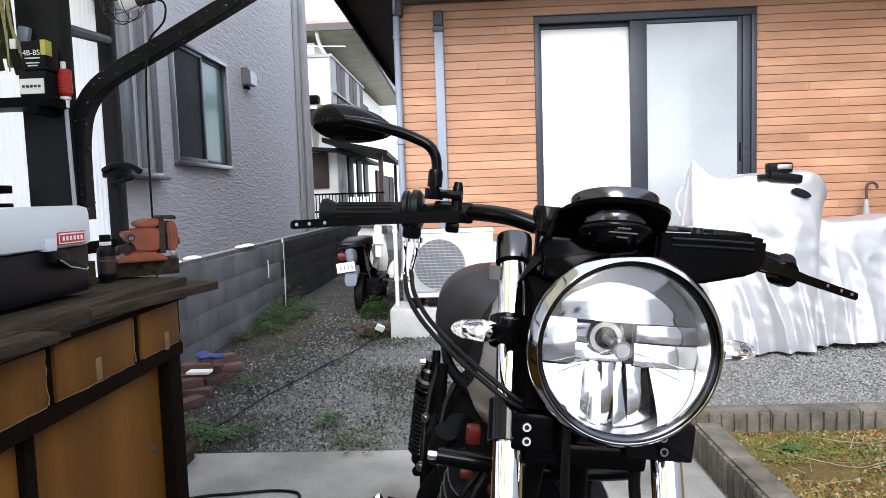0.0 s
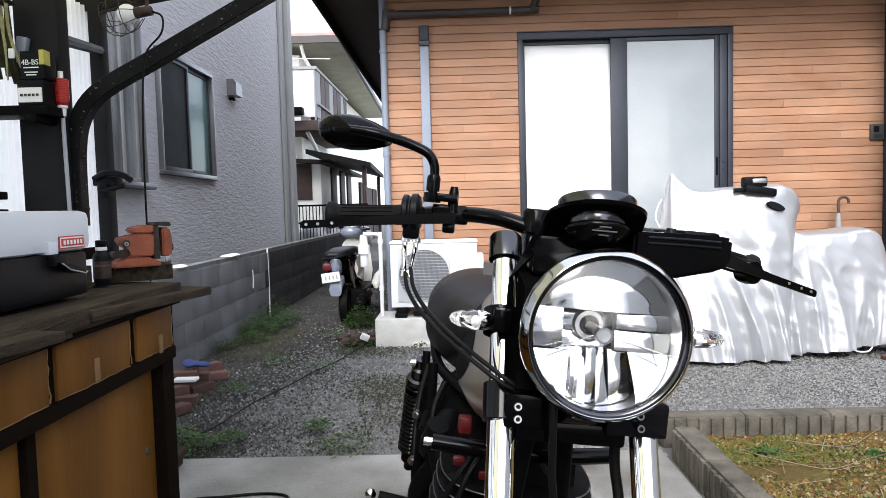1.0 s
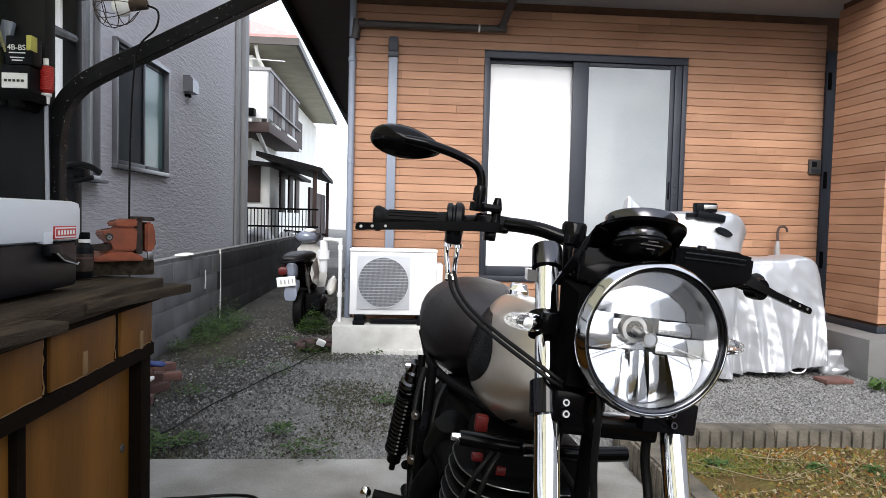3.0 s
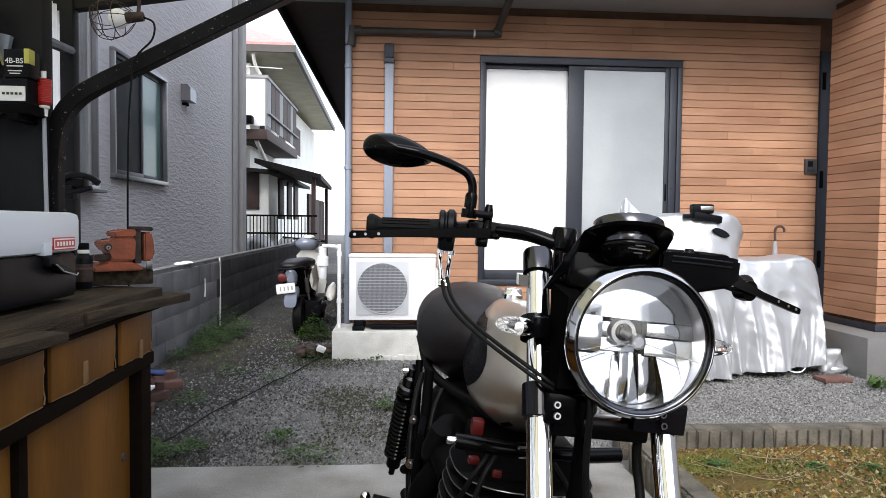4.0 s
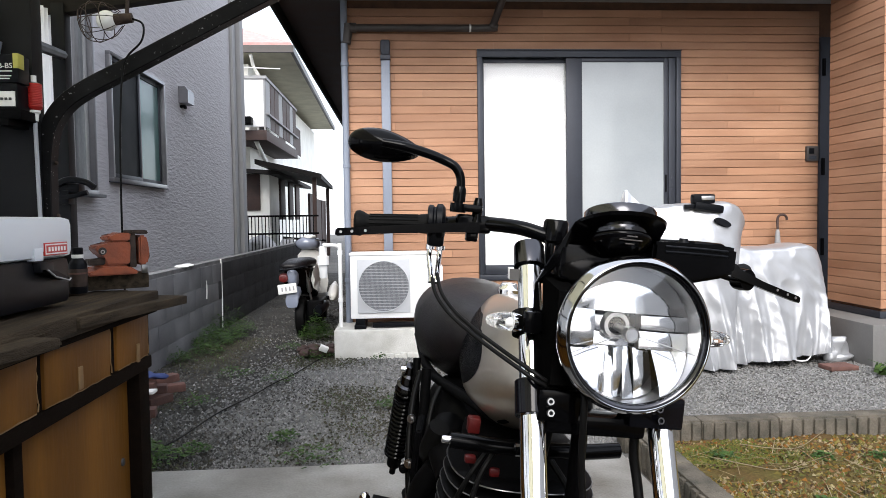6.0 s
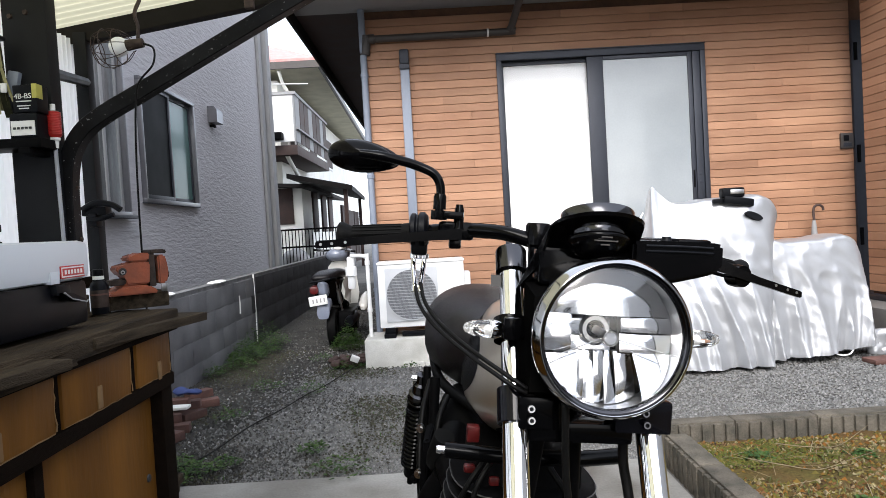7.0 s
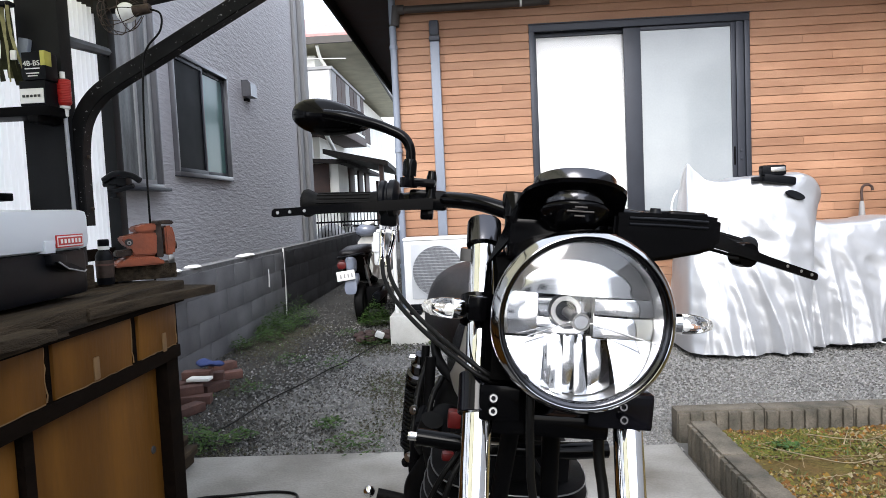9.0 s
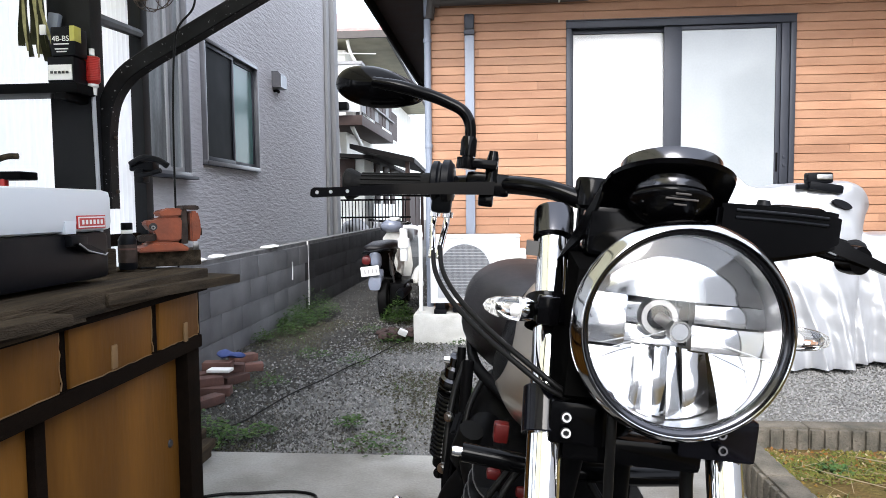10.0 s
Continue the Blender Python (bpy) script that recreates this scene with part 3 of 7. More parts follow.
for name, y in (("wall_neighbour_north", 12.42), ("wall_neighbour_south", 5.2)):
    solid(name, box(B(), (-9.0, y, -0.1), (NX - 0.2, y + 0.2, 6.5)), M_stucco, "return wall of the neighbouring house in grey siding", "wall", "structure")
bm = B()
box(bm, (NX - 0.002, 12.65, 0.0), (NX + 0.05, 12.85, 6.5), 0.006)
box(bm, (NX - 0.002, 13.02, 0.0), (NX + 0.10, 13.30, 6.5), 0.01)
box(bm, (-9.0, 12.63, 0.0), (NX - 0.01, 13.5, 6.5))
solid("corner_trim", bm, M_soffit, "pale grey corner trim and rain pipe of the neighbouring house", "trim", "structure")


# Unseen roof, added to narrow the sky above the passage.
bm = B()
prism(bm, [(NX + 0.12, 4.6, 6.45), (NX + 0.12, 13.9, 6.45), (-6.0, 13.9, 8.3), (-6.0, 4.6, 8.3)], (0, 0, 0.14))
prism(bm, [(NX, 5.2, 6.5), (NX, 13.5, 6.5), (-6.0, 13.5, 8.2), (-6.0, 5.2, 8.2)], (0, 0, -0.05))
solid("added_roof_neighbour", bm, M_fascia, "unseen dark roof added over the neighbouring house", "roof", "structure")
M_nframe = mat("grey_bronze_aluminium", (0.15, 0.15, 0.16), 0.32, 0.6, var=0.08, scale=6)


def neighbour_window(name, y0, y1, z0, z1, label):
    w = thing(name, label, "window", kind="structure")
    f = B()
    e = 0.04
    for lo, hi in (((NX - 0.08, y0, z0), (NX + 0.05, y1, z0 + e)), ((NX - 0.08, y0, z1 - e), (NX + 0.05, y1, z1)),
                   ((NX - 0.08, y0, z0 + e), (NX + 0.05, y0 + e, z1 - e)), ((NX - 0.08, y1 - e, z0 + e), (NX + 0.05, y1, z1 - e))):
        box(f, lo, hi, 0.005)
    part("window_frame", f, M_nframe, w)
    f = B()
    box(f, (NX - 0.02, y0 - 0.01, z0 - (0.03 if y0 < 7 else 0.012)), (NX + (0.12 if y0 < 7 else 0.053), y1 + 0.01, z0), 0.005)
    part("window_sill", f, M_frame, w)
    mid = (y0 + y1) / 2
    for a, b, mt, dx in ((y0 + e, mid + 0.03, M_darkglass, 0.0), (mid - 0.03, y1 - e, M_greenglass, -0.035)):
        s = B()
        t = 0.045
        for lo, hi in (((dx, a, z0 + e), (dx + 0.03, b, z0 + e + t)), ((dx, a, z1 - e - t), (dx + 0.03, b, z1 - e)),
                       ((dx, a, z0 + e + t), (dx + 0.03, a + t, z1 - e - t)), ((dx, b - t, z0 + e + t), (dx + 0.03, b, z1 - e - t))):
            box(s, [lo[0] + NX, *lo[1:]], [hi[0] + NX, *hi[1:]], 0.003)
        o = part("sash", s, M_frame if y0 > 7 else M_soffit, w)
        g = B()
        box(g, (NX + dx + 0.01, a + t, z0 + e + t), (NX + dx + 0.016, b - t, z1 - e - t))
        part("pane", g, mt if y0 > 7 else M_palepane, o)
    return w


neighbour_window("window_2", 7.43, 9.055, 1.575, 2.905, "aluminium window with dark insect screen and green obscure glass")
neighbour_window("window_3", 6.20, 7.06, 1.42, 3.6, "tall aluminium window of the neighbouring house with deep sill")
vent = thing("wall_vent", "small grey metal vent hood on the neighbouring wall", "vent")
bm = B()
prism(bm, [(NX - 0.004, 9.72, 2.77), (NX - 0.004, 9.72, 2.99), (NX + 0.09, 9.72, 2.99), (NX + 0.13, 9.72, 2.94), (NX + 0.13, 9.72, 2.77)], (0, 0.27, 0))
part("hood", bm, M_nframe, vent)
bm = B()
pipe(bm, [(NX, 9.8, 2.73), (NX + 0.06, 9.8, 2.73), (NX + 0.07, 9.8, 2.70)], 0.02)
part("outlet", bm, M_blackpaint, vent)


# ---- motorcycle ----
BIKE = NEAR @ pose(0, 0, 0, 0, 0, 2.7) @ pose(0.158, 0, 0, 0, 6.6, 0)
bike = thing("motorcycle", "champagne silver naked motorcycle with chrome fork on its side stand", "motorcycle", at=BIKE)


def fork_v(w):
    return 1.08 + (w - 1.0) * 0.53


def fp(u, w):
    return (u, fork_v(w), w)


RAKE = Vector((0, 0.53, 1)).normalized()
for s in (-1, 1):
    u = 0.003 + s * 0.077
    bm = cyl(B(), fp(u, 0.62), fp(u, 1.079), 0.0148, seg=32)
    part("fork_tube", bm, M_chrome, bike, "polished chrome fork tube")
    bm = B()
    lathe(bm, [(0.0, -0.20), (0.018, -0.20), (0.021, -0.18), (0.021, -0.04), (0.0195, 0.0), (0.016, 0.004)], fp(u, 0.60), RAKE, 28)
    part("fork_leg", bm, M_alu, bike)
    bm = B()
    lathe(bm, [(0.0155, -0.030), (0.0195, -0.027), (0.0195, 0.001), (0.018, 0.004), (0.0, 0.005)], fp(u, 1.092), RAKE, 32)
    part("fork_cap", bm, M_gloss, bike, "gloss black fork cap")
    # lower clamp
    bm = B()
    lathe(bm, [(0.0152, -0.0205), (0.0195, -0.0205), (0.0203, -0.0195), (0.0203, 0.0195), (0.0195, 0.0205), (0.0152, 0.0205)], fp(u, 0.919), RAKE, 32)
    cl = part("lower_clamp", bm, M_bezel, bike)
    for dw in (-0.0058, 0.0058):
        bm = B()
        c = Vector((u + (0.0135 if s < 0 else -0.0115), fork_v(0.919) - 0.030 + dw * 0.45, 0.918 + dw))
        lathe(bm, [(0.0, 0.0005), (0.0022, 0.0005), (0.0024, 0.004), (0.0040, 0.004), (0.0045, 0.0)], c, (0, -1, 0.2), 16)
        bm.faces.ensure_lookup_table()
        bo = part("clamp_bolt", bm, M_bolt if s < 0 else M_gloss, cl)
        # Raised black disc for the dark inside of the socket.
        bm = lathe(B(), [(0.0, 0.0012), (0.0023, 0.0012), (0.0023, 0.0)], c, (0, -1, 0.2), 6)
        part("hex_socket", bm, M_blackplastic, bo)
    bm = B()
    box(bm, (u if s < 0 else u - 0.045, fork_v(0.919) - 0.027, 0.900), (u + 0.05 if s < 0 else u + 0.0205, fork_v(0.919) + 0.012, 0.937), 0.004)
    part("clamp_ear", bm, M_bikeblack if s < 0 else M_bezel, cl)
bm = B()
box(bm, (-0.06, fork_v(0.905) - 0.012, 0.884), (0.06, fork_v(0.905) + 0.03, 0.908), 0.006)
cyl(bm, (0, 1.09, 0.88), (0, 1.165, 1.06), 0.022)
part("steering_stem", bm, M_bikeblack, bike)
bm = B()
prism(bm, [(-0.1, 1.105, 1.050), (-0.06, 1.095, 1.050), (0.06, 1.095, 1.050), (0.1, 1.105, 1.050), (0.095, 1.14, 1.050), (0.04, 1.175, 1.050), (-0.04, 1.175, 1.050), (-0.095, 1.14, 1.050)], (0, 0.006, 0.014))
part("top_clamp", bm, M_bikeblack, bike)
for s in (-1, 1):
    bm = B()
    cyl(bm, (s * 0.038, 1.135, 1.06), (s * 0.038, 1.14, 1.108), 0.012)
    lathe(bm, [(0.012, 0), (0.0165, 0.004), (0.0165, 0.028), (0.014, 0.032), (0, 0.032)], (s * 0.038, 1.14, 1.10), (0, 0, 1), 24)
    part("bar_riser", bm, M_bikeblack, bike)

# headlight
HC = Vector((0.006, 0.955, 1.012))
HA = Vector((0.0, -1.0, 0.03)).normalized()
headlight = thing("headlight", "", "")
headlight.parent = bike
headlight.matrix_local = Matrix.Translation((0.014, 0.969, 1.012)) @ Matrix.Diagonal((1.066, 1.066, 1.066, 1)) @ Matrix.Translation(-HC)
bm = B()
lathe(bm, [(0.030, -0.085), (0.055, -0.078), (0.071, -0.05), (0.0765, -0.02), (0.0775, -0.012), (0.0, -0.092)][:5], HC, HA, 64)
part("bucket", bm, M_rim, headlight, "chrome headlight bucket")
bm = B()
lathe(bm, [(0.0775, -0.016), (0.0805, -0.012), (0.0812, -0.006), (0.0806, -0.0008), (0.0788, 0.0032), (0.0770, 0.0060), (0.0757, 0.0078), (0.0747, 0.0082), (0.0741, 0.0076), (0.0739, 0.004), (0.0738, 0.0), (0.0745, -0.012)], HC, HA, 72, closed=True)
part("rim", bm, M_rim, headlight, "chrome headlight rim ring")
bm = B()
lathe(bm, [(0.0739, 0.0050), (0.0726, 0.0056), (0.0706, 0.0046), (0.0697, 0.0028), (0.0697, -0.004), (0.0739, -0.004)], HC, HA, 72, closed=True)
part("seal", bm, M_gloss, headlight, "dark inner ring")
bm = B()
prof = [(0.0, 0.0125), (0.012, 0.0122), (0.024, 0.0112), (0.036, 0.0096), (0.048, 0.0074), (0.060, 0.0046), (0.0694, 0.0018)]
lathe(bm, prof + [(r, h - 0.002) for r, h in prof[::-1]], HC, HA, 64)
lens = part("lens", bm, M_glass, headlight)
lens.visible_shadow = False


def reflector_mesh():
    """A shallow bowl of stepped mirror facets: broad panels above, blocks on both sides of the bulb, fanned columns below."""
    b = B()
    u, v, d = Vector((1, 0, 0)), Vector((0, 0, 1)), Vector((0, -1, 0))
    R = 0.0688
    cells = []
    for x0, x1, z0, z1, side, up, swx, swz in (
            (-1.02, 1.02, 0.30, 1.02, 0, 17, 16, 12), (-1.02, -0.56, -0.24, 0.30, -3, 7, 8, 14), (-0.56, 0.20, -0.02, 0.30, 0, 10, 14, 14),
            (0.20, 1.02, 0.06, 0.30, 3, 8, 12, 10), (0.20, 1.02, -0.24, 0.06, 3, 13, 12, 12), (-0.56, 0.20, -0.24, -0.02, 0, 15, 12, 14)):
        cells.append((x0 * R, x1 * R, z0 * R, z1 * R, side, up, swx, swz))
    edges = (-1.02, -0.44, -0.31, -0.17, -0.03, 0.12, 0.38, 1.02)
    for a, c, up in zip(edges, edges[1:], (21, 7, 19, 5, 16, 7, 20)):
        cells.append((a * R, c * R, -1.02 * R, -0.24 * R, -3 if a < -0.2 else 4, up, 10, 12))
    for x0, x1, z0, z1, side, up, swx, swz in cells:
        cx, cz = (x0 + x1) / 2, (z0 + z1) / 2
        h0 = -0.034 + 0.030 * min(1.0, (cx * cx + cz * cz) / (R * R))
        n = 8
        g = {}
        for a in range(n + 1):
            for c in range(n + 1):
                x, z = x0 + (x1 - x0) * a / n, z0 + (z1 - z0) * c / n
                if z1 < -0.2 * R:
                    x += 0.30 * (z1 - z) * (x / R + 0.15)
                ex, ez = x - cx, z - cz
                wob = 0.0007 * noise.noise((x * 75, z * 60, 3.0))
                h = h0 - math.tan(radians(side)) * ex - math.tan(radians(up)) * ez - math.tan(radians(swx)) * ex * ex / (x1 - x0) - math.tan(radians(swz)) * ez * ez / (z1 - z0) + wob
                q = math.hypot(x, z)
                if q > R:
                    x, z = x * R / q, z * R / q
                g[a, c] = b.verts.new(HC + u * x + v * z + d * min(h, 0.0))
        for a in range(n):
            for c in range(n):
                b.faces.new((g[a, c], g[a + 1, c], g[a + 1, c + 1], g[a, c + 1]))
    bmesh.ops.dissolve_degenerate(b, dist=1e-6, edges=b.edges)
    return b


part("reflector", reflector_mesh(), M_mirror, headlight, "faceted silver multi-reflector bowl", sharp=14)
bm = lathe(B(), [(0.069, -0.001), (0.0692, -0.036), (0.0, -0.040)], HC, HA, 64)
part("reflector_rim", bm, M_alu, headlight)
CC = HC + Vector((-0.012, 0.026, 0.0055))
bm = lathe(B(), [(0.0, 0.0005), (0.0085, 0.0005), (0.0088, 0.0)], CC, HA, 40)
part("bulb_collar", bm, M_blackplastic, headlight)
bm = lathe(B(), [(0.0088, 0.0), (0.0095, 0.003), (0.0135, 0.003), (0.0145, 0.0), (0.0145, -0.012)], CC, HA, 40)
part("collar_ring", bm, M_alu, headlight)
SC = HC + Vector((-0.0015, 0.006, -0.001))
bm = B()
lathe(bm, [(0.0, 0.0), (0.0062, 0.0), (0.0066, 0.0012), (0.0078, 0.0012), (0.008, 0.0), (0.008, -0.010), (0.0, -0.012)], SC, HA, 32)
pipe(bm, [CC, SC + Vector((-0.003, 0.010, 0.002))], 0.0045, smooth=False)
sd = part("bulb_shield", bm, M_bolt, headlight)
bm = lathe(B(), [(0.0, 0.0006), (0.0060, 0.0006), (0.0062, 0.0)], SC, HA, 28)
part("shield_face", bm, M_grille, sd)
for side in (-1, 1):
    bm = pipe(B(), [SC + Vector((side * 0.007, 0.008, -0.001)), HC + Vector((side * 0.066, 0.004, -0.020 + 0.004 * side))], 0.0006, 8)
    part("shield_wire", bm, M_bolt, headlight)
for s in (-1, 1):
    bm = B()
    prism(bm, [(s * 0.066, 1.0, 0.945), (s * 0.066, 1.0, 1.05), (s * 0.062, 1.09, 1.06), (s * 0.062, 1.05, 0.925)], (-s * 0.026, 0, 0))
    part("headlight_bracket", bm, M_matte, bike)

# indicators
for s in (-1, 1):
    ind = thing("indicator", "", "")
    ind.parent = bike
    w0 = 1.005
    out = 0.094 if s < 0 else 0.119
    bm = B()
    lathe(bm, [(0.0152, -0.014), (0.020, -0.014), (0.020, 0.014), (0.0152, 0.014)], fp(s * 0.077, w0 - 0.005), RAKE, 28)
    cyl(bm, (s * 0.085, 1.06, w0), (s * (out + 0.004), 1.05, w0), 0.006, 0.0045)
    box(bm, (min(s * 0.07, s * 0.09), 1.045, w0 - 0.012), (max(s * 0.07, s * 0.09), 1.062, w0 + 0.014), 0.003)
    part("stalk", bm, M_bikeblack, ind)
    bm = B()
    lathe(bm, [(0.0045, -0.002), (0.009, 0.001), (0.0105, 0.006), (0.0108, 0.012)], (s * out, 1.045, w0), (s, -0.12, 0.04), 24)
    part("body", bm, M_chrome, ind)
    bm = B()
    lathe(bm, [(0.0108, 0.012), (0.0105, 0.022), (0.0085, 0.034), (0.005, 0.042), (0.0, 0.045), (0.0, 0.0438), (0.0045, 0.041), (0.0076, 0.033), (0.0095, 0.022), (0.0097, 0.012)], (s * out, 1.045, w0), (s, -0.12, 0.04), 24)
    il = part("lens", bm, M_glass, ind, "clear bullet lens")
    il.visible_shadow = False
    bm = lathe(B(), [(0.0, 0.0125), (0.0092, 0.0125), (0.0096, 0.012)], (s * out, 1.045, w0), (s, -0.12, 0.04), 24)
    blob(bm, (s * (out + 0.016), 1.043, w0), (0.005, 0.003, 0.003), 14, 8)
    part("bulb", bm, M_bulb, ind)

# handlebar
bars = [(-0.296, 1.212, 1.1015), (-0.20, 1.203, 1.110), (-0.14, 1.185, 1.117), (-0.085, 1.155, 1.117), (-0.04, 1.140, 1.108), (0, 1.139, 1.107)]
bars += [(0.04, 1.140, 1.108), (0.085, 1.155, 1.113), (0.14, 1.175, 1.106), (0.20, 1.192, 1.094), (0.262, 1.203, 1.082)]
part("handlebar", pipe(B(), bars, 0.0098, 16), M_bikeblack, bike)
for s in (-1, 1):
    bm = B()
    prof = [(0.0, -0.005), (0.0130, -0.005), (0.0172, -0.002), (0.0178, 0.003), (0.0150, 0.009), (0.0122, 0.014), (0.0118, 0.030), (0.0120, 0.082), (0.0132, 0.086), (0.0136, 0.094), (0.0136, 0.106), (0.010, 0.106)]
    g0, ga = (Vector((-0.296, 1.2122, 1.1015)), Vector((1, -0.09, 0.088)).normalized()) if s < 0 else (Vector((0.266, 1.2035, 1.081)), Vector((-1, -0.17, 0.19)).normalized())
    lathe(bm, prof, g0, ga, 28)
    grip = part("grip", bm, M_rubber, bike, "ribbed black rubber grip")
    u, v, _ = frame_axes(ga)
    for k in range(14):
        w = (u * math.cos(2 * math.pi * k / 14) + v * math.sin(2 * math.pi * k / 14)) * 0.0122
        part("rib", cyl(B(), g0 + ga * 0.016 + w, g0 + ga * 0.083 + w, 0.0012, seg=8), M_rubber, grip)
# throttle and switch housing with hoses, mirror
sw = thing("switch_housing", "", "")
sw.parent = bike
bm = B()
lathe(bm, [(0.0, -0.012), (0.0195, -0.012), (0.0230, -0.010), (0.0230, -0.005), (0.0205, -0.003), (0.0205, -0.001), (0.0245, 0.001), (0.0245, 0.008), (0.0195, 0.012), (0.0, 0.013)], (-0.190, 1.196, 1.114), (1, -0.12, 0.06), 36)
part("drum", bm, M_blackplastic, sw)
bm = B()
box(bm, (-0.200, 1.184, 1.080), (-0.178, 1.208, 1.110), 0.005)
part("throttle_box", bm, M_blackplastic, sw)
bm = B()
for du in (-0.007, 0.007):
    pipe(bm, [(-0.188 + du, 1.196, 1.084), (-0.189 + du, 1.190, 1.066), (-0.189 + du * 0.7, 1.176, 1.050), (-0.189 + du * 0.5, 1.163, 1.037)], 0.0036, 10)
    lathe(bm, [(0.0, 0), (0.0058, 0), (0.0058, 0.006), (0.0, 0.006)], (-0.188 + du, 1.194, 1.076), (0, 0, 1), 12)
    lathe(bm, [(0.0, 0), (0.0046, 0), (0.0046, 0.008), (0.0, 0.008)], (-0.189 + du * 0.5, 1.163, 1.033), (0, 0.4, 1), 12)
part("cable_elbow", bm, M_chrome, sw, "chrome throttle cable elbow")
for du, dw in ((-0.0035, 0.0), (0.0035, 0.003)):
    bm = pipe(B(), [(-0.189 + du, 1.165, 1.042 + dw), (-0.183 + du, 1.146, 1.020 + dw), (-0.168 + du, 1.118, 1.001 + dw), (-0.146 + du, 1.083, 0.985 + dw), (-0.122 + du, 1.052, 0.971 + dw), (-0.098 + du, 1.030, 0.958 + dw), (-0.076 + du, 1.016, 0.946 + dw), (-0.050, 1.022, 0.930 + dw), (-0.03, 1.06, 0.89), (0.0, 1.2, 0.84)], 0.0026, 10)
    part("throttle_cable", bm, M_cable, bike)
bm = B()
box(bm, (-0.165, 1.168, 1.104), (-0.118, 1.196, 1.128), 0.005)
box(bm, (-0.150, 1.172, 1.092), (-0.134, 1.19, 1.106), 0.003)
lathe(bm, [(0.0, 0.033), (0.0045, 0.033), (0.0058, 0.027), (0.0062, 0.026), (0.0068, 0.006), (0.008, 0.0)], (-0.139, 1.172, 1.118), (0, 0, 1), 20)
perch = part("lever_perch", bm, M_bikeblack, bike)
bm = B()
loft(bm, [[(x, v - 0.006, w - h), (x, v + 0.006, w - h), (x, v + 0.006, w + h), (x, v - 0.006, w + h)] for x, v, w, h in
          ((-0.135, 1.165, 1.112, 0.007), (-0.19, 1.158, 1.106, 0.0062), (-0.25, 1.152, 1.098, 0.0052), (-0.305, 1.150, 1.090, 0.0048), (-0.320, 1.150, 1.088, 0.0052), (-0.323, 1.150, 1.0875, 0.003))])
lev = part("lever", bm, M_bikeblack, bike)
for x, w in ((-0.316, 1.0885), (-0.302, 1.0905), (-0.285, 1.093)):
    bm = lathe(B(), [(0.0, 0.0008), (0.0018, 0.0008), (0.002, 0.0)], (x, 1.144, w), (0, -1, 0), 12)
    part("rivet", bm, M_alu, lev)
mir = thing("mirror", "", "")
mir.parent = bike
bm = B()
lathe(bm, [(0.0, 0.0), (0.0105, 0.0), (0.011, 0.003), (0.011, 0.012), (0.0, 0.012)], (-0.166, 1.166, 1.129), (0, 0, 1), 20)
box(bm, (-0.168, 1.157, 1.131), (-0.134, 1.176, 1.141), 0.003)
lathe(bm, [(0.0085, 0.0), (0.0085, 0.016), (0.007, 0.02)], (-0.166, 1.166, 1.143), (0, 0, 1), 18)
part("mount", bm, M_bikeblack, mir)
pipe_pts = [(-0.166, 1.166, 1.140), (-0.1655, 1.166, 1.164), (-0.168, 1.166, 1.178), (-0.176, 1.167, 1.189), (-0.191, 1.170, 1.196), (-0.213, 1.171, 1.2025), (-0.245, 1.170, 1.2080), (-0.274, 1.173, 1.2105)]
part("stem", pipe(B(), pipe_pts, [0.0060, 0.0060, 0.0060, 0.0060, 0.0062, 0.0064, 0.0068, 0.0058], 14), M_bikeblack, mir)
bm = B()
tilt = Matrix.Translation((-0.273, 1.200, 1.2100)) @ Euler((radians(-14), radians(6), radians(-6))).to_matrix().to_4x4()
rings = []


def leaf(x):
    """The shell narrows towards its inner end."""
    return 1.0 - 0.30 * max(0.0, x + 0.1) ** 1.3


for k in range(9):
    t = k / 8
    r = math.sqrt(max(0.0, 1 - (1 - t) ** 2.2)) if t < 1 else 1.0
    rings.append([tilt @ Vector((0.048 * r * c[0], -0.018 * (1 - t) + 0.006 * t, 0.0225 * r * c[2] * leaf(r * c[0]) + 0.002 * (1 - t))) for c in oval((0, 0, 0), 1, 1, 2.3, 36)])
rings[0] = [tilt @ Vector((0.004 * c[0], -0.019, 0.002 * c[2])) for c in oval((0, 0, 0), 1, 1, 2.3, 36)]
rings.append([tilt @ Vector((0.046 * c[0], 0.009, 0.021 * c[2] * leaf(c[0]))) for c in oval((0, 0, 0), 1, 1, 2.3, 36)])
part("shell", loft(bm, rings), M_bikeblack, mir, sharp=60)
lip = tilt @ Matrix.Translation((0.004, 0.010, 0.0035))
bm = loft(B(), [[lip @ Vector((0.0475 * q * c[0], y, 0.0215 * q * c[2] * leaf(c[0]))) for c in oval((0, 0, 0), 1, 1, 2.3, 36)] for q, y in ((0.94, -0.0045), (0.99, -0.003), (1.0, 0.0), (0.99, 0.003))])
part("glass_bezel", bm, M_bezel, mir, "gloss black bezel behind the mirror shell", sharp=60)
bm = B()
prism(bm, [tilt @ Vector((0.043 * c[0], 0.0135, 0.019 * c[2] * leaf(c[0]))) for c in oval((0, 0, 0), 1, 1, 2.3, 36)], tilt.to_3x3() @ Vector((0, 0.001, 0)))
part("mirror_glass", bm, M_mirror, mir)

# clutch side: long switch body and lever
bm = B()
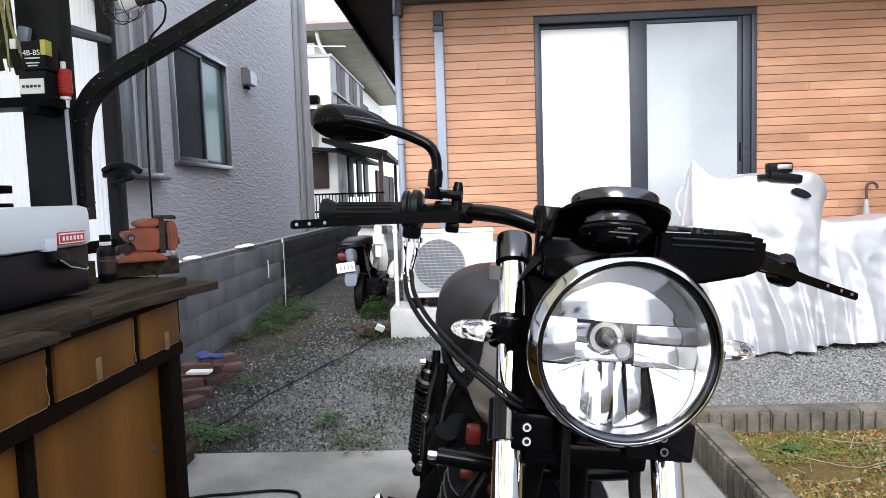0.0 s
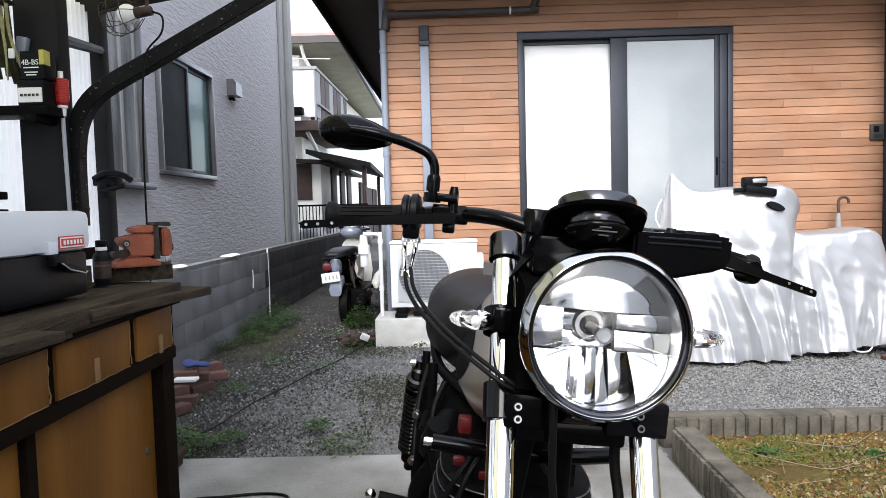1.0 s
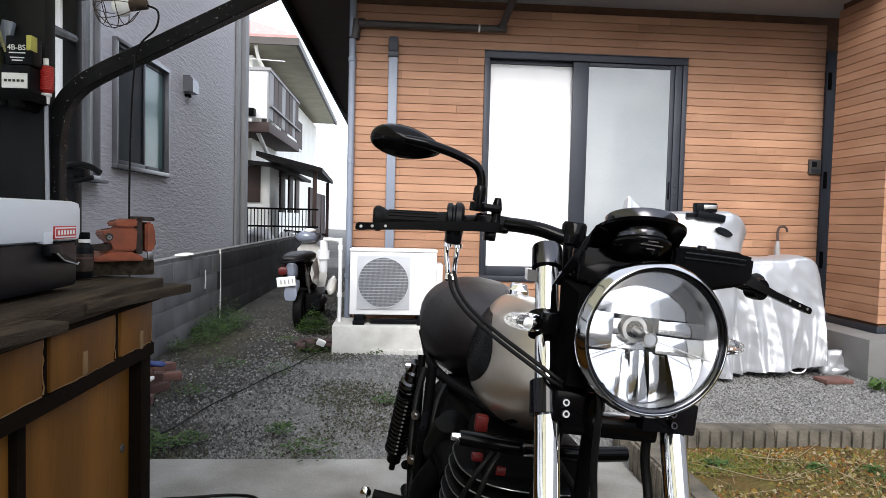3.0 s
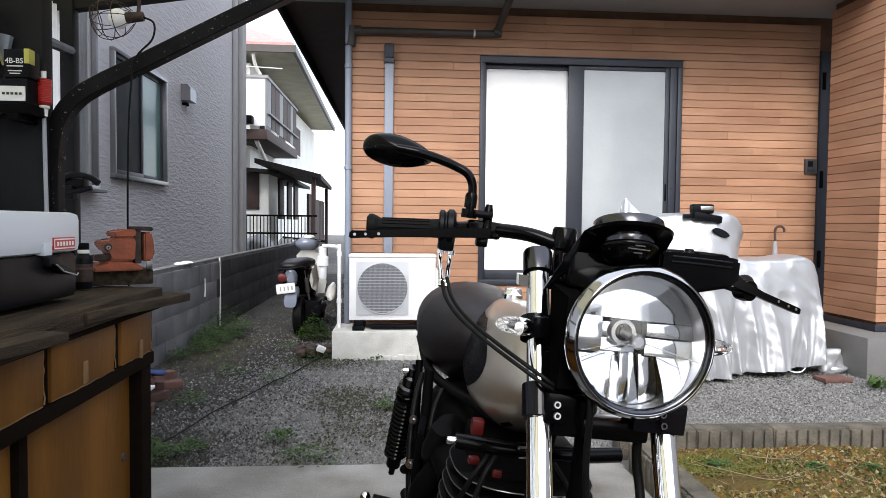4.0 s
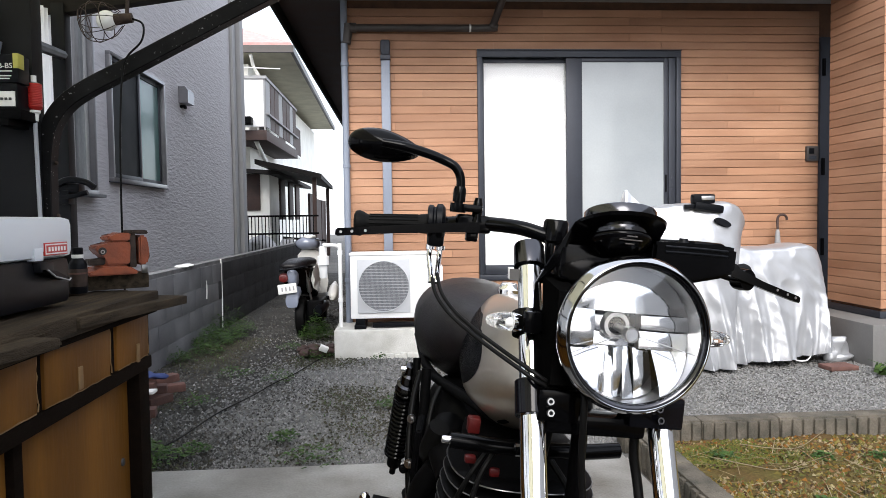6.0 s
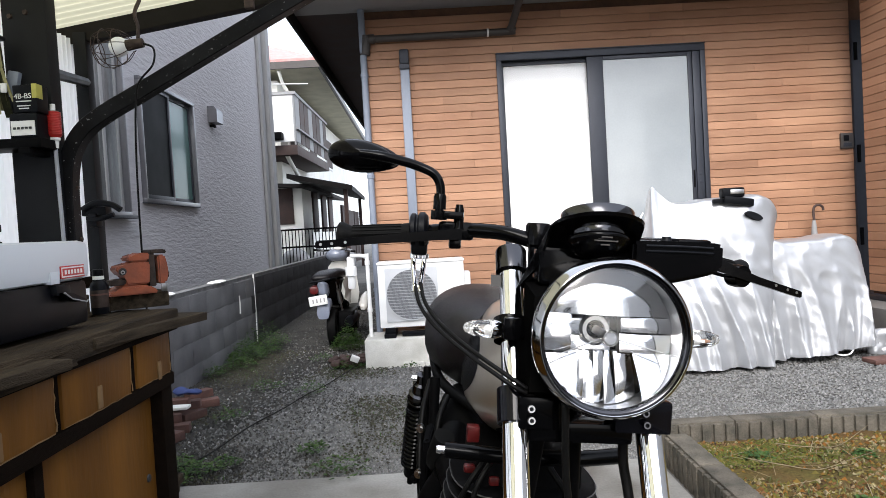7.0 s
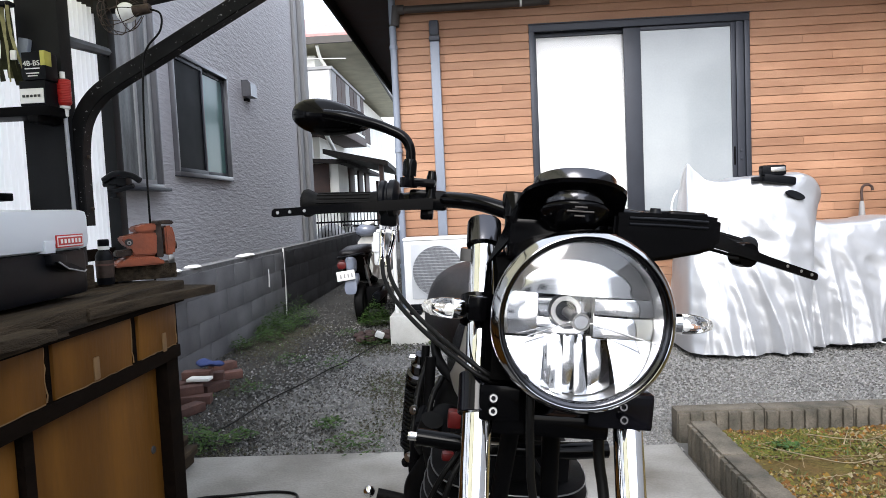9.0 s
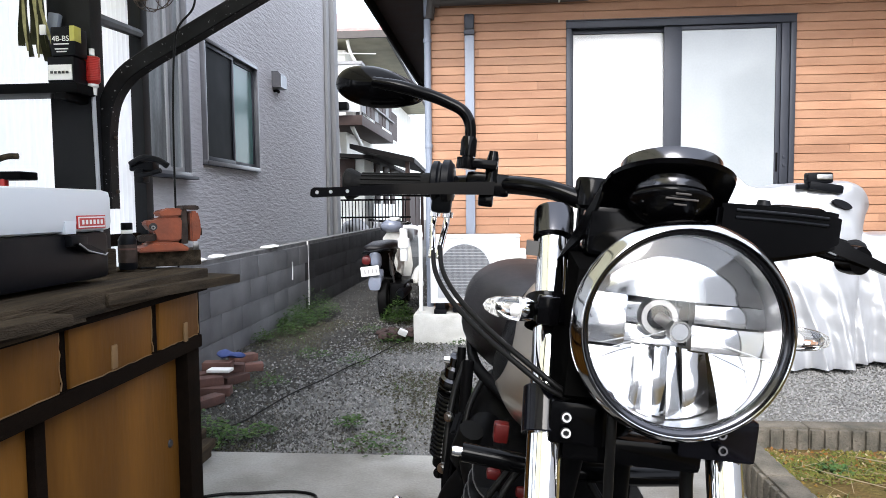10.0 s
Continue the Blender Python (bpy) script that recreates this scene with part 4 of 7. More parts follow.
loft(bm, [[(x, v - d, w0), (x, v + d, w0), (x, v + d, w1), (x, v - d, w1)] for x, v, d, w0, w1 in
          ((0.050, 1.045, 0.016, 1.066, 1.116), (0.10, 1.052, 0.017, 1.069, 1.118), (0.150, 1.062, 0.017, 1.080, 1.119), (0.168, 1.068, 0.015, 1.088, 1.117))])
bmesh.ops.bevel(bm, geom=bm.edges[:], offset=0.004, segments=2, affect="EDGES")
cb = part("lever_body", bm, M_bikeblack, bike)
bm = B()
for w in (1.106, 1.112):
    pipe(bm, [(0.065, 1.031, w - 0.001), (0.110, 1.036, w), (0.150, 1.0445, w)], 0.0016, 8)
part("ridge", bm, M_blackplastic, cb)
bm = B()
lathe(bm, [(0.0, 0.007), (0.005, 0.007), (0.006, 0.003), (0.008, 0.0)], (0.098, 1.056, 1.116), (0, 0, 1), 16)
part("screw", bm, M_blackplastic, cb)
bm = B()
loft(bm, [[(x, v - 0.006, w - h), (x, v + 0.006, w - h), (x, v + 0.006, w + h), (x, v - 0.006, w + h)] for x, v, w, h in
          ((0.160, 1.085, 1.097, 0.0095), (0.195, 1.115, 1.090, 0.0080), (0.225, 1.138, 1.083, 0.0066), (0.27, 1.162, 1.072, 0.0052), (0.325, 1.184, 1.0595, 0.0050), (0.345, 1.190, 1.0550, 0.0048), (0.348, 1.191, 1.0548, 0.003))])
lev = part("lever", bm, M_bikeblack, bike)
for x, v, w in ((0.338, 1.1815, 1.0573), (0.322, 1.1768, 1.061), (0.30, 1.168, 1.0665)):
    bm = lathe(B(), [(0.0, 0.0008), (0.0018, 0.0008), (0.002, 0.0)], (x, v, w), (0.2, -1, 0), 12)
    part("rivet", bm, M_alu, lev)
bm = B()
lathe(bm, [(0.0, -0.01), (0.0145, -0.01), (0.0155, 0.0), (0.0145, 0.01), (0.0, 0.01)], (0.241, 1.160, 1.077), (0.3, -1, 0), 22)
box(bm, (0.118, 1.068, 1.098), (0.16, 1.20, 1.122), 0.005)
part("lever_perch", bm, M_bikeblack, bike)

# gauge and its cowl plate
gauge = thing("gauge", "", "")
gauge.parent = bike
GA = Vector((0.0, 0.29, 1)).normalized()
GC = Vector((0.008, 1.035, 1.1335))
bm = B()
lathe(bm, [(0.036, -0.001), (0.0405, 0.0), (0.0415, 0.001), (0.0415, 0.0098), (0.0405, 0.0112), (0.037, 0.0116), (0.0, 0.0108)], GC, GA, 64)
part("bezel", bm, M_gloss, gauge, "gloss black gauge bezel")
bm = B()
lathe(bm, [(0.0, -0.018), (0.0305, -0.018), (0.031, -0.017), (0.031, -0.006), (0.030, -0.004), (0.0, -0.004)], GC, GA, 56)
part("drum", bm, M_gloss, gauge)
bm = B()
lathe(bm, [(0.0, -0.040), (0.016, -0.0395), (0.024, -0.036), (0.0325, -0.028), (0.0352, -0.024), (0.0355, -0.021), (0.034, -0.0185), (0.0, -0.018)], GC, GA, 56)
part("case", bm, M_bikeblack, gauge)
fr = Vector((0, -1, 0.29)).normalized()
for k, (h, rr3, ww) in enumerate(((-0.0262, 0.0345, 0.012), (-0.0295, 0.0312, 0.026), (-0.033, 0.0276, 0.010))):
    c = GC + GA * h + fr * rr3
    bm = B()
    pipe(bm, [c + Vector((-ww / 2, 0, 0)), c + Vector((ww / 2, 0, 0))], 0.0009, 6, smooth=False)
    part("printed_bar", bm, M_darkpipe, gauge)
bm = B()
prism(bm, [GC + Vector((0.0525 * math.cos(a), 0.05 * math.sin(a), -0.016 * math.sin(a))) + Vector((0, 0, -0.004)) for a in [math.pi * k / 18 - math.pi for k in range(19)]] + [GC + Vector((0.058, 0.045, -0.045)), GC + Vector((-0.062, 0.055, -0.055))], (0, 0.001, -0.004))
part("cowl_plate", bm, M_bikeblack, gauge)
bm = B()
prism(bm, [GC + Vector(p) for p in ((-0.052, 0.005, -0.004), (-0.045, 0.03, -0.01), (-0.075, 0.06, -0.075), (-0.08, 0.055, -0.085), (-0.06, 0.03, -0.055))], (0.003, 0.0, 0.0))
prism(bm, [GC + Vector(p) for p in ((0.052, 0.005, -0.004), (0.045, 0.03, -0.01), (0.064, 0.06, -0.065), (0.068, 0.055, -0.075), (0.055, 0.03, -0.05))], (-0.003, 0.0, 0.0))
box(bm, tuple(GC + Vector((-0.06, 0.02, -0.075))), tuple(GC + Vector((0.06, 0.06, -0.03))), 0.006)
part("bracket", bm, M_bikeblack, gauge)
# tank, seat
bm = B()
rings = []
TANK = ((1.185, 0.030, 0.885, 0.955, 2.2), (1.20, 0.052, 0.855, 0.972, 2.4), (1.24, 0.077, 0.826, 0.986, 2.4), (1.32, 0.098, 0.798, 0.997, 2.5), (1.42, 0.102, 0.790, 1.000, 2.6), (1.52, 0.091, 0.793, 0.997, 2.6), (1.60, 0.073, 0.815, 0.988, 2.5), (1.66, 0.055, 0.835, 0.972, 2.4), (1.70, 0.035, 0.855, 0.948, 2.2))
for v, hw, lo, hi, pw in TANK:
    ring = []
    for x, y, z in oval((0, v, (lo + hi) / 2), hw, (hi - lo) / 2, pw, 40):
        k = (z - lo) / (hi - lo)
        ring.append((x * (1.0 - 0.55 * max(0.0, k - 0.25)) * (1 - 0.25 * max(0.0, 0.3 - k)), y, z))
    rings.append(ring)
part("fuel_tank", loft(bm, rings), M_tank, bike, "champagne silver metallic fuel tank", sharp=70)


def tank_side(v, w):
    """Half width of the tank at a station and height."""
    k = next(i for i in range(len(TANK) - 1) if v <= TANK[i + 1][0])
    t = (v - TANK[k][0]) / (TANK[k + 1][0] - TANK[k][0])
    _, hw, lo, hi, pw = (p * (1 - t) + q * t for p, q in zip(TANK[k], TANK[k + 1]))
    zn = min(0.999, abs((w - (lo + hi) / 2) / ((hi - lo) / 2)))
    f = (w - lo) / (hi - lo)
    return hw * (1 - zn ** pw) ** (1 / pw) * (1.0 - 0.55 * max(0.0, f - 0.25)) * (1 - 0.25 * max(0.0, 0.3 - f))


for s in (-1, 1):
    bm = B()
    g = {}
    for i in range(17):
        for j in range(11):
            f, e = i / 16, j / 10
            w = 0.846 + 0.112 * e
            front = 1.325 + 0.46 * (e - 0.42) ** 2
            v = front + (1.625 - front) * f
            lift = 0.0045 * min(1.0, 5 * min(f, 1 - f, e, 1 - e)) + 0.0004
            g[i, j] = bm.verts.new((s * (tank_side(v, w) + lift), v, w))
    for i in range(16):
        for j in range(10):
            bm.faces.new((g[i, j], g[i + 1, j], g[i + 1, j + 1], g[i, j + 1]))
    bmesh.ops.solidify(bm, geom=bm.faces[:], thickness=0.002)
    part("knee_pad", bm, M_pad, bike, "black rubber knee pad")
bm = lathe(B(), [(0.021, -0.006), (0.021, 0.003), (0.018, 0.006), (0.0165, 0.014), (0.014, 0.016), (0.0, 0.017)], (0.0, 1.555, 0.998), (0, 0.0, 1), 28)
part("filler_cap", bm, M_chrome, bike, "chrome fuel filler cap")
bm = B()
rings = []
for v, hw, lo, hi, pw in ((1.66, 0.05, 0.85, 0.92, 2.2), (1.70, 0.09, 0.81, 0.945, 2.4), (1.78, 0.122, 0.762, 0.967, 2.2), (1.88, 0.146, 0.752, 0.984, 2.15), (1.98, 0.142, 0.775, 0.988, 2.2), (2.06, 0.115, 0.82, 0.975, 2.3), (2.10, 0.06, 0.86, 0.945, 2.1)):
    rings.append(oval((0, v, (lo + hi) / 2), hw, (hi - lo) / 2, pw, 36))
part("seat", loft(bm, rings), M_leather, bike, "dark leather solo seat", sharp=80)

# rear shocks
for s in (-1, 1):
    sh = thing("shock_absorber", "", "")
    sh.parent = bike
    top, bot = Vector((s * 0.148, 1.845, 0.770)), Vector((s * 0.158, 1.985, 0.47))
    d = (bot - top).normalized()
    L = (bot - top).length
    bm = B()
    cyl(bm, top, bot, 0.008)
    lathe(bm, [(0.0, L - 0.1), (0.018, L - 0.1), (0.018, L - 0.03), (0.008, L - 0.02)], top, d, 20)
    part("damper", bm, M_blackpaint, sh)
    bm = B()
    lathe(bm, [(0.0, -0.012), (0.012, -0.010), (0.013, 0.012), (0.020, 0.016), (0.020, 0.040), (0.0275, 0.043), (0.0275, 0.053), (0.010, 0.055)], top, d, 24)
    part("top_cap", bm, M_gloss, sh)
    u, v, _ = frame_axes(d)
    coil = [top + d * (0.055 + (L - 0.12) * k / 190) + (u * math.cos(k * 0.55) + v * math.sin(k * 0.55)) * 0.0245 for k in range(191)]
    part("spring", pipe(B(), coil, 0.0056, 8, smooth=False), M_bikeblack, sh)
    bm = lathe(B(), [(0.0, 0.012), (0.007, 0.012), (0.008, 0.0)], top + Vector((s * 0.012, 0, -0.002)), (s, 0, 0), 16)
    part("bolt", bm, M_chrome, sh)

# frame, engine and running gear
bm = B()
for s in (-1, 1):
    pipe(bm, [(s * 0.02, 1.15, 0.95), (s * 0.04, 1.28, 0.83), (s * 0.06, 1.52, 0.79), (s * 0.11, 1.80, 0.78), (s * 0.12, 2.05, 0.82)], 0.011, 10)
    pipe(bm, [(s * 0.02, 1.13, 0.90), (s * 0.05, 1.20, 0.55), (s * 0.10, 1.30, 0.34), (s * 0.12, 1.55, 0.32), (s * 0.12, 1.66, 0.45), (s * 0.125, 1.72, 0.80)], 0.011, 10)
    pipe(bm, [(s * 0.12, 1.66, 0.40), (s * 0.13, 1.78, 0.62), (s * 0.138, 1.83, 0.80)], 0.009, 10)
part("frame", bm, M_blackpaint, bike)
bm = B()
loft(bm, [oval((0, v, 0.62), hw, hh, 3.5, 28) for v, hw, hh in ((1.56, 0.07, 0.12), (1.60, 0.10, 0.15), (1.72, 0.115, 0.16), (1.84, 0.11, 0.15), (1.88, 0.07, 0.10))])
part("side_cover", bm, M_blackpaint, bike)
eng = thing("engine", "", "")
eng.parent = bike
for k in range(13):
    z = 0.495 + k * 0.0195
    hw = 0.126 - 0.012 * max(0, k - 9) / 3
    prof = [(hw * c[0], 1.355 + 0.125 * c[2]) for c in oval((0, 0, 0), 1, 1, 2.7, 44)]
    bm = B()
    loft(bm, [[(x * q, 1.355 + (v - 1.355) * q, z + h) for x, v in prof] for q, h in ((0.7, 0.0), (0.985, 0.0), (1.0, 0.0012), (1.0, 0.0026), (0.985, 0.004), (0.7, 0.004))])
    fin = part("fin", bm, M_blackpaint, eng)
    bm = pipe(B(), [(x * 1.002, 1.355 + (v - 1.355) * 1.002, z + 0.002) for x, v in prof + prof[:1]], 0.0011, 6, smooth=False)
    part("bare_edge", bm, M_fin, fin, "bare metal fin edge")
bm = B()
box(bm, (-0.085, 1.28, 0.48), (0.085, 1.45, 0.785), 0.02)
part("cylinder", bm, M_blackpaint, eng)
bm = B()
loft(bm, [oval((0, v, 0.43), hw, hh, 3.2, 32) for v, hw, hh in ((1.22, 0.06, 0.08), (1.25, 0.11, 0.12), (1.40, 0.14, 0.14), (1.58, 0.14, 0.13), (1.68, 0.09, 0.09))])
part("crankcase", bm, M_blackpaint, eng)
bm = B()
lathe(bm, [(0.0, 0.03), (0.05, 0.028), (0.085, 0.015), (0.09, 0.0), (0.09, -0.02)], (-0.135, 1.45, 0.42), (-1, 0, 0), 36)
part("side_cover", bm, M_alu, eng)
for lo, hi in (((-0.094, 1.32, 0.786), (-0.074, 1.34, 0.812)), ((-0.100, 1.285, 0.750), (-0.082, 1.30, 0.762)), ((-0.062, 1.275, 0.735), (-0.046, 1.285, 0.749))):
    part("ignition_coil", box(B(), lo, hi, 0.004), M_dimred, eng, "red ignition part under the tank")
bm = B()
pipe(bm, [(-0.136, 1.222, 0.806), (-0.05, 1.216, 0.802), (0.05, 1.216, 0.802), (0.115, 1.222, 0.806)], 0.0115, 14)
bar = part("crossbar", bm, M_bikeblack, bike)
bm = lathe(B(), [(0.0, 0.014), (0.005, 0.014), (0.006, 0.010), (0.0055, 0.0)], (-0.134, 1.222, 0.806), (-1, 0, 0), 16)
part("end_bolt", bm, M_chrome, bar)
bm = cyl(B(), (-0.045, 1.205, 0.802), (-0.02, 1.205, 0.802), 0.0095)
part("sleeve", bm, M_chrome, bar)
bm = B()
pipe(bm, [(-0.05, 1.24, 0.62), (-0.06, 1.18, 0.55), (-0.09, 1.16, 0.45), (-0.12, 1.25, 0.34), (-0.15, 1.5, 0.29), (-0.17, 1.8, 0.32)], 0.018, 14)
pipe(bm, [(0.05, 1.24, 0.62), (0.06, 1.18, 0.55), (0.08, 1.16, 0.45), (0.10, 1.25, 0.34), (0.13, 1.5, 0.29), (0.15, 1.8, 0.32)], 0.018, 14)
part("exhaust_pipe", bm, M_bikeblack, bike)
bm = B()
lathe(bm, [(0.018, 0.0), (0.038, 0.05), (0.042, 0.1), (0.042, 0.42), (0.03, 0.46), (0.026, 0.46)], (0.15, 1.78, 0.32), (0, 1, 0.10), 24)
part("silencer", bm, M_bikeblack, bike)
bm = B()
pipe(bm, [(-0.085, 1.47, 0.66), (-0.10, 1.53, 0.70), (-0.085, 1.58, 0.72)], 0.032, 18)
pipe(bm, [(-0.11, 1.52, 0.66), (-0.135, 1.545, 0.60), (-0.13, 1.60, 0.52)], 0.022, 14)
part("carburettor", bm, M_blackpaint, bike)
for s in (-1, 1):
    part("footpeg", cyl(B(), (s * 0.12, 1.70, 0.50), (s * 0.215, 1.70, 0.515), 0.011), M_rubber, bike)
bm = blob(B(), (-0.232, 1.70, 0.518), (0.012, 0.012, 0.012))
part("peg_end", bm, M_chrome, bike)
bm = B()
for s in (-1, 1):
    pipe(bm, [(s * 0.10, 1.62, 0.44), (s * 0.115, 1.80, 0.435), (s * 0.115, 1.97, 0.425)], 0.015, 12)
part("swingarm", bm, M_blackpaint, bike)
for cv in (0.79, 1.95):
    wheel = thing("wheel", "", "")
    wheel.parent = bike
    c = Vector((0, cv, FLOOR + 0.262))
    bm = lathe(B(), [(0.215, -0.035), (0.24, -0.045), (0.262, -0.03), (0.27, 0.0), (0.262, 0.03), (0.24, 0.045), (0.215, 0.035)], c, (1, 0, 0), 56, closed=True)
    part("tyre", bm, M_rubber, wheel)
    bm = lathe(B(), [(0.205, -0.03), (0.217, -0.034), (0.217, 0.034), (0.205, 0.03)], c, (1, 0, 0), 56, closed=True)
    part("rim", bm, M_alu, wheel)
    bm = lathe(B(), [(0.0, -0.06), (0.045, -0.055), (0.05, -0.03), (0.05, 0.03), (0.045, 0.055), (0.0, 0.06)], c, (1, 0, 0), 28)
    part("hub", bm, M_alu, wheel)
    bm = B()
    for k in range(18):
        a = 2 * math.pi * k / 18
        cyl(bm, c + Vector(((-1) ** k * 0.03, 0.045 * math.cos(a), 0.045 * math.sin(a))), c + Vector((0, 0.208 * math.cos(a + 0.2), 0.208 * math.sin(a + 0.2))), 0.002, seg=6)
    part("spokes", bm, M_chrome, wheel)
    bm = cyl(B(), c + Vector((-0.115, 0, 0)), c + Vector((0.115, 0, 0)), 0.009)
    part("axle", bm, M_alu, wheel)
bm = B()
rings = []
for k in range(15):
    a = radians(35 + k * 9)
    r0 = 0.292
    rings.append([(x, 0.79 + (r0 - 4 * x * x) * math.cos(a), FLOOR + 0.262 + (r0 - 4 * x * x + t) * math.sin(a)) for x, t in ((-0.05, 0), (-0.025, 0), (0, 0), (0.025, 0), (0.05, 0), (0.05, 0.003), (0, 0.003), (-0.05, 0.003))])
part("front_fender", loft(bm, rings), M_bikeblack, bike)
bm = B()
pipe(bm, [(-0.022, 1.03, 0.985), (-0.026, 0.995, 0.93), (-0.020, 1.0, 0.86), (-0.012, 0.995, 0.78), (-0.03, 0.93, 0.6), (-0.05, 0.82, 0.45)], 0.0042, 10)
part("speedometer_cable", bm, M_cable, bike)
bm = B()
pipe(bm, [(0.052, 1.03, 0.90), (0.056, 1.035, 0.86), (0.064, 1.02, 0.80), (0.066, 0.95, 0.62), (0.065, 0.84, 0.46)], 0.0058, 10)
part("brake_hose", bm, M_cable, bike)
for p in (((0.02, 1.10, 0.99), (-0.035, 1.07, 0.95), (-0.05, 1.11, 0.90), (-0.02, 1.2, 0.86)), ((0.05, 1.09, 1.02), (0.02, 1.07, 0.97), (-0.02, 1.08, 0.92), (0.0, 1.2, 0.87)), ((0.02, 1.24, 0.78), (0.045, 1.22, 0.74), (0.035, 1.25, 0.70), (0.0, 1.3, 0.70))):
    part("wiring_loom", pipe(B(), p, 0.005, 8), M_cable, bike)
bm = cyl(B(), (0.10, 1.50, 0.34), (0.215, 1.52, FLOOR - 0.026), 0.008, 0.008)
part("side_stand", bm, M_blackpaint, bike)

# clutter round the engine: brake pedal, linkage, hoses, bolts
bm = B()
pipe(bm, [(-0.150, 1.66, 0.47), (-0.165, 1.55, 0.46), (-0.175, 1.47, 0.49), (-0.19, 1.44, 0.50)], 0.007, 10)
box(bm, (-0.215, 1.425, 0.495), (-0.17, 1.455, 0.507), 0.004)
part("brake_pedal", bm, M_blackpaint, bike)
for k, (p, r) in enumerate((([(-0.130, 1.80, 0.775), (-0.146, 1.74, 0.72), (-0.150, 1.69, 0.63), (-0.140, 1.66, 0.52)], 0.007), ([(-0.10, 1.66, 0.775), (-0.118, 1.62, 0.74), (-0.124, 1.60, 0.68), (-0.120, 1.61, 0.60)], 0.006), ([(-0.115, 1.50, 0.74), (-0.125, 1.53, 0.69), (-0.118, 1.58, 0.66)], 0.020), ([(-0.075, 1.255, 0.78), (-0.10, 1.25, 0.74), (-0.118, 1.27, 0.68), (-0.11, 1.32, 0.62)], 0.004), ([(-0.06, 1.25, 0.79), (-0.085, 1.235, 0.75), (-0.10, 1.235, 0.68), (-0.10, 1.25, 0.60)], 0.004))):
    part("hose", pipe(B(), p, r, 10), M_rubber if r > 0.01 else M_cable, bike)
for x, v, z in ((-0.152, 1.62, 0.626), (-0.158, 1.66, 0.60), (-0.150, 1.56, 0.50), (-0.142, 1.47, 0.50), (-0.150, 1.68, 0.70)):
    bm = lathe(B(), [(0.0, 0.010), (0.005, 0.010), (0.0056, 0.006), (0.009, 0.006), (0.010, 0.0)], (x, v, z), (-0.6, -0.8, 0.1), 14)
    part("bolt_head", bm, M_bolt if z > 0.61 else M_blackpaint, bike)
bm = B()
prism(bm, [(-0.13, 1.60, 0.55), (-0.14, 1.58, 0.62), (-0.135, 1.60, 0.70), (-0.125, 1.66, 0.72), (-0.13, 1.72, 0.60), (-0.13, 1.70, 0.52)], (-0.014, -0.004, 0))
bmesh.ops.bevel(bm, geom=bm.edges[:], offset=0.004, segments=2, affect="EDGES")
part("bracket_plate", bm, M_blackpaint, bike)


# ---- air conditioner ----
ac = thing("air_conditioner", "white outdoor air conditioner unit with round fan grille", "air conditioner")
AX0, AX1, AY, AZ0, AZ1 = -0.440, 0.292, 5.98, 0.290, 0.852
bm = B()
box(bm, (AX0, AY, AZ0 + 0.012), (AX1, AY + 0.27, AZ1 - 0.014), 0.008)
body = part("casing", bm, M_white, ac)
bm = B()
box(bm, (AX0 - 0.006, AY - 0.008, AZ1 - 0.014), (AX1 + 0.006, AY + 0.277, AZ1 + 0.008), 0.007)
part("top_panel", bm, M_white, ac)
bm = B()
box(bm, (AX1, AY + 0.03, 0.36), (AX1 + 0.055, AY + 0.25, 0.74), 0.015)
part("valve_cover", bm, M_white, ac)
FX, FZ, FR = -0.158, 0.576, 0.211
bm = B()
box(bm, (FX - 0.222, AY - 0.010, FZ - 0.228), (FX + 0.222, AY - 0.001, FZ + 0.228), 0.004)
gr = part("grille_plate", bm, M_fanplate, ac, "light grey fan grille plate")
# Flat disc, its dark colour standing for shade inside the fan well.
bm = lathe(B(), [(0.0, 0.0), (FR, 0.0)], (FX, AY - 0.0112, FZ), (0, -1, 0), 48)
part("fan_opening", bm, M_fanback, ac, "grey shaded fan opening")
for k in range(16):
    z = FZ - FR + 2 * FR * (k + 0.5) / 16
    hw = math.sqrt(FR * FR - (z - FZ) ** 2)
    part("slat", box(B(), (FX - hw, AY - 0.0225, z - 0.0013), (FX + hw, AY - 0.0185, z + 0.0013)), M_fanplate, ac)
for k in range(60):
    x = FX - FR + 2 * FR * (k + 0.5) / 60
    hh = math.sqrt(FR * FR - (x - FX) ** 2)
    part("rib", box(B(), (x - 0.0015, AY - 0.0182, FZ - hh), (x + 0.0015, AY - 0.014, FZ + hh)), M_fanrib, ac)
bm = lathe(B(), [(FR, 0.0), (FR, 0.012), (FR + 0.006, 0.012), (FR + 0.008, 0.0)], (FX, AY - 0.010, FZ), (0, -1, 0), 56)
part("fan_ring", bm, M_fanplate, ac)
for x in (-0.36, 0.18):
    bm = box(B(), (x - 0.04, AY - 0.02, 0.252), (x + 0.04, AY + 0.29, 0.304), 0.004)
    part("foot", bm, M_blackplastic, ac)
bm = box(B(), (AX0 + 0.18, AY + 0.01, 0.225), (AX1 - 0.06, AY + 0.05, 0.262), 0.006)
part("rail", bm, M_blackplastic, ac)
for x in (-0.36, 0.18):
    bm = box(B(), (x - 0.05, AY - 0.04, 0.218), (x + 0.05, AY + 0.30, 0.254), 0.006)
    part("foot_block", bm, M_blackplastic, ac)
bm = B()
r0 = random.Random(3)
box(bm, (-0.577, 5.90, -0.06), (0.42, 6.36, 0.218), 0.012)
bmesh.ops.subdivide_edges(bm, edges=bm.edges[:], cuts=3, use_grid_fill=True)
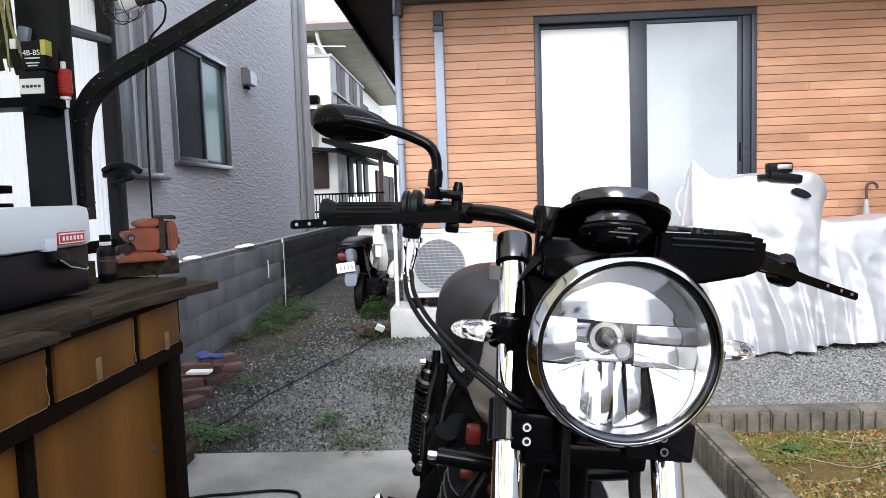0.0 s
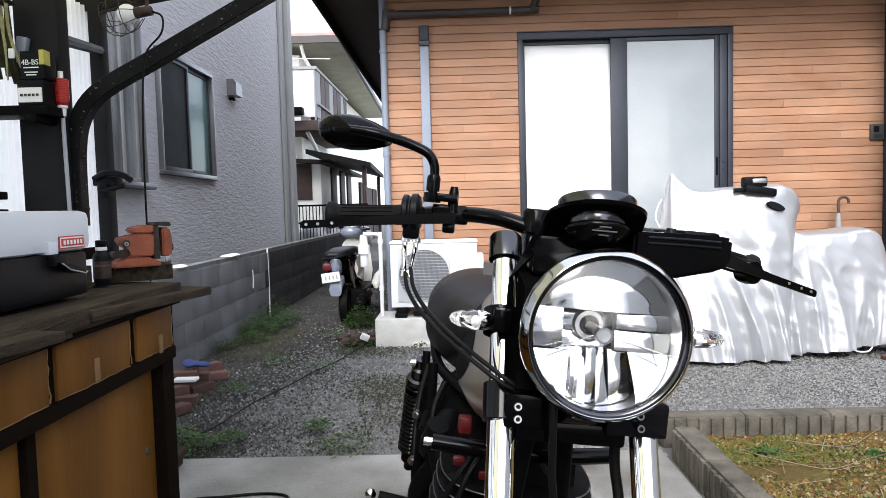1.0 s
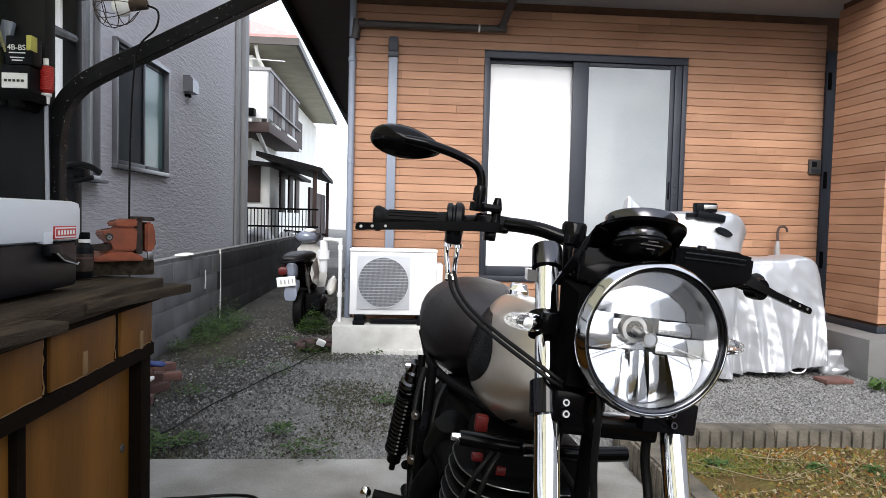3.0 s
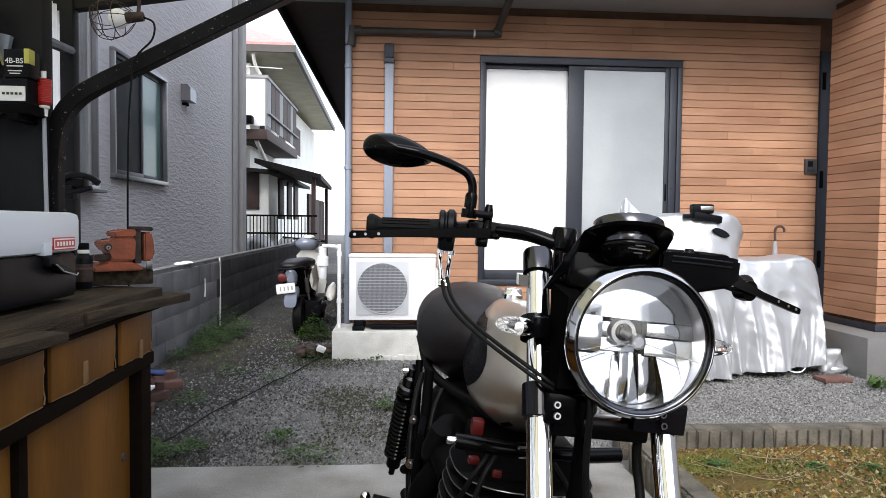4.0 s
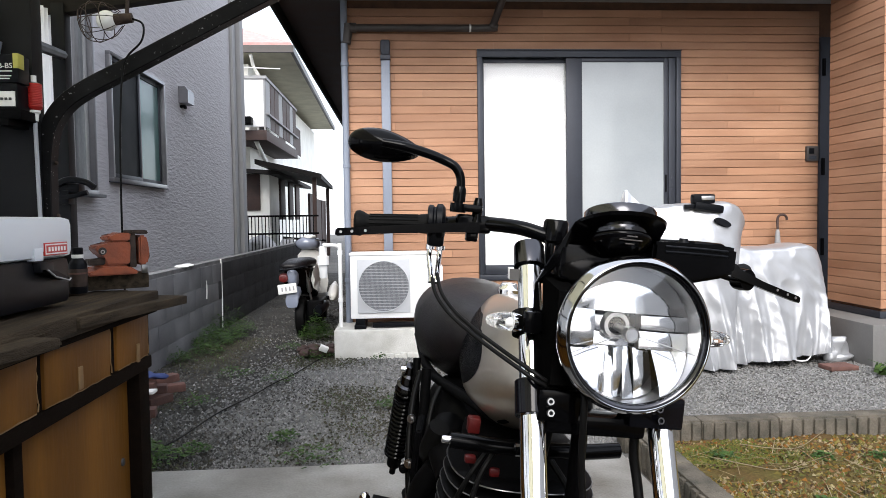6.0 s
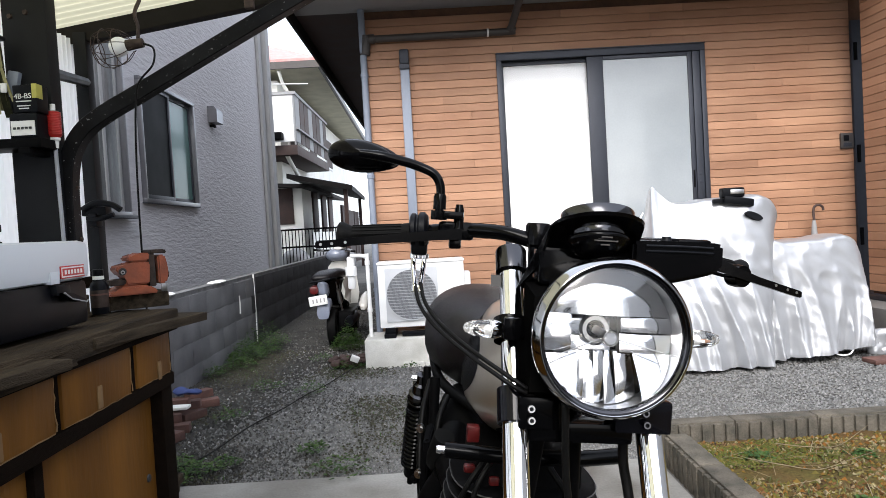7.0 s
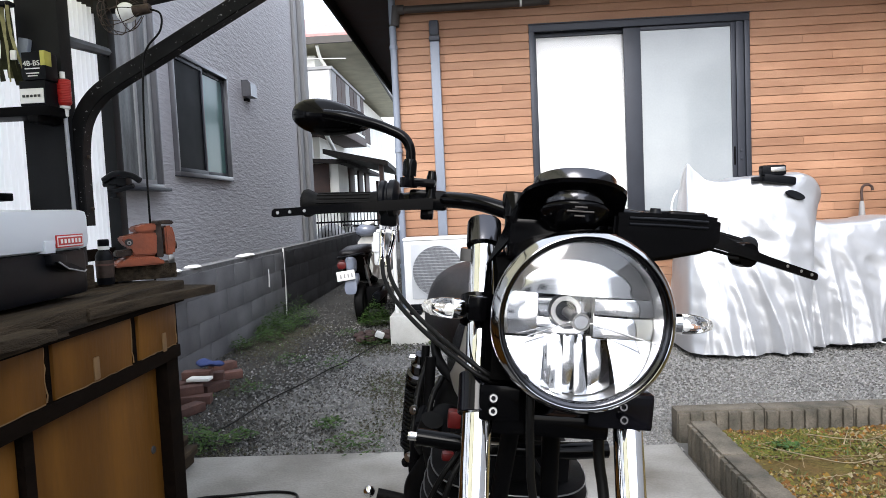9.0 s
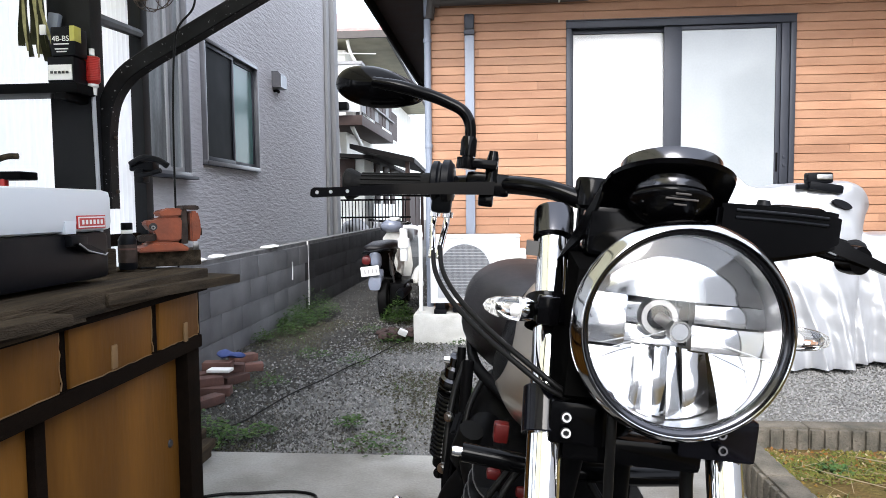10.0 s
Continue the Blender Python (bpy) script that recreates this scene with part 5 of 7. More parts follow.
for v in bm.verts:
    v.co += Vector(noise.noise_vector(v.co * 7.0)) * 0.004
solid("plinth", bm, M_base, "pale rough concrete plinth under the air conditioner", "plinth", "structure", sharp=50)
bm = B()
for k in range(11):
    x = -0.25 + k * 0.055 + r0.uniform(-0.015, 0.015)
    box(bm, (x, 5.88 + r0.uniform(-0.006, 0.008), -0.04), (x + r0.uniform(0.04, 0.065), 5.905, r0.uniform(0.005, 0.03)), 0.006)
solid("chipped_stones", bm, M_base, "pale chipped stones along the plinth foot", "stones", "stuff")

# drain pipe and water fitting
wp = thing("drain_pipe", "white plastic drain pipe with elbow beside the air conditioner", "pipe")
bm = B()
pipe(bm, [(-0.535, 6.12, 0.0), (-0.535, 6.12, 0.86), (-0.545, 6.12, 0.91), (-0.60, 6.12, 0.925), (-0.68, 6.12, 0.925)], 0.017, 12)
part("pipe", bm, M_white, wp)
for z in (0.45, 0.86):
    bm = lathe(B(), [(0.017, -0.02), (0.022, -0.018), (0.022, 0.018), (0.017, 0.02)], (-0.535, 6.12, z), (0, 0, 1), 16)
    part("coupling", bm, M_white, wp)
bm = lathe(B(), [(0.0, -0.16), (0.03, -0.16), (0.034, -0.15), (0.034, -0.05), (0.05, -0.045), (0.05, 0.03), (0.034, 0.035), (0.034, 0.11), (0.02, 0.12), (0.0, 0.12)], (-0.68, 6.14, 0.80), (0, 0, 1), 20)
part("filter_housing", bm, M_white, wp)

# ---- covered motorcycle ----
COVER = [  # along the ridge and at the hem, ridge height, half width above, line of the ridge, half width at the hem
    (1.660, 1.620, 0.98, 0.025, 5.40, 0.16), (1.715, 1.635, 1.325, 0.010, 5.38, 0.27), (1.775, 1.690, 1.285, 0.030, 5.38, 0.32), (1.870, 1.800, 1.215, 0.09, 5.39, 0.35),
    (2.050, 1.980, 1.225, 0.16, 5.40, 0.37), (2.250, 2.180, 1.235, 0.20, 5.40, 0.38), (2.440, 2.320, 1.245, 0.20, 5.40, 0.385), (2.570, 2.400, 1.205, 0.16, 5.40, 0.38),
    (2.640, 2.430, 1.100, 0.10, 5.41, 0.36), (2.600, 2.460, 0.990, 0.10, 5.42, 0.32), (2.540, 2.510, 0.930, 0.16, 5.44, 0.28), (2.700, 2.680, 0.885, 0.19, 5.45, 0.28),
    (2.950, 2.950, 0.895, 0.19, 5.46, 0.29), (3.150, 3.170, 0.905, 0.17, 5.46, 0.29), (3.260, 3.285, 0.830, 0.12, 5.46, 0.26), (3.325, 3.310, 0.580, 0.06, 5.46, 0.20)]


def drape():
    """The tarpaulin: smooth and taut above, falling into long folds that deepen towards a gathered hem."""
    b = B()
    nx, nr = 320, 130
    grid = []
    for i in range(nx + 1):
        f = i / nx * (len(COVER) - 1)
        k = min(int(f), len(COVER) - 2)
        t = f - k
        P = [COVER[max(0, min(len(COVER) - 1, k + o))] for o in (-1, 0, 1, 2)]
        xt, xh, top, ht, yc, hh = (0.5 * (2 * p1 + (p2 - p0) * t + (2 * p0 - 5 * p1 + 4 * p2 - p3) * t * t + (3 * p1 - p0 - 3 * p2 + p3) * t ** 3) for p0, p1, p2, p3 in zip(*P))
        ht = max(ht, 0.008)
        row = []
        for j in range(nr + 1):
            s = j / nr * 2 - 1
            a, side = abs(s), math.copysign(1, s)
            hem = 0.012 + 0.02 * noise.noise((xh * 2.6, side, 4.0)) + 0.09 * max(0.0, xh - 2.55)
            shoulder = 0.05 * min(1, ht / 0.15)
            if a < 0.30:
                q, r = 0.0, a / 0.30
                y, z = ht * math.sin(r * math.pi / 2) ** 0.9, top - shoulder * r ** 3
            else:
                q = (a - 0.30) / 0.70
                y, z = ht + (hh - ht) * q ** 0.75, (top - shoulder) * (1 - q) + hem * q
            x = xt + (xh - xt) * q ** 0.6
            fall = q ** 1.4
            wx = x + 0.10 * noise.noise((x * 1.7, z * 1.3, side)) + 0.16 * (1.2 - z) * math.sin(1.9 * x + 0.6)
            fold = 0.10 * fall * noise.noise((wx * 3.1, z * 0.35, side * 3))
            fold += 0.15 * fall * (0.36 - abs(noise.noise((wx * 4.6 + 3.7, z * 0.45, side * 5))) ** 0.8)
            fold += 0.045 * fall ** 2 * (0.3 - abs(noise.noise((wx * 13, z * 1.2, side * 7))))
            sag = 0.05 * q * (1 - q) * noise.noise((x * 3.5 - 2.5 * z, z * 2.6 + 1.5 * x, s)) + 0.042 * min(1.0, 4 * q) * (1 - q) * (0.3 - abs(noise.noise((x * 6 + 6 * z, z * 3 - 3 * x, s))))
            wrinkle = 0.010 * (0.25 - abs(noise.noise((x * 8 + 7 * z, z * 7 - 3 * x, s)))) + 0.0026 * noise.noise((x * 17 + 9 * z, z * 15, s)) + 0.003 * q ** 3 * noise.noise((wx * 34, z * 20, s))
            row.append(b.verts.new((x + 0.25 * fold * noise.noise((wx * 3, 1.0, side)), yc + side * (y + fold + sag + wrinkle) if a > 0.02 else yc, z + 0.4 * sag + wrinkle)))
        grid.append(row)
    for r, q in zip(grid, grid[1:]):
        for j in range(nr):
            b.faces.new((r[j], q[j], q[j + 1], r[j + 1]))
    for r in (grid[0], grid[-1]):
        b.faces.new(r)
    return b


cov = thing("covered_motorcycle", "motorcycle under a silver-white tarpaulin hanging in folds", "motorcycle cover")
c_sheet = part("tarpaulin", drape(), M_cover, cov, sharp=80)
bm = B()
pipe(bm, [(1.64, 5.34, 1.15), (1.60, 5.30, 1.10), (1.575, 5.27, 1.02), (1.60, 5.26, 0.95)], 0.006, 8)
part("tie_cord", bm, M_white, cov)
bm = B()
pipe(bm, [(2.90, 5.22, 0.12), (2.95, 5.15, 0.04), (3.02, 5.13, 0.03), (3.08, 5.16, 0.05), (3.12, 5.2, 0.10)], 0.005, 8)
part("hem_cord", bm, M_white, cov)
for x in (1.95, 3.0):
    bm = lathe(B(), [(0.18, -0.04), (0.23, -0.05), (0.26, -0.03), (0.27, 0.0), (0.26, 0.03), (0.23, 0.05), (0.18, 0.04)], (x, 5.46, 0.25), (0, 1, 0), 36, closed=True)
    part("tyre", bm, M_rubber, cov)
# Small unidentified black item on the cover.
lk = thing("black_item", "small black plastic item with a silver plate on the tarpaulin", "lock", at=Matrix.Translation((2.255, 5.185, 1.225)) @ Matrix.Diagonal((1.1, 1.0, 1.3, 1)) @ Matrix.Translation((-2.20, -5.28, -1.250)))
bm = box(B(), (2.13, 5.24, 1.205), (2.33, 5.34, 1.250), 0.014, pose(2.23, 5.29, 1.23, 0, 8, 0) @ pose(-2.23, -5.29, -1.23))
box(bm, (2.12, 5.245, 1.250), (2.27, 5.32, 1.305), 0.014)
part("body", bm, M_blackplastic, lk)
bm = box(B(), (2.17, 5.238, 1.268), (2.26, 5.25, 1.294), 0.005)
part("face_plate", bm, M_alu, lk)
bm = box(B(), (2.07, 5.27, 1.222), (2.16, 5.31, 1.246), 0.006)
part("end_tab", bm, M_blackplastic, lk)
bm = B()
bmesh.ops.create_circle(bm, cap_ends=True, segments=14, radius=1, matrix=Matrix.Translation((2.385, 5.135, 1.085)) @ Euler((radians(72), radians(22), radians(4))).to_matrix().to_4x4() @ Matrix.Diagonal((0.070, 0.026, 1, 1)))
bmesh.ops.solidify(bm, geom=bm.faces[:], thickness=0.02)
solid("rubber_patch", bm, M_blackplastic, "small dark rubber patch on the tarpaulin", "patch")

# umbrella by the wall
um = thing("umbrella", "closed umbrella with dark crook handle leaning on the wall", "umbrella")
bm = B()
pipe(bm, [(3.47, 6.28, 0.98), (3.475, 6.30, 1.08), (3.49, 6.30, 1.125), (3.53, 6.30, 1.135), (3.56, 6.30, 1.115), (3.565, 6.30, 1.085)], 0.011, 12)
part("handle", bm, M_darkwood, um)
bm = lathe(B(), [(0.012, 0.02), (0.018, 0.0), (0.026, -0.1), (0.026, -0.4), (0.012, -0.62), (0.006, -0.98)], (3.46, 6.27, 0.98), (-0.02, -0.03, 1), 12)
part("canopy", bm, M_soffit, um)

# plastic bag and bricks by the porch
bm = B()
blob(bm, (3.42, 5.36, 0.04), (0.13, 0.09, 0.10), 28, 18)
for v in bm.verts:
    v.co += Vector(noise.noise_vector(v.co * 11)) * 0.06
    v.co.z = max(-0.02, v.co.z)
solid("plastic_bag", bm, M_cover, "crumpled pale plastic bag beside the porch", "bag", sharp=60)
bk = mesh_of("brick", box(B(), (-0.105, -0.05, -0.03), (0.105, 0.05, 0.03), 0.005), M_brickred)


def brick(x, y, z, rz, rx=0, ry=0, sc=1.0, label="weathered red paving brick on the gravel", group="loose bricks"):
    o = tagged(new("brick", bk), label, "brick", group)
    o.matrix_world = pose(x, y, z, rx, ry, rz) @ Matrix.Diagonal((sc, sc, sc, 1))
    return o


br = brick(3.23, 5.05, -0.008, 4)
br.matrix_world = pose(3.23, 5.05, -0.004, 0, 0, 4) @ Matrix.Diagonal((1.05, 1.5, 0.55, 1))
for x, y, z, r in ((-1.50, 4.05, 0.012, 20), (-1.62, 4.28, 0.012, 78), (-1.42, 4.33, 0.012, 10), (-1.53, 4.36, 0.072, 32), (-1.60, 4.62, 0.012, 5), (-1.42, 4.62, 0.012, 60), (-1.52, 4.70, 0.072, 15),
                   (-1.63, 4.95, 0.012, 80), (-1.45, 4.93, 0.012, 25), (-1.55, 4.98, 0.072, 50), (-1.35, 4.12, 0.012, 65), (-1.55, 4.55, 0.132, 8), (-1.68, 4.45, 0.072, 70)):
    brick(-1.62 + (x + 1.5) * 0.6, y, z * 0.85, r, sc=0.85, label="weathered red brick in a loose heap by the wall", group="brick heap")
bm = B()
blob(bm, (-1.60, 4.63, 0.165), (0.09, 0.06, 0.02), 20, 10)
for v in bm.verts:
    v.co += Vector(noise.noise_vector(v.co * 16)) * 0.02
solid("blue_rag", bm, mat("dark_blue_cloth", (0.03, 0.05, 0.16), 0.9, var=0.2), "crumpled dark blue rag on the bricks", "rag", sharp=70)
bm = box(B(), (-1.66, 4.40, 0.10), (-1.52, 4.48, 0.118), 0.003, pose(0, 0, 0))
solid("pale_offcut", bm, M_paper, "pale board offcut lying on the bricks", "offcut")

for k, (z, dx) in enumerate(((0.0, 0.0), (0.045, 0.02), (0.09, -0.02))):
    bm = box(B(), (-1.50 + dx, 3.02, z), (-1.16 + dx, 3.32, z + 0.04), 0.006)
    solid("dark_board", bm, M_oldwood, "short dark board stacked beside the bench", "board", group="stacked boards")
bm = box(B(), (-0.842, 2.347, 0.30), (-0.818, 2.352, 0.42), 0.002)
lathe(bm, [(0.0, 0.006), (0.012, 0.006), (0.014, 0.0)], (-0.81, 2.352, 0.34), (0, 1, 0), 16)
near(solid("metal_latch", bm, M_white, "small white metal latch on the bench end", "latch"))

# hose across the gravel, cable on the slab
bm = B()
pipe(bm, [(-0.60, 6.10, 0.01), (-0.66, 5.93, 0.004), (-0.75, 5.65, -0.010), (-0.83, 5.37, -0.017), (-0.92, 5.06, -0.008), (-1.01, 4.76, -0.016), (-1.13, 4.33, -0.010), (-1.235, 3.83, -0.016), (-1.42, 3.5, -0.004)], 0.0042, 10)
solid("garden_hose", bm, M_rope, "thin dark hose lying across the gravel", "hose")
bm = B()
pipe(bm, [(-1.3, 2.70, 0.006), (-1.0, 2.90, 0.006), (-0.85, 2.935, 0.006), (-0.70, 2.96, 0.006), (-0.60, 2.94, 0.006), (-0.575, 2.88, 0.006), (-0.62, 2.80, 0.006), (-0.8, 2.7, 0.006)], 0.006, 8)
solid("power_cable", bm, M_cable, "black cable looped on the concrete", "cable")

# ---- scooter ----
sc = thing("scooter", "white and dark scooter parked along the wall, seen from behind", "scooter")
M_bluegrey = mat("pale_blue_grey_plastic", (0.20, 0.225, 0.29), 0.25, var=0.06, scale=6, coat=0.4)
M_pearl = mat("pearl_white_paint", (0.66, 0.66, 0.63), 0.25, var=0.05, scale=4, coat=0.5)
for v, x, name in ((7.70, -1.095, "rear_wheel"), (8.85, -1.06, "front_wheel")):
    wh = thing(name, "", "")
    wh.parent = sc
    bm = lathe(B(), [(0.13, -0.045), (0.17, -0.055), (0.205, -0.04), (0.218, 0.0), (0.205, 0.04), (0.17, 0.055), (0.13, 0.045)], (x, v, 0.096), (1, 0, 0), 36, closed=True)
    part("tyre", bm, M_rubber, wh)
    bm = lathe(B(), [(0.0, -0.03), (0.05, -0.03), (0.06, -0.012), (0.12, -0.018), (0.132, -0.03), (0.132, 0.03), (0.12, 0.018), (0.06, 0.012), (0.05, 0.03), (0.0, 0.03)], (x, v, 0.096), (1, 0, 0), 28)
    part("rim", bm, M_fin, wh)
bm = B()
box(bm, (-1.03, 7.60, 0.03), (-0.86, 8.10, 0.28), 0.04)
cyl(bm, (-0.86, 7.75, 0.15), (-0.835, 7.75, 0.15), 0.085)
part("engine_case", bm, M_blackpaint, sc)
bm = lathe(B(), [(0.0, 0), (0.045, 0.0), (0.055, 0.03), (0.055, 0.33), (0.03, 0.40), (0.0, 0.40)], (-0.90, 7.50, 0.17), (0.1, 1, 0.1), 20)
part("silencer", bm, M_blackplastic, sc)
bm = B()
loft(bm, [oval((x, v, z), hw, hh, 3, 28) for x, v, z, hw, hh in ((-1.19, 7.50, 0.56, 0.05, 0.06), (-1.17, 7.56, 0.54, 0.09, 0.12), (-1.13, 7.72, 0.50, 0.13, 0.16), (-1.10, 7.95, 0.47, 0.14, 0.18), (-1.08, 8.15, 0.40, 0.12, 0.17), (-1.07, 8.22, 0.36, 0.08, 0.10))])
part("rear_body", bm, M_bikeblack, sc, sharp=60)
bm = B()
loft(bm, [oval((x, v, z), hw, hh, 2.6, 20) for x, v, z, hw, hh in ((-1.165, 7.455, 0.555, 0.03, 0.05), (-1.165, 7.47, 0.55, 0.05, 0.075), (-1.15, 7.53, 0.53, 0.055, 0.09), (-1.14, 7.60, 0.52, 0.04, 0.07))])
part("tail_cowl", bm, M_bluegrey, sc, "pale blue-grey tail cowl", sharp=60)
for sgn in (-1, 1):
    bm = B()
    loft(bm, [[(-1.10 + sgn * hw, v, z0), (-1.10 + sgn * (hw + 0.018), v, (z0 + z1) / 2), (-1.10 + sgn * hw * 0.93, v, z1), (-1.10 + sgn * hw * 0.8, v, (z0 + z1) / 2)] for v, hw, z0, z1 in ((7.74, 0.13, 0.40, 0.58), (7.88, 0.15, 0.36, 0.64), (8.04, 0.155, 0.32, 0.66), (8.20, 0.14, 0.30, 0.62))])
    part("side_panel", bm, M_pearl, sc, "white painted side panel", sharp=60)
bm = B()
loft(bm, [oval((x, v, z), hw, hh, 2.6, 24) for x, v, z, hw, hh in ((-1.19, 7.46, 0.655, 0.05, 0.02), (-1.17, 7.50, 0.665, 0.11, 0.035), (-1.12, 7.72, 0.685, 0.14, 0.05), (-1.09, 8.0, 0.675, 0.13, 0.055), (-1.08, 8.2, 0.645, 0.09, 0.045), (-1.08, 8.25, 0.63, 0.05, 0.03))])
part("seat", bm, M_leather, sc, sharp=60)
bm = B()
pipe(bm, [(-1.25, 7.56, 0.625), (-1.285, 7.47, 0.615), (-1.24, 7.41, 0.625), (-1.10, 7.41, 0.645), (-1.03, 7.47, 0.65), (-1.02, 7.60, 0.64)], 0.011, 10)
pipe(bm, [(-1.20, 7.60, 0.63), (-1.19, 7.41, 0.633)], 0.008, 8, smooth=False)
part("grab_rail", bm, M_blackplastic, sc)
bm = B()
loft(bm, [oval((-1.245, v, z), hw, hh, 2.5, 20) for v, z, hw, hh in ((7.435, 0.535, 0.03, 0.025), (7.44, 0.535, 0.045, 0.04), (7.48, 0.54, 0.052, 0.048), (7.56, 0.54, 0.05, 0.045))])
part("tail_light", bm, M_dimred, sc, "red tail light")
tilt = pose(-1.207, 7.45, 0.425, -8, -7, 0)
bm = box(B(), (-0.098, -0.006, -0.052), (0.098, 0.006, 0.052), 0.008, tilt)
pl = part("number_plate", bm, M_paper, sc, "white number plate with plain bars")
for k in range(4):
    bm = box(B(), (-0.060 + k * 0.040, -0.011, -0.024), (-0.046 + k * 0.040, -0.0065, 0.020), 0.0, tilt)
    part("plate_bar", bm, M_soffit, pl)
bm = B()
loft(bm, [oval((x, v, z), hw, hh, 2.5, 18) for x, v, z, hw, hh in ((-1.165, 7.47, 0.24, 0.055, 0.02), (-1.165, 7.475, 0.29, 0.068, 0.06), (-1.16, 7.50, 0.34, 0.07, 0.09), (-1.15, 7.58, 0.38, 0.07, 0.08))])
part("rear_fender", bm, M_bluegrey, sc, "pale blue-grey mudguard flap")
top, bot = Vector((-1.045, 7.66, 0.60)), Vector((-0.985, 7.70, 0.25))
bm = cyl(B(), top, bot, 0.012)
lathe(bm, [(0.012, 0.08), (0.024, 0.09), (0.024, 0.24), (0.012, 0.25)], top, (bot - top).normalized(), 16)
part("rear_shock", bm, M_bolt, sc)
bm = B()
loft(bm, [[(xc + hw * c, v + d * (1 - c * c), z) for c, d in ((-1, -0.06), (-0.5, -0.06), (0, -0.06), (0.5, -0.06), (1, -0.06), (1, 0.0), (0, 0.0), (-1, 0.0))] for xc, v, z, hw in ((-1.02, 8.50, 0.22, 0.10), (-1.04, 8.54, 0.40, 0.15), (-1.08, 8.58, 0.60, 0.165), (-1.11, 8.58, 0.72, 0.15), (-1.12, 8.54, 0.79, 0.08))])
part("leg_shield", bm, M_pearl, sc, "white leg shield", sharp=60)
bm = B()
loft(bm, [oval((-0.81, v, z), hw, hh, 2.5, 18) for v, z, hw, hh in ((8.12, 0.25, 0.03, 0.03), (8.16, 0.26, 0.055, 0.06), (8.40, 0.30, 0.06, 0.08), (8.55, 0.34, 0.03, 0.06))])
part("foot_guard", bm, M_pearl, sc, "white foot guard", sharp=60)
bm = box(B(), (-1.20, 8.12, 0.22), (-0.80, 8.56, 0.27), 0.02)
part("floorboard", bm, M_blackplastic, sc)
bm = B()
loft(bm, [oval((-1.13, v, z), hw, hh, 2.2, 24) for v, z, hw, hh in ((8.40, 0.875, 0.05, 0.03), (8.44, 0.87, 0.11, 0.065), (8.52, 0.865, 0.15, 0.085), (8.64, 0.85, 0.10, 0.06))])
part("handlebar_cowl", bm, M_bluegrey, sc, "bluish grey handlebar cowl", sharp=60)
bm = B()
loft(bm, [oval((-1.10, v, z), hw, hh, 2.2, 20) for v, z, hw, hh in ((8.43, 0.945, 0.04, 0.012), (8.46, 0.95, 0.07, 0.025), (8.54, 0.945, 0.075, 0.03))])
part("meter_hood", bm, M_pearl, sc, sharp=60)
bm = B()
pipe(bm, [(-1.40, 8.42, 0.945), (-1.28, 8.47, 0.93), (-1.13, 8.52, 0.92), (-1.00, 8.48, 0.91), (-0.90, 8.42, 0.90)], 0.013, 12)
part("handlebar", bm, M_rubber, sc)
for x0, x1, z in ((-1.36, -1.28, 0.925), (-1.02, -0.93, 0.905)):
    bm = cyl(B(), (x0, 8.41, z), (x1, 8.45, z + 0.004), 0.006)
    part("brake_lever", bm, M_bolt, sc)
bm = cyl(B(), (-1.0, 7.95, 0.26), (-0.90, 7.98, -0.118), 0.012)
part("stand", bm, M_blackpaint, sc)
sc.matrix_world = Matrix.Translation((-0.04, 0.25, 1.13)) @ Matrix.Diagonal((0.925, 0.925, 0.925, 1)) @ Matrix.Translation((0.04, -0.25, -1.13))

# ---- workbench ----
bench = thing("workbench", "old plywood workbench with drawers and weathered board top", "workbench", at=NEAR)
BF, BE = -0.765, 2.345
bm = B()
box(bm, (-1.42, -0.30, 0.24), (-0.86, BE - 0.03, 0.85), 0.004)
part("carcass", bm, M_beamwood, bench)
for y0, y1 in ((0.25, 0.85), (0.88, 1.30), (1.33, 1.715), (1.735, 2.075), (2.105, 2.335)):
    bm = box(B(), (BF - 0.02, y0 + 0.004, 0.739), (BF, y1 - 0.004, 0.865), 0.004)
    for v in bm.verts:
        v.co.x += 0.006 * noise.noise((v.co.y * 3, v.co.z * 4, 1))
    df = part("drawer_front", bm, M_ply, bench)
    chip = [(BF + 0.001 + 0.003 * noise.noise((y1, k * 0.9, 3)), y1 - 0.006 + 0.008 * noise.noise((y1 * 3, k * 0.5, 1)), 0.860 - 0.0145 * k) for k in range(9)]
    part("bare_edge", pipe(B(), chip, [0.0012 + 0.0016 * abs(noise.noise((y0, k * 0.8, 2))) for k in range(9)], 6, smooth=False), M_chip, df, "bare splintered plywood edge")
    chip = [(BF + 0.001, y0 + 0.01 + (y1 - y0 - 0.02) * k / 12, 0.741 + 0.004 * noise.noise((y0, k * 0.7, 5))) for k in range(13)]
    part("bare_edge", pipe(B(), chip, [0.0008 + 0.0018 * abs(noise.noise((y1, k * 0.9, 7))) for k in range(13)], 6, smooth=False), M_chip, df, "bare splintered plywood edge")
for y in (0.865, 1.315, 1.725, 2.09, 2.34):
    bm = box(B(), (BF - 0.03, y - 0.013, 0.736), (BF - 0.004, y + 0.013, 0.866), 0.003)
    part("drawer_stile", bm, M_beamwood, bench)
for y, z in ((1.90, 0.768), (1.52, 0.768), (2.25, 0.758)):
    bm = box(B(), (BF - 0.002, y - 0.012, z - 0.025), (BF + 0.004, y + 0.012, z + 0.03), 0.004)
    part("drawer_patch", bm, M_chip, bench)
bm = box(B(), (BF - 0.03, -0.30, 0.700), (BF + 0.004, BE + 0.005, 0.738), 0.006)
part("rail", bm, M_beamwood, bench)
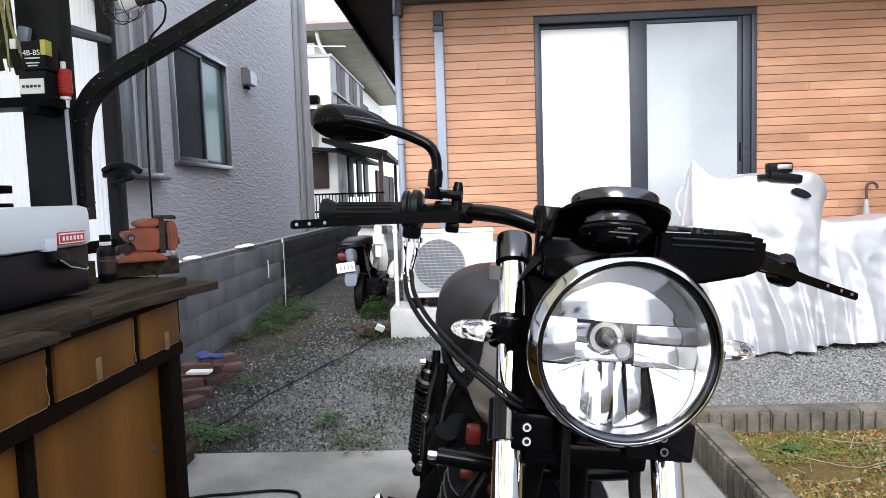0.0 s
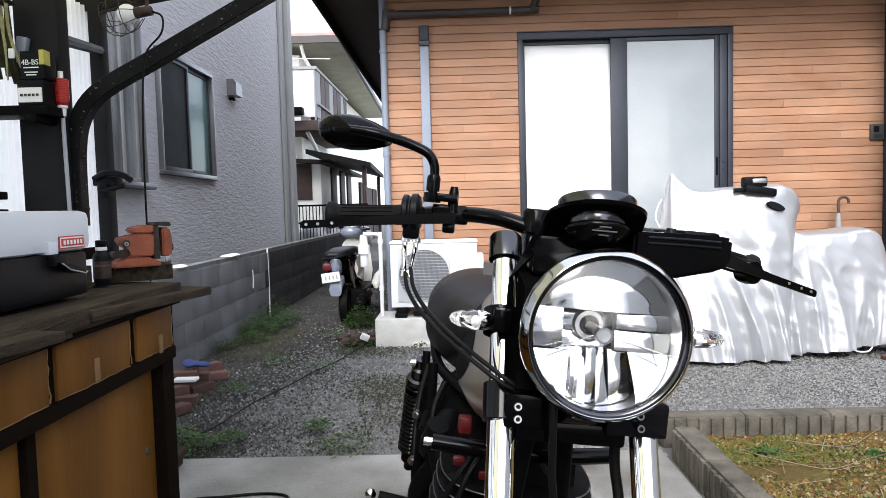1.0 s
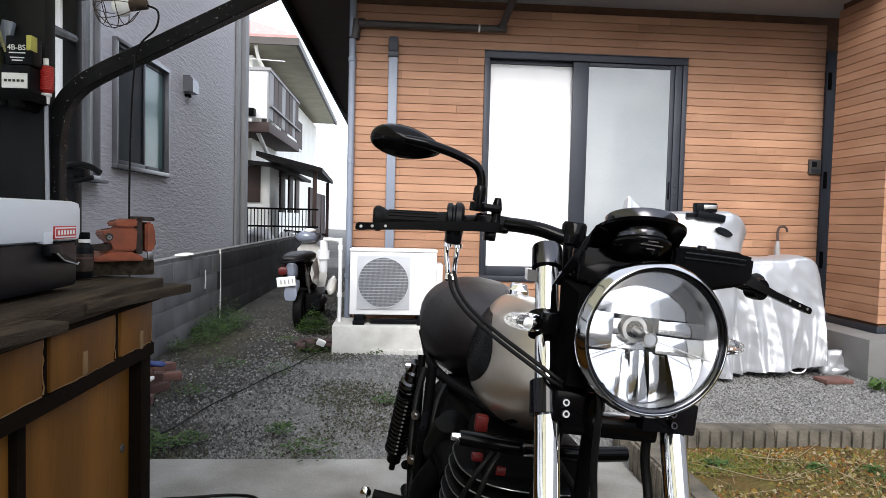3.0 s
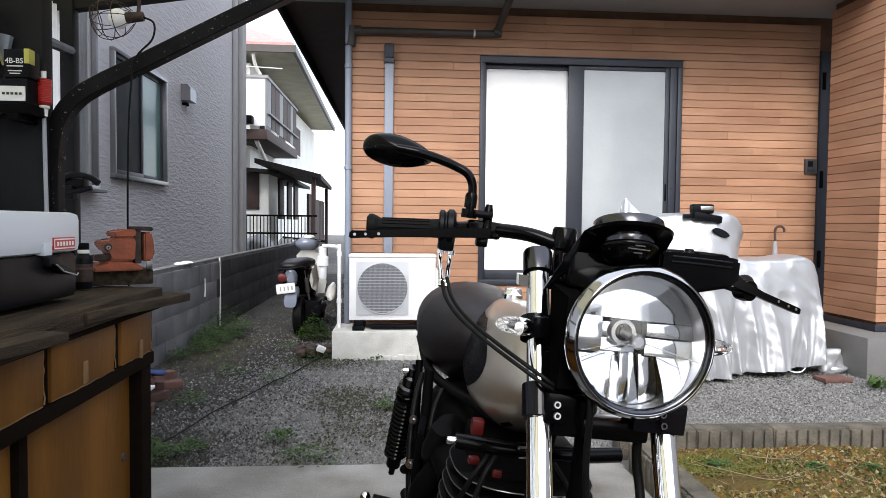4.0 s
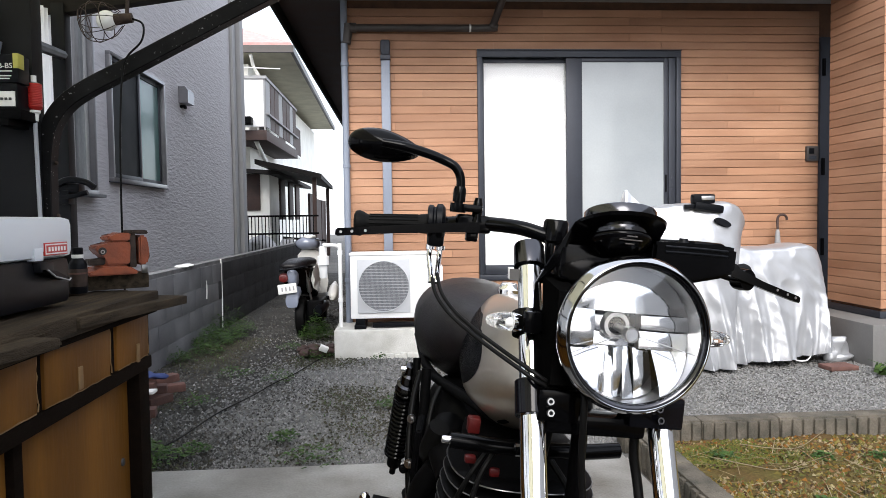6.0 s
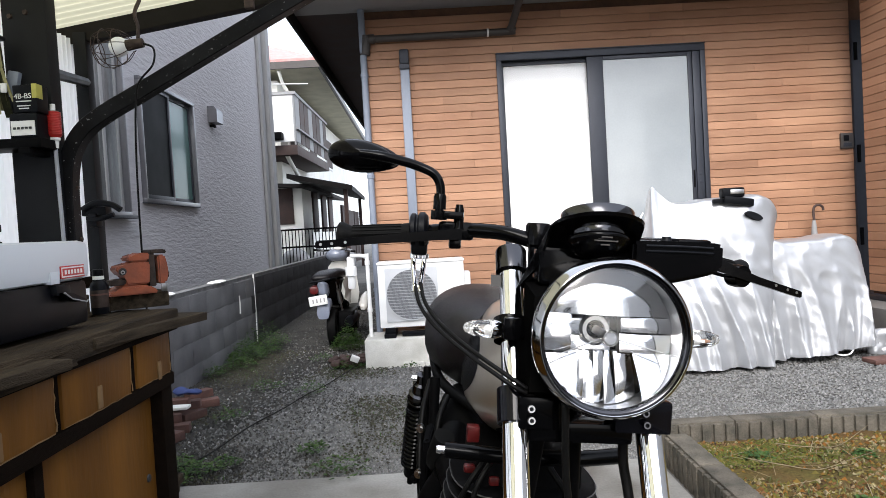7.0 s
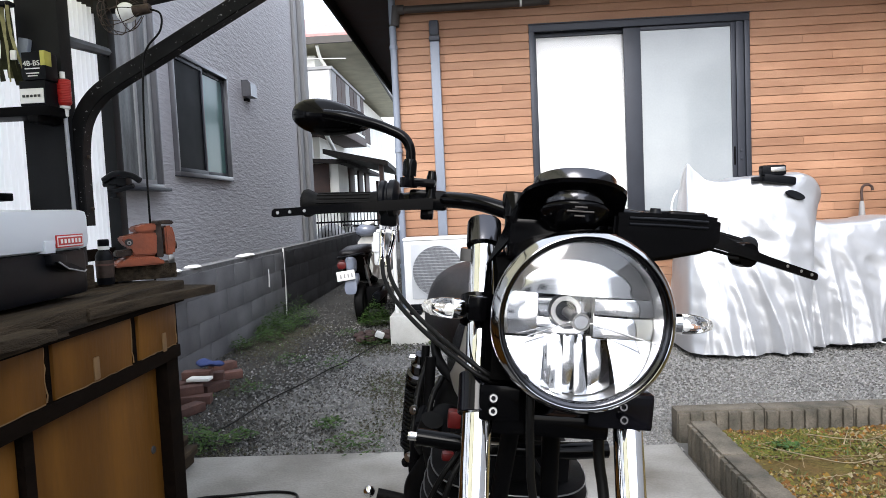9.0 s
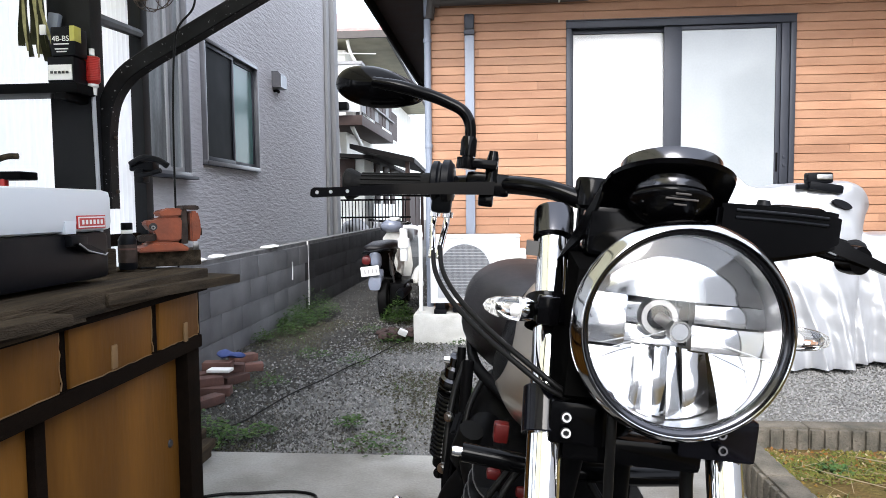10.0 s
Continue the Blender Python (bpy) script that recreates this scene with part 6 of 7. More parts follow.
for y0, y1 in ((0.30, 0.95), (0.98, 1.66), (1.70, 2.27)):
    bm = box(B(), (BF - 0.06, y0, 0.21), (BF - 0.04, y1, 0.694), 0.003)
    dr = part("door", bm, M_ply, bench)
    # Hole not cut: a black disc stands for the dark within.
    bm = lathe(B(), [(0.0, 0.004), (0.010, 0.004), (0.012, 0.0)], (BF - 0.04, y1 - 0.05, 0.455), (1, 0, 0), 14)
    part("finger_hole", bm, M_flatblack, dr)
for y0, y1 in ((0.955, 0.975), (1.663, 1.697), (2.27, 2.345)):
    bm = box(B(), (BF - 0.06, y0, FLOOR), (BF - 0.025 + (0.02 if y1 > 2.3 else 0), y1, 0.699), 0.004)
    part("post", bm, M_beamwood, bench)
for y in (-0.2, 2.28):
    bm = box(B(), (-1.42, y, FLOOR), (-1.36, y + 0.06, 0.25), 0.004)
    part("leg", bm, M_beamwood, bench)
rb = random.Random(8)
x = -1.46
while x < -0.75:
    w = rb.uniform(0.10, 0.15)
    bm = box(B(), (x, -0.4, 0.883), (min(x + w - 0.004, -0.73), BE + rb.uniform(-0.01, 0.05), 0.935 + rb.uniform(-0.006, 0.006)), 0.006)
    part("top_board", bm, M_oldwood, bench)
    x += w
bm = box(B(), (-1.42, -0.4, 0.866), (-0.742, BE + 0.01, 0.882), 0.004)
part("under_board", bm, M_beamwood, bench)
for y0, y1, x0, z0, zt in ((0.95, 1.62, -0.80, 0.905, 0.022), (1.82, 2.47, -0.82, 0.888, 0.026)):
    m = pose(0, 0, 0) @ Matrix.Translation((x0 + 0.06, (y0 + y1) / 2, z0)) @ Euler((radians(-2.0), radians(2), radians(-3))).to_matrix().to_4x4()
    bm = box(B(), (-0.05, -(y1 - y0) / 2, 0), (0.055, (y1 - y0) / 2, zt), 0.004, m)
    part("edge_plank", bm, M_oldwood, bench)
for y0, y1, x0, z0, zt in ((-0.2, 1.75, -0.772, 0.868, 0.014), (1.20, 1.95, -0.785, 0.914, 0.012), (0.1, 1.15, -0.79, 0.922, 0.018)):
    m = Matrix.Translation((x0 + 0.03, (y0 + y1) / 2, z0)) @ Euler((radians(0.6), radians(3), radians(1.2))).to_matrix().to_4x4()
    bm = box(B(), (-0.04, -(y1 - y0) / 2, 0), (0.03, (y1 - y0) / 2, zt))
    bmesh.ops.subdivide_edges(bm, edges=[e for e in bm.edges if abs(e.verts[0].co.y - e.verts[1].co.y) > 0.1], cuts=24)
    for v in bm.verts:
        v.co.x += 0.012 * noise.noise((v.co.y * 9, v.co.z * 30, y0))
        v.co.z += 0.004 * noise.noise((v.co.y * 7, v.co.x * 20, y1))
        v.co = m @ v.co
    part("edge_plank", bm, M_oldwood, bench)

# things on the bench
tb = thing("tool_box", "black plastic tool box with frosted translucent lid", "tool box", at=NEAR)
m = pose(0, 0, 0, 0, 0, 0)
bm = box(B(), (-1.18, 1.36, 0.94), (-0.832, 2.014, 1.052), 0.016)
part("base", bm, M_blackplastic, tb)
bm = box(B(), (-1.19, 1.35, 1.052), (-0.825, 2.022, 1.150), 0.020)
lid = part("lid", bm, M_boxlid, tb, "frosted translucent plastic lid")
bm = box(B(), (-0.8262, 1.878, 1.060), (-0.8225, 1.985, 1.090), 0.001)
lb = part("label_plate", bm, M_red, lid, "red label with a white border")
bm = box(B(), (-0.8232, 1.881, 1.063), (-0.8218, 1.982, 1.087))
part("label_field", bm, M_paper, lb)
bm = box(B(), (-0.8225, 1.884, 1.066), (-0.8212, 1.979, 1.084))
part("label_ground", bm, M_red, lb)
for k in range(6):
    bm = box(B(), (-0.8216, 1.892 + k * 0.0142, 1.070), (-0.8206, 1.900 + k * 0.0142, 1.080))
    part("label_bar", bm, M_paper, lb)
bm = box(B(), (-0.840, 1.835, 1.050), (-0.8225, 1.872, 1.078), 0.0015)
part("latch_tab", bm, M_boxlid, tb, "frosted latch tab")
bm = box(B(), (-0.842, 1.845, 1.022), (-0.816, 1.905, 1.047), 0.006)
part("latch", bm, M_blackplastic, tb)
bm = B()
prism(bm, [(-0.835, 1.850, 1.030), (-0.835, 1.885, 1.012), (-0.835, 1.950, 0.999), (-0.835, 1.960, 1.003), (-0.835, 1.900, 1.024)], (0.030, 0, 0))
bmesh.ops.bevel(bm, geom=bm.edges[:], offset=0.003, segments=2, affect="EDGES")
hd = part("latch_handle", bm, M_blackplastic, tb)
# Thin pale line along the handle edge.
bm = pipe(B(), [(-0.803, 1.852, 1.029), (-0.8035, 1.885, 1.0115), (-0.804, 1.950, 0.998), (-0.806, 1.961, 1.002)], 0.0018, 8, smooth=False)
part("pale_edge", bm, M_soffit, hd, "pale handle edge")

vb = tagged(part("wood_block", box(B(), (-0.012, 0, -0.046), (0.188, 0.15, 0), 0.005), M_oldwood), "dark weathered wood block under the vise", "block")
vb.matrix_world = NEAR @ pose(-0.940, 2.304, 0.981, 0, 0, 33)
vs = thing("bench_vise", "chipped red-brown bench vise on a wood block", "vise", at=NEAR @ pose(-0.8365, 2.352, 0, 0, 0, 37) @ pose(0.8515, -2.388, 0))


def casting(name, outline, y0, y1, material, parent, edge=0.004, label=""):
    b = B()
    prism(b, [(x, y0, z) for x, z in outline], (0, y1 - y0, 0))
    bmesh.ops.bevel(b, geom=b.edges[:], offset=edge, segments=2, affect="EDGES")
    return part(name, b, material, parent, label)


casting("base", [(-0.950, 0.980), (-0.812, 0.980), (-0.812, 0.990), (-0.835, 0.998), (-0.838, 1.006), (-0.915, 1.006), (-0.920, 0.998), (-0.950, 0.990)], 2.375, 2.50, M_vise, vs)
bm = lathe(B(), [(0.046, 0.0), (0.046, 0.010), (0.040, 0.014), (0.0, 0.014)], (-0.875, 2.44, 1.004), (0, 0, 1), 28)
part("swivel", bm, M_vise, vs)
bd = casting("fixed_body", [(-0.898, 1.010), (-0.832, 1.010), (-0.828, 1.072), (-0.836, 1.080), (-0.884, 1.080), (-0.890, 1.072), (-0.926, 1.068), (-0.928, 1.061), (-0.912, 1.038), (-0.898, 1.036)], 2.388, 2.475, M_vise, vs)
casting("anvil", [(-0.892, 1.084), (-0.880, 1.080), (-0.832, 1.080), (-0.828, 1.104), (-0.862, 1.106), (-0.868, 1.098), (-0.892, 1.097)], 2.384, 2.480, M_vise, vs)
# Recess drawn as a black disc in place of its shade.
bm = lathe(B(), [(0.0, 0.001), (0.011, 0.001), (0.0115, 0.0)], (-0.908, 2.3875, 1.052), (0, -1, 0), 20)
hole = part("screw_recess", bm, M_flatblack, bd)
bm = lathe(B(), [(0.0028, 0.003), (0.0058, 0.003), (0.006, 0.0)], (-0.908, 2.387, 1.050), (0, -1, 0), 20)
part("screw_head", bm, M_bolt, hole)
casting("slide_bar", [(-0.944, 1.010), (-0.895, 1.010), (-0.895, 1.031), (-0.944, 1.027)], 2.400, 2.455, M_rust, vs, 0.003)
casting("fixed_jaw", [(-0.831, 1.000), (-0.812, 1.000), (-0.814, 1.104), (-0.831, 1.104)], 2.392, 2.47, M_rust, vs, 0.002)
sj = casting("sliding_jaw", [(-0.806, 1.006), (-0.782, 1.008), (-0.776, 1.030), (-0.776, 1.062), (-0.784, 1.096), (-0.806, 1.096)], 2.386, 2.475, M_vise, vs, 0.005)
casting("jaw_plate", [(-0.829, 1.104), (-0.780, 1.099), (-0.779, 1.108), (-0.786, 1.113), (-0.826, 1.113)], 2.382, 2.482, M_rust, vs, 0.003)
bm = cyl(B(), (-0.830, 2.43, 1.034), (-0.766, 2.43, 1.034), 0.012)
part("spindle", bm, M_rust, vs)
bm = lathe(B(), [(0.0, 0.006), (0.006, 0.006), (0.0075, 0.0)], (-0.778, 2.41, 1.056), (1, -0.5, 0), 14)
part("knob", bm, M_bolt, sj)
bm = box(B(), (-0.800, 2.384, 0.982), (-0.783, 2.392, 1.006), 0.002)
part("handle_end", bm, M_bolt, vs)
bt = thing("bottle", "small dark bottle with pale cap on the bench", "bottle", at=NEAR)
bm = lathe(B(), [(0.0, 0.0), (0.022, 0.0), (0.024, 0.006), (0.024, 0.082), (0.020, 0.092), (0.014, 0.098), (0.013, 0.104)], (-0.922, 2.250, 0.936), (0, 0, 1), 24)
part("body", bm, M_blackplastic, bt)
bm = lathe(B(), [(0.0245, 0.02), (0.0245, 0.070)], (-0.922, 2.250, 0.936), (0, 0, 1), 24)
part("paper_label", bm, M_rust, bt)
bm = lathe(B(), [(0.0248, 0.055), (0.0248, 0.060)], (-0.922, 2.250, 0.936), (0, 0, 1), 24)
part("label_stripe", bm, M_brickred, bt)
bm = lathe(B(), [(0.014, 0.100), (0.0155, 0.101), (0.0155, 0.110), (0.014, 0.111)], (-0.922, 2.250, 0.936), (0, 0, 1), 24)
part("neck_ring", bm, M_paper, bt, "white plastic ring")
bm = lathe(B(), [(0.0145, 0.110), (0.0150, 0.111), (0.0150, 0.128), (0.013, 0.130), (0.0, 0.130)], (-0.922, 2.250, 0.936), (0, 0, 1), 24)
part("cap", bm, M_blackplastic, bt)
bm = box(B(), (-0.995, 2.11, 0.935), (-0.925, 2.20, 0.998), 0.004)
near(solid("timber_offcut", bm, M_oldwood, "short weathered timber offcut on the bench", "offcut"))

# ---- carport frame ----
cp = thing("carport_frame", "black painted steel carport frame with curved brace", "carport", kind="structure", at=NEAR)
bm = B()
box(bm, (-1.278, 2.47, FLOOR - 0.03), (-1.138, 2.535, 2.06), 0.006)
part("post", bm, M_post, cp)
bm = B()
box(bm, (-1.512, 3.36, FLOOR - 0.03), (-1.455, 3.42, 2.10), 0.004)
part("rear_post", bm, M_post, cp)
path = spline([(-1.138, 2.53, 1.105), (-1.138, 2.53, 1.25), (-1.134, 2.53, 1.36), (-1.114, 2.53, 1.450), (-1.065, 2.53, 1.520), (-0.988, 2.53, 1.572), (-0.87, 2.53, 1.633), (-0.70, 2.53, 1.723), (-0.40, 2.53, 1.879), (0.0, 2.53, 2.081), (0.2, 2.53, 2.181)], 8)
rings = []
for i, p in enumerate(path):
    d = (path[min(i + 1, len(path) - 1)] - path[max(i - 1, 0)]).normalized()
    nrm = Vector((-d.z, 0, d.x))
    rings.append([p + nrm * a + Vector((0, b, 0)) for a, b in ((-0.025, -0.022), (-0.022, -0.025), (0.022, -0.025), (0.025, -0.022), (0.025, 0.022), (0.022, 0.025), (-0.022, 0.025), (-0.025, 0.022))])
part("brace", loft(B(), rings), M_dusty, cp)
for z in (1.16, 1.33):
    bm = lathe(B(), [(0.0, 0.006), (0.006, 0.006), (0.007, 0.0)], (-1.108, 2.53, z), (1, 0, 0), 10)
    part("bolt", bm, M_rust, cp)
for x, z in ((-1.25, 1.88), (-1.20, 1.89)):
    bm = lathe(B(), [(0.0, 0.006), (0.007, 0.006), (0.009, 0.0)], (x, 2.47, z), (0, -1, 0), 10)
    part("bolt", bm, M_rust, cp)
bm = pipe(B(), [(-1.6, 2.53, 2.03), (-0.34, 2.53, 2.22)], 0.028, 8, smooth=False)
part("front_beam", bm, M_blackpaint, cp)
bm = prism(B(), [(-1.62, 3.37, 2.035), (-0.30, 3.37, 2.236), (-0.30, 3.37, 2.316), (-1.62, 3.37, 2.115)], (0, 0.06, 0))
part("rear_beam", bm, M_fascia, cp)
bm = B()
pipe(bm, [(-1.20, 2.52, 1.722), (-1.475, 3.38, 1.878)], 0.021, 8, smooth=False)
part("side_rail", bm, M_post, cp)
bm = B()
pipe(bm, [(-0.62, -2.5, 2.09), (-0.62, 3.40, 2.22)], 0.018, 8, smooth=False)
part("rafter", bm, M_fascia, cp)
for yy in (-2.4, 0.0):
    part("beam", pipe(B(), [(-1.6, yy, 1.95 + 0.026 * (yy + 2.6)), (-0.34, yy, 2.14 + 0.026 * (yy + 2.6))], 0.028, 8, smooth=False), M_blackpaint, cp)
    part("post", box(B(), (-1.62, yy - 0.06, FLOOR - 0.03), (-1.50, yy + 0.06, 1.99 + 0.026 * (yy + 2.6)), 0.006), M_blackpaint, cp)
bm = box(B(), (-0.50, 2.45, 1.86), (-0.47, 2.47, 1.96), 0.003)
part("hanger", bm, M_rust, cp)


def corrugated(name, p0, p1, up, pitch, amp, material, label):
    """A ribbed sheet from p0 to p1, rising by up."""
    p0, p1, up = Vector(p0), Vector(p1), Vector(up)
    d = p1 - p0
    nrm = d.cross(up).normalized()
    n = int(d.length / pitch * 8)
    b = B()
    prev = None
    for i in range(n + 1):
        s = p0 + d * i / n + nrm * amp * math.sin(2 * math.pi * i / 8)
        cur = (b.verts.new(s), b.verts.new(s + up))
        if prev:
            b.faces.new((prev[0], cur[0], cur[1], prev[1]))
        prev = cur
    return near(solid(name, b, material, label, "sheet", "structure", sharp=80))


corrugated("side_sheet", (-1.525, 0.2, 0.35), (-1.525, 3.44, 0.35), (0, 0, 1.72), 0.036, 0.011, M_poly, "milky corrugated plastic side sheet of the carport")
corrugated("roof_sheet", (-1.75, -2.6, 1.975), (-1.75, 3.5, 2.13), (1.42, 0, 0.217), 0.065, 0.007, M_roofpoly, "yellowed corrugated plastic carport roof")
for z, y1 in ((0.95, 3.36), (1.40, 2.5)):
    bm = box(B(), (-1.512, 0.2, z), (-1.485, y1 - 0.01, z + 0.05), 0.004)
    near(solid("sheet_rail", bm, M_beamwood, "dark timber rail behind the plastic sheet", "rail", "structure"))

# things hung on the post
sh = thing("shelf", "dark steel shelf bracket on the carport post", "shelf", at=NEAR)
bm = box(B(), (-1.485, 2.37, 1.447), (-1.125, 2.47, 1.477), 0.004)
part("board", bm, M_blackpaint, sh)
bm = box(B(), (-1.19, 2.36, 1.427), (-1.155, 2.475, 1.447), 0.004)
part("bracket", bm, M_blackpaint, sh)
bt = thing("battery", "black boxed battery with printed carton on the shelf", "battery", at=NEAR)
bm = box(B(), (-1.2210, 2.38, 1.478), (-1.1380, 2.45, 1.555), 0.005)
part("case", bm, M_blackplastic, bt)
bm = box(B(), (-1.2160, 2.376, 1.486), (-1.1440, 2.381, 1.530))
part("spec_label", bm, M_paper, bt)
for k in range(5):
    bm = box(B(), (-1.2080 + 0.012 * k, 2.3735, 1.504), (-1.2010 + 0.012 * k, 2.377, 1.511))
    part("label_bar", bm, M_flatblack, bt)
bm = box(B(), (-1.2050, 2.378, 1.556), (-1.1320, 2.440, 1.640), 0.003)
car = part("carton", bm, M_blackplastic, bt)
bm = box(B(), (-1.1460, 2.3765, 1.598), (-1.1310, 2.41, 1.642), 0.001)
part("carton_band", bm, M_yellow, car)
for z, w in ((1.588, 0.046), (1.574, 0.04), (1.566, 0.03)):
    bm = box(B(), (-1.172 - w / 2, 2.3755, z), (-1.172 + w / 2, 2.3785, z + 0.003))
    part("carton_bar", bm, M_paper, car)
txt = bpy.data.curves.new("carton_text", "FONT")
txt.body, txt.size, txt.extrude, txt.align_x = "4B-BS", 0.022, 0.0006, "CENTER"
tob = new("carton_text_curve", txt)
dg = bpy.context.evaluated_depsgraph_get()
tme = bpy.data.meshes.new_from_object(tob.evaluated_get(dg))
bpy.data.objects.remove(tob)
tme.materials.clear()
tme.materials.append(M_paper)
to = new("carton_lettering", tme)
to.matrix_world = pose(-1.174, 2.3765, 1.598, 90, 0, 0)
to.parent = car
pm = thing("siphon_pump", "red and white hand siphon pump hanging on the post", "siphon pump", at=NEAR @ Matrix.Translation((-0.024, 0, 0)))
prof = [(0.0, 0.0), (0.014, 0.0), (0.021, 0.008)]
for k in range(14):
    prof += [(0.0228, 0.012 + k * 0.0052), (0.0217, 0.0146 + k * 0.0052)]
prof += [(0.018, 0.09), (0.008, 0.093), (0.008, 0.105), (0.0, 0.105)]
bm = lathe(B(), prof[:-4], (-1.107, 2.46, 1.485), (0, 0, 1), 28)
part("bellows", bm, M_red, pm, "ribbed red plastic bellows")
bm = lathe(B(), [(0.018, 0.085), (0.008, 0.088), (0.008, 0.108), (0.0, 0.109)], (-1.107, 2.46, 1.485), (0, 0, 1), 20)
part("top_cap", bm, M_bulb, pm)
bm = lathe(B(), [(0.0, -0.03), (0.010, -0.03), (0.012, -0.008), (0.0165, -0.004), (0.0165, 0.003), (0.0, 0.003)], (-1.107, 2.46, 1.483), (0, 0, 1), 20)
box(bm, (-1.137, 2.45, 1.468), (-1.122, 2.47, 1.476), 0.002)
part("valve", bm, M_bulb, pm)
bm = pipe(B(), [(-1.107, 2.46, 1.455), (-1.105, 2.46, 1.3), (-1.102, 2.46, 1.10), (-1.10, 2.46, 0.98)], 0.0062, 12)
part("suction_hose", bm, sheet_mat("cloudy_hose_plastic", (0.46, 0.48, 0.52), 0.3), pm, "pale translucent suction hose")
cl = thing("clamp", "black spring clamp gripping the rear post", "clamp", at=NEAR)
bm = B()
box(bm, (-1.500, 3.30, 1.27), (-1.390, 3.36, 1.31), 0.008)
box(bm, (-1.470, 3.29, 1.22), (-1.430, 3.35, 1.28), 0.008)
part("jaw", bm, M_blackplastic, cl)
bm = B()
pipe(bm, [(-1.490, 3.3, 1.30), (-1.430, 3.29, 1.325), (-1.360, 3.29, 1.315), (-1.320, 3.29, 1.29)], 0.014, 10)
pipe(bm, [(-1.470, 3.3, 1.25), (-1.410, 3.29, 1.255), (-1.350, 3.29, 1.27)], 0.011, 10)
part("handle", bm, M_blackplastic, cl)
M_olive = mat("dark_olive_webbing", (0.030, 0.031, 0.016), 0.9, var=0.25, scale=30, bump=0.3, bscale=200, spec=0.1)
M_khaki = mat("faded_khaki_webbing", (0.11, 0.105, 0.05), 0.9, var=0.25, scale=30, bump=0.3, bscale=200, spec=0.1)
M_straw = mat("pale_yellow_webbing", (0.34, 0.32, 0.16), 0.85, var=0.2, scale=30, spec=0.1)
for k, (xa, xb, zb, w, col) in enumerate(((-1.338, -1.345, 1.600, 0.006, M_olive), (-1.330, -1.328, 1.585, 0.004, M_straw), (-1.322, -1.318, 1.565, 0.007, M_olive), (-1.316, -1.298, 1.575, 0.005, M_khaki), (-1.306, -1.310, 1.600, 0.006, M_olive),
                                          (-1.300, -1.282, 1.560, 0.004, M_straw), (-1.292, -1.272, 1.585, 0.006, M_khaki), (-1.284, -1.262, 1.550, 0.007, M_olive), (-1.280, -1.250, 1.600, 0.003, M_straw))):
    rows = []
    for q in range(9):
        f = q / 8
        x, y, z = xa + (xb - xa) * f ** 1.6 + 0.004 * math.sin(5 * f + k), 2.425 - 0.006 * (k % 3) - 0.006 * math.sin(3 * f + k), 1.80 + (zb - 1.80) * f
        t = 0.7 * math.sin(2.5 * f + 1.7 * k)
        x, w2 = x + 0.020, 1.5 * w
        dx, dy = w2 * math.cos(t), w2 * math.sin(t)
        rows.append([(x - dx, y - dy, z), (x + dx, y + dy, z), (x + dx, y + dy + 0.0022, z), (x - dx, y - dy + 0.0022, z)])
    near(solid("hanging_strap", loft(B(), rows), col, "worn webbing strap hanging beside the post", "strap", group="hanging straps"))
bm = box(B(), (-1.330, 2.405, 1.792), (-1.250, 2.440, 1.806), 0.004)
near(solid("strap_hook", bm, M_post, "dark steel hook rail holding the straps", "hook"))
bm = box(B(), (-1.312, 2.402, 1.770), (-1.286, 2.412, 1.790), 0.003)
near(solid("yellow_tag", bm, mat("bright_yellow_plastic", (0.55, 0.50, 0.03), 0.5, var=0.08), "small yellow plastic tag on the straps", "tag"))
bm = box(B(), (-1.256, 2.402, 1.625), (-1.238, 2.410, 1.655), 0.003)
near(solid("white_tag", bm, M_paper, "small white tag on the straps", "tag"))
bm = box(B(), (-1.26, 2.44, 1.62), (-1.225, 2.46, 1.70), 0.004, pose(-1.24, 2.45, 1.66, 0, 12, 0) @ pose(1.24, -2.45, -1.66))
near(solid("screwdriver_pack", bm, M_pipegrey, "blue-grey blister pack hanging by the post", "packet"))
for k, (y, z, mt) in enumerate(((2.35, 1.19, mat("blue_plastic", (0.02, 0.09, 0.5), 0.4)), (2.37, 1.17, M_red))):
    bm = box(B(), (-1.44 + 0.045 * k, y, z - 0.05), (-1.425 + 0.06 * k, y + 0.02, z + 0.03), 0.004)
    near(solid("hand_tool", bm, mt, "plastic-handled hand tool on the rail", "tool", group="hand tools"))
bm = pipe(B(), [(-1.485, 2.36, 1.225), (-1.43, 2.36, 1.235), (-1.36, 2.37, 1.262), (-1.325, 2.38, 1.265)], 0.009, 8)
near(solid("wooden_handle", bm, M_oldwood, "pale wooden tool handle lying on the rail", "tool"))
bm = box(B(), (-1.485, 2.37, 1.195), (-1.315, 2.45, 1.22), 0.004)
box(bm, (-1.485, 2.37, 1.13), (-1.315, 2.45, 1.165), 0.004)
near(solid("post_rail", bm, M_blackpaint, "black steel rails fixed across the post", "rail", "structure"))

# caged lamp and its lead
lm = thing("work_lamp", "caged work lamp with white bulb hanging from the carport beam", "lamp", at=NEAR)
LC = Vector((-0.880, 2.40, 1.745))
bm = blob(B(), LC, (0.030, 0.030, 0.030), 24, 14)
part("bulb", bm, M_bulb, lm)
ax = Vector((-1, 0, -0.12)).normalized()
u, v, d = frame_axes(ax)
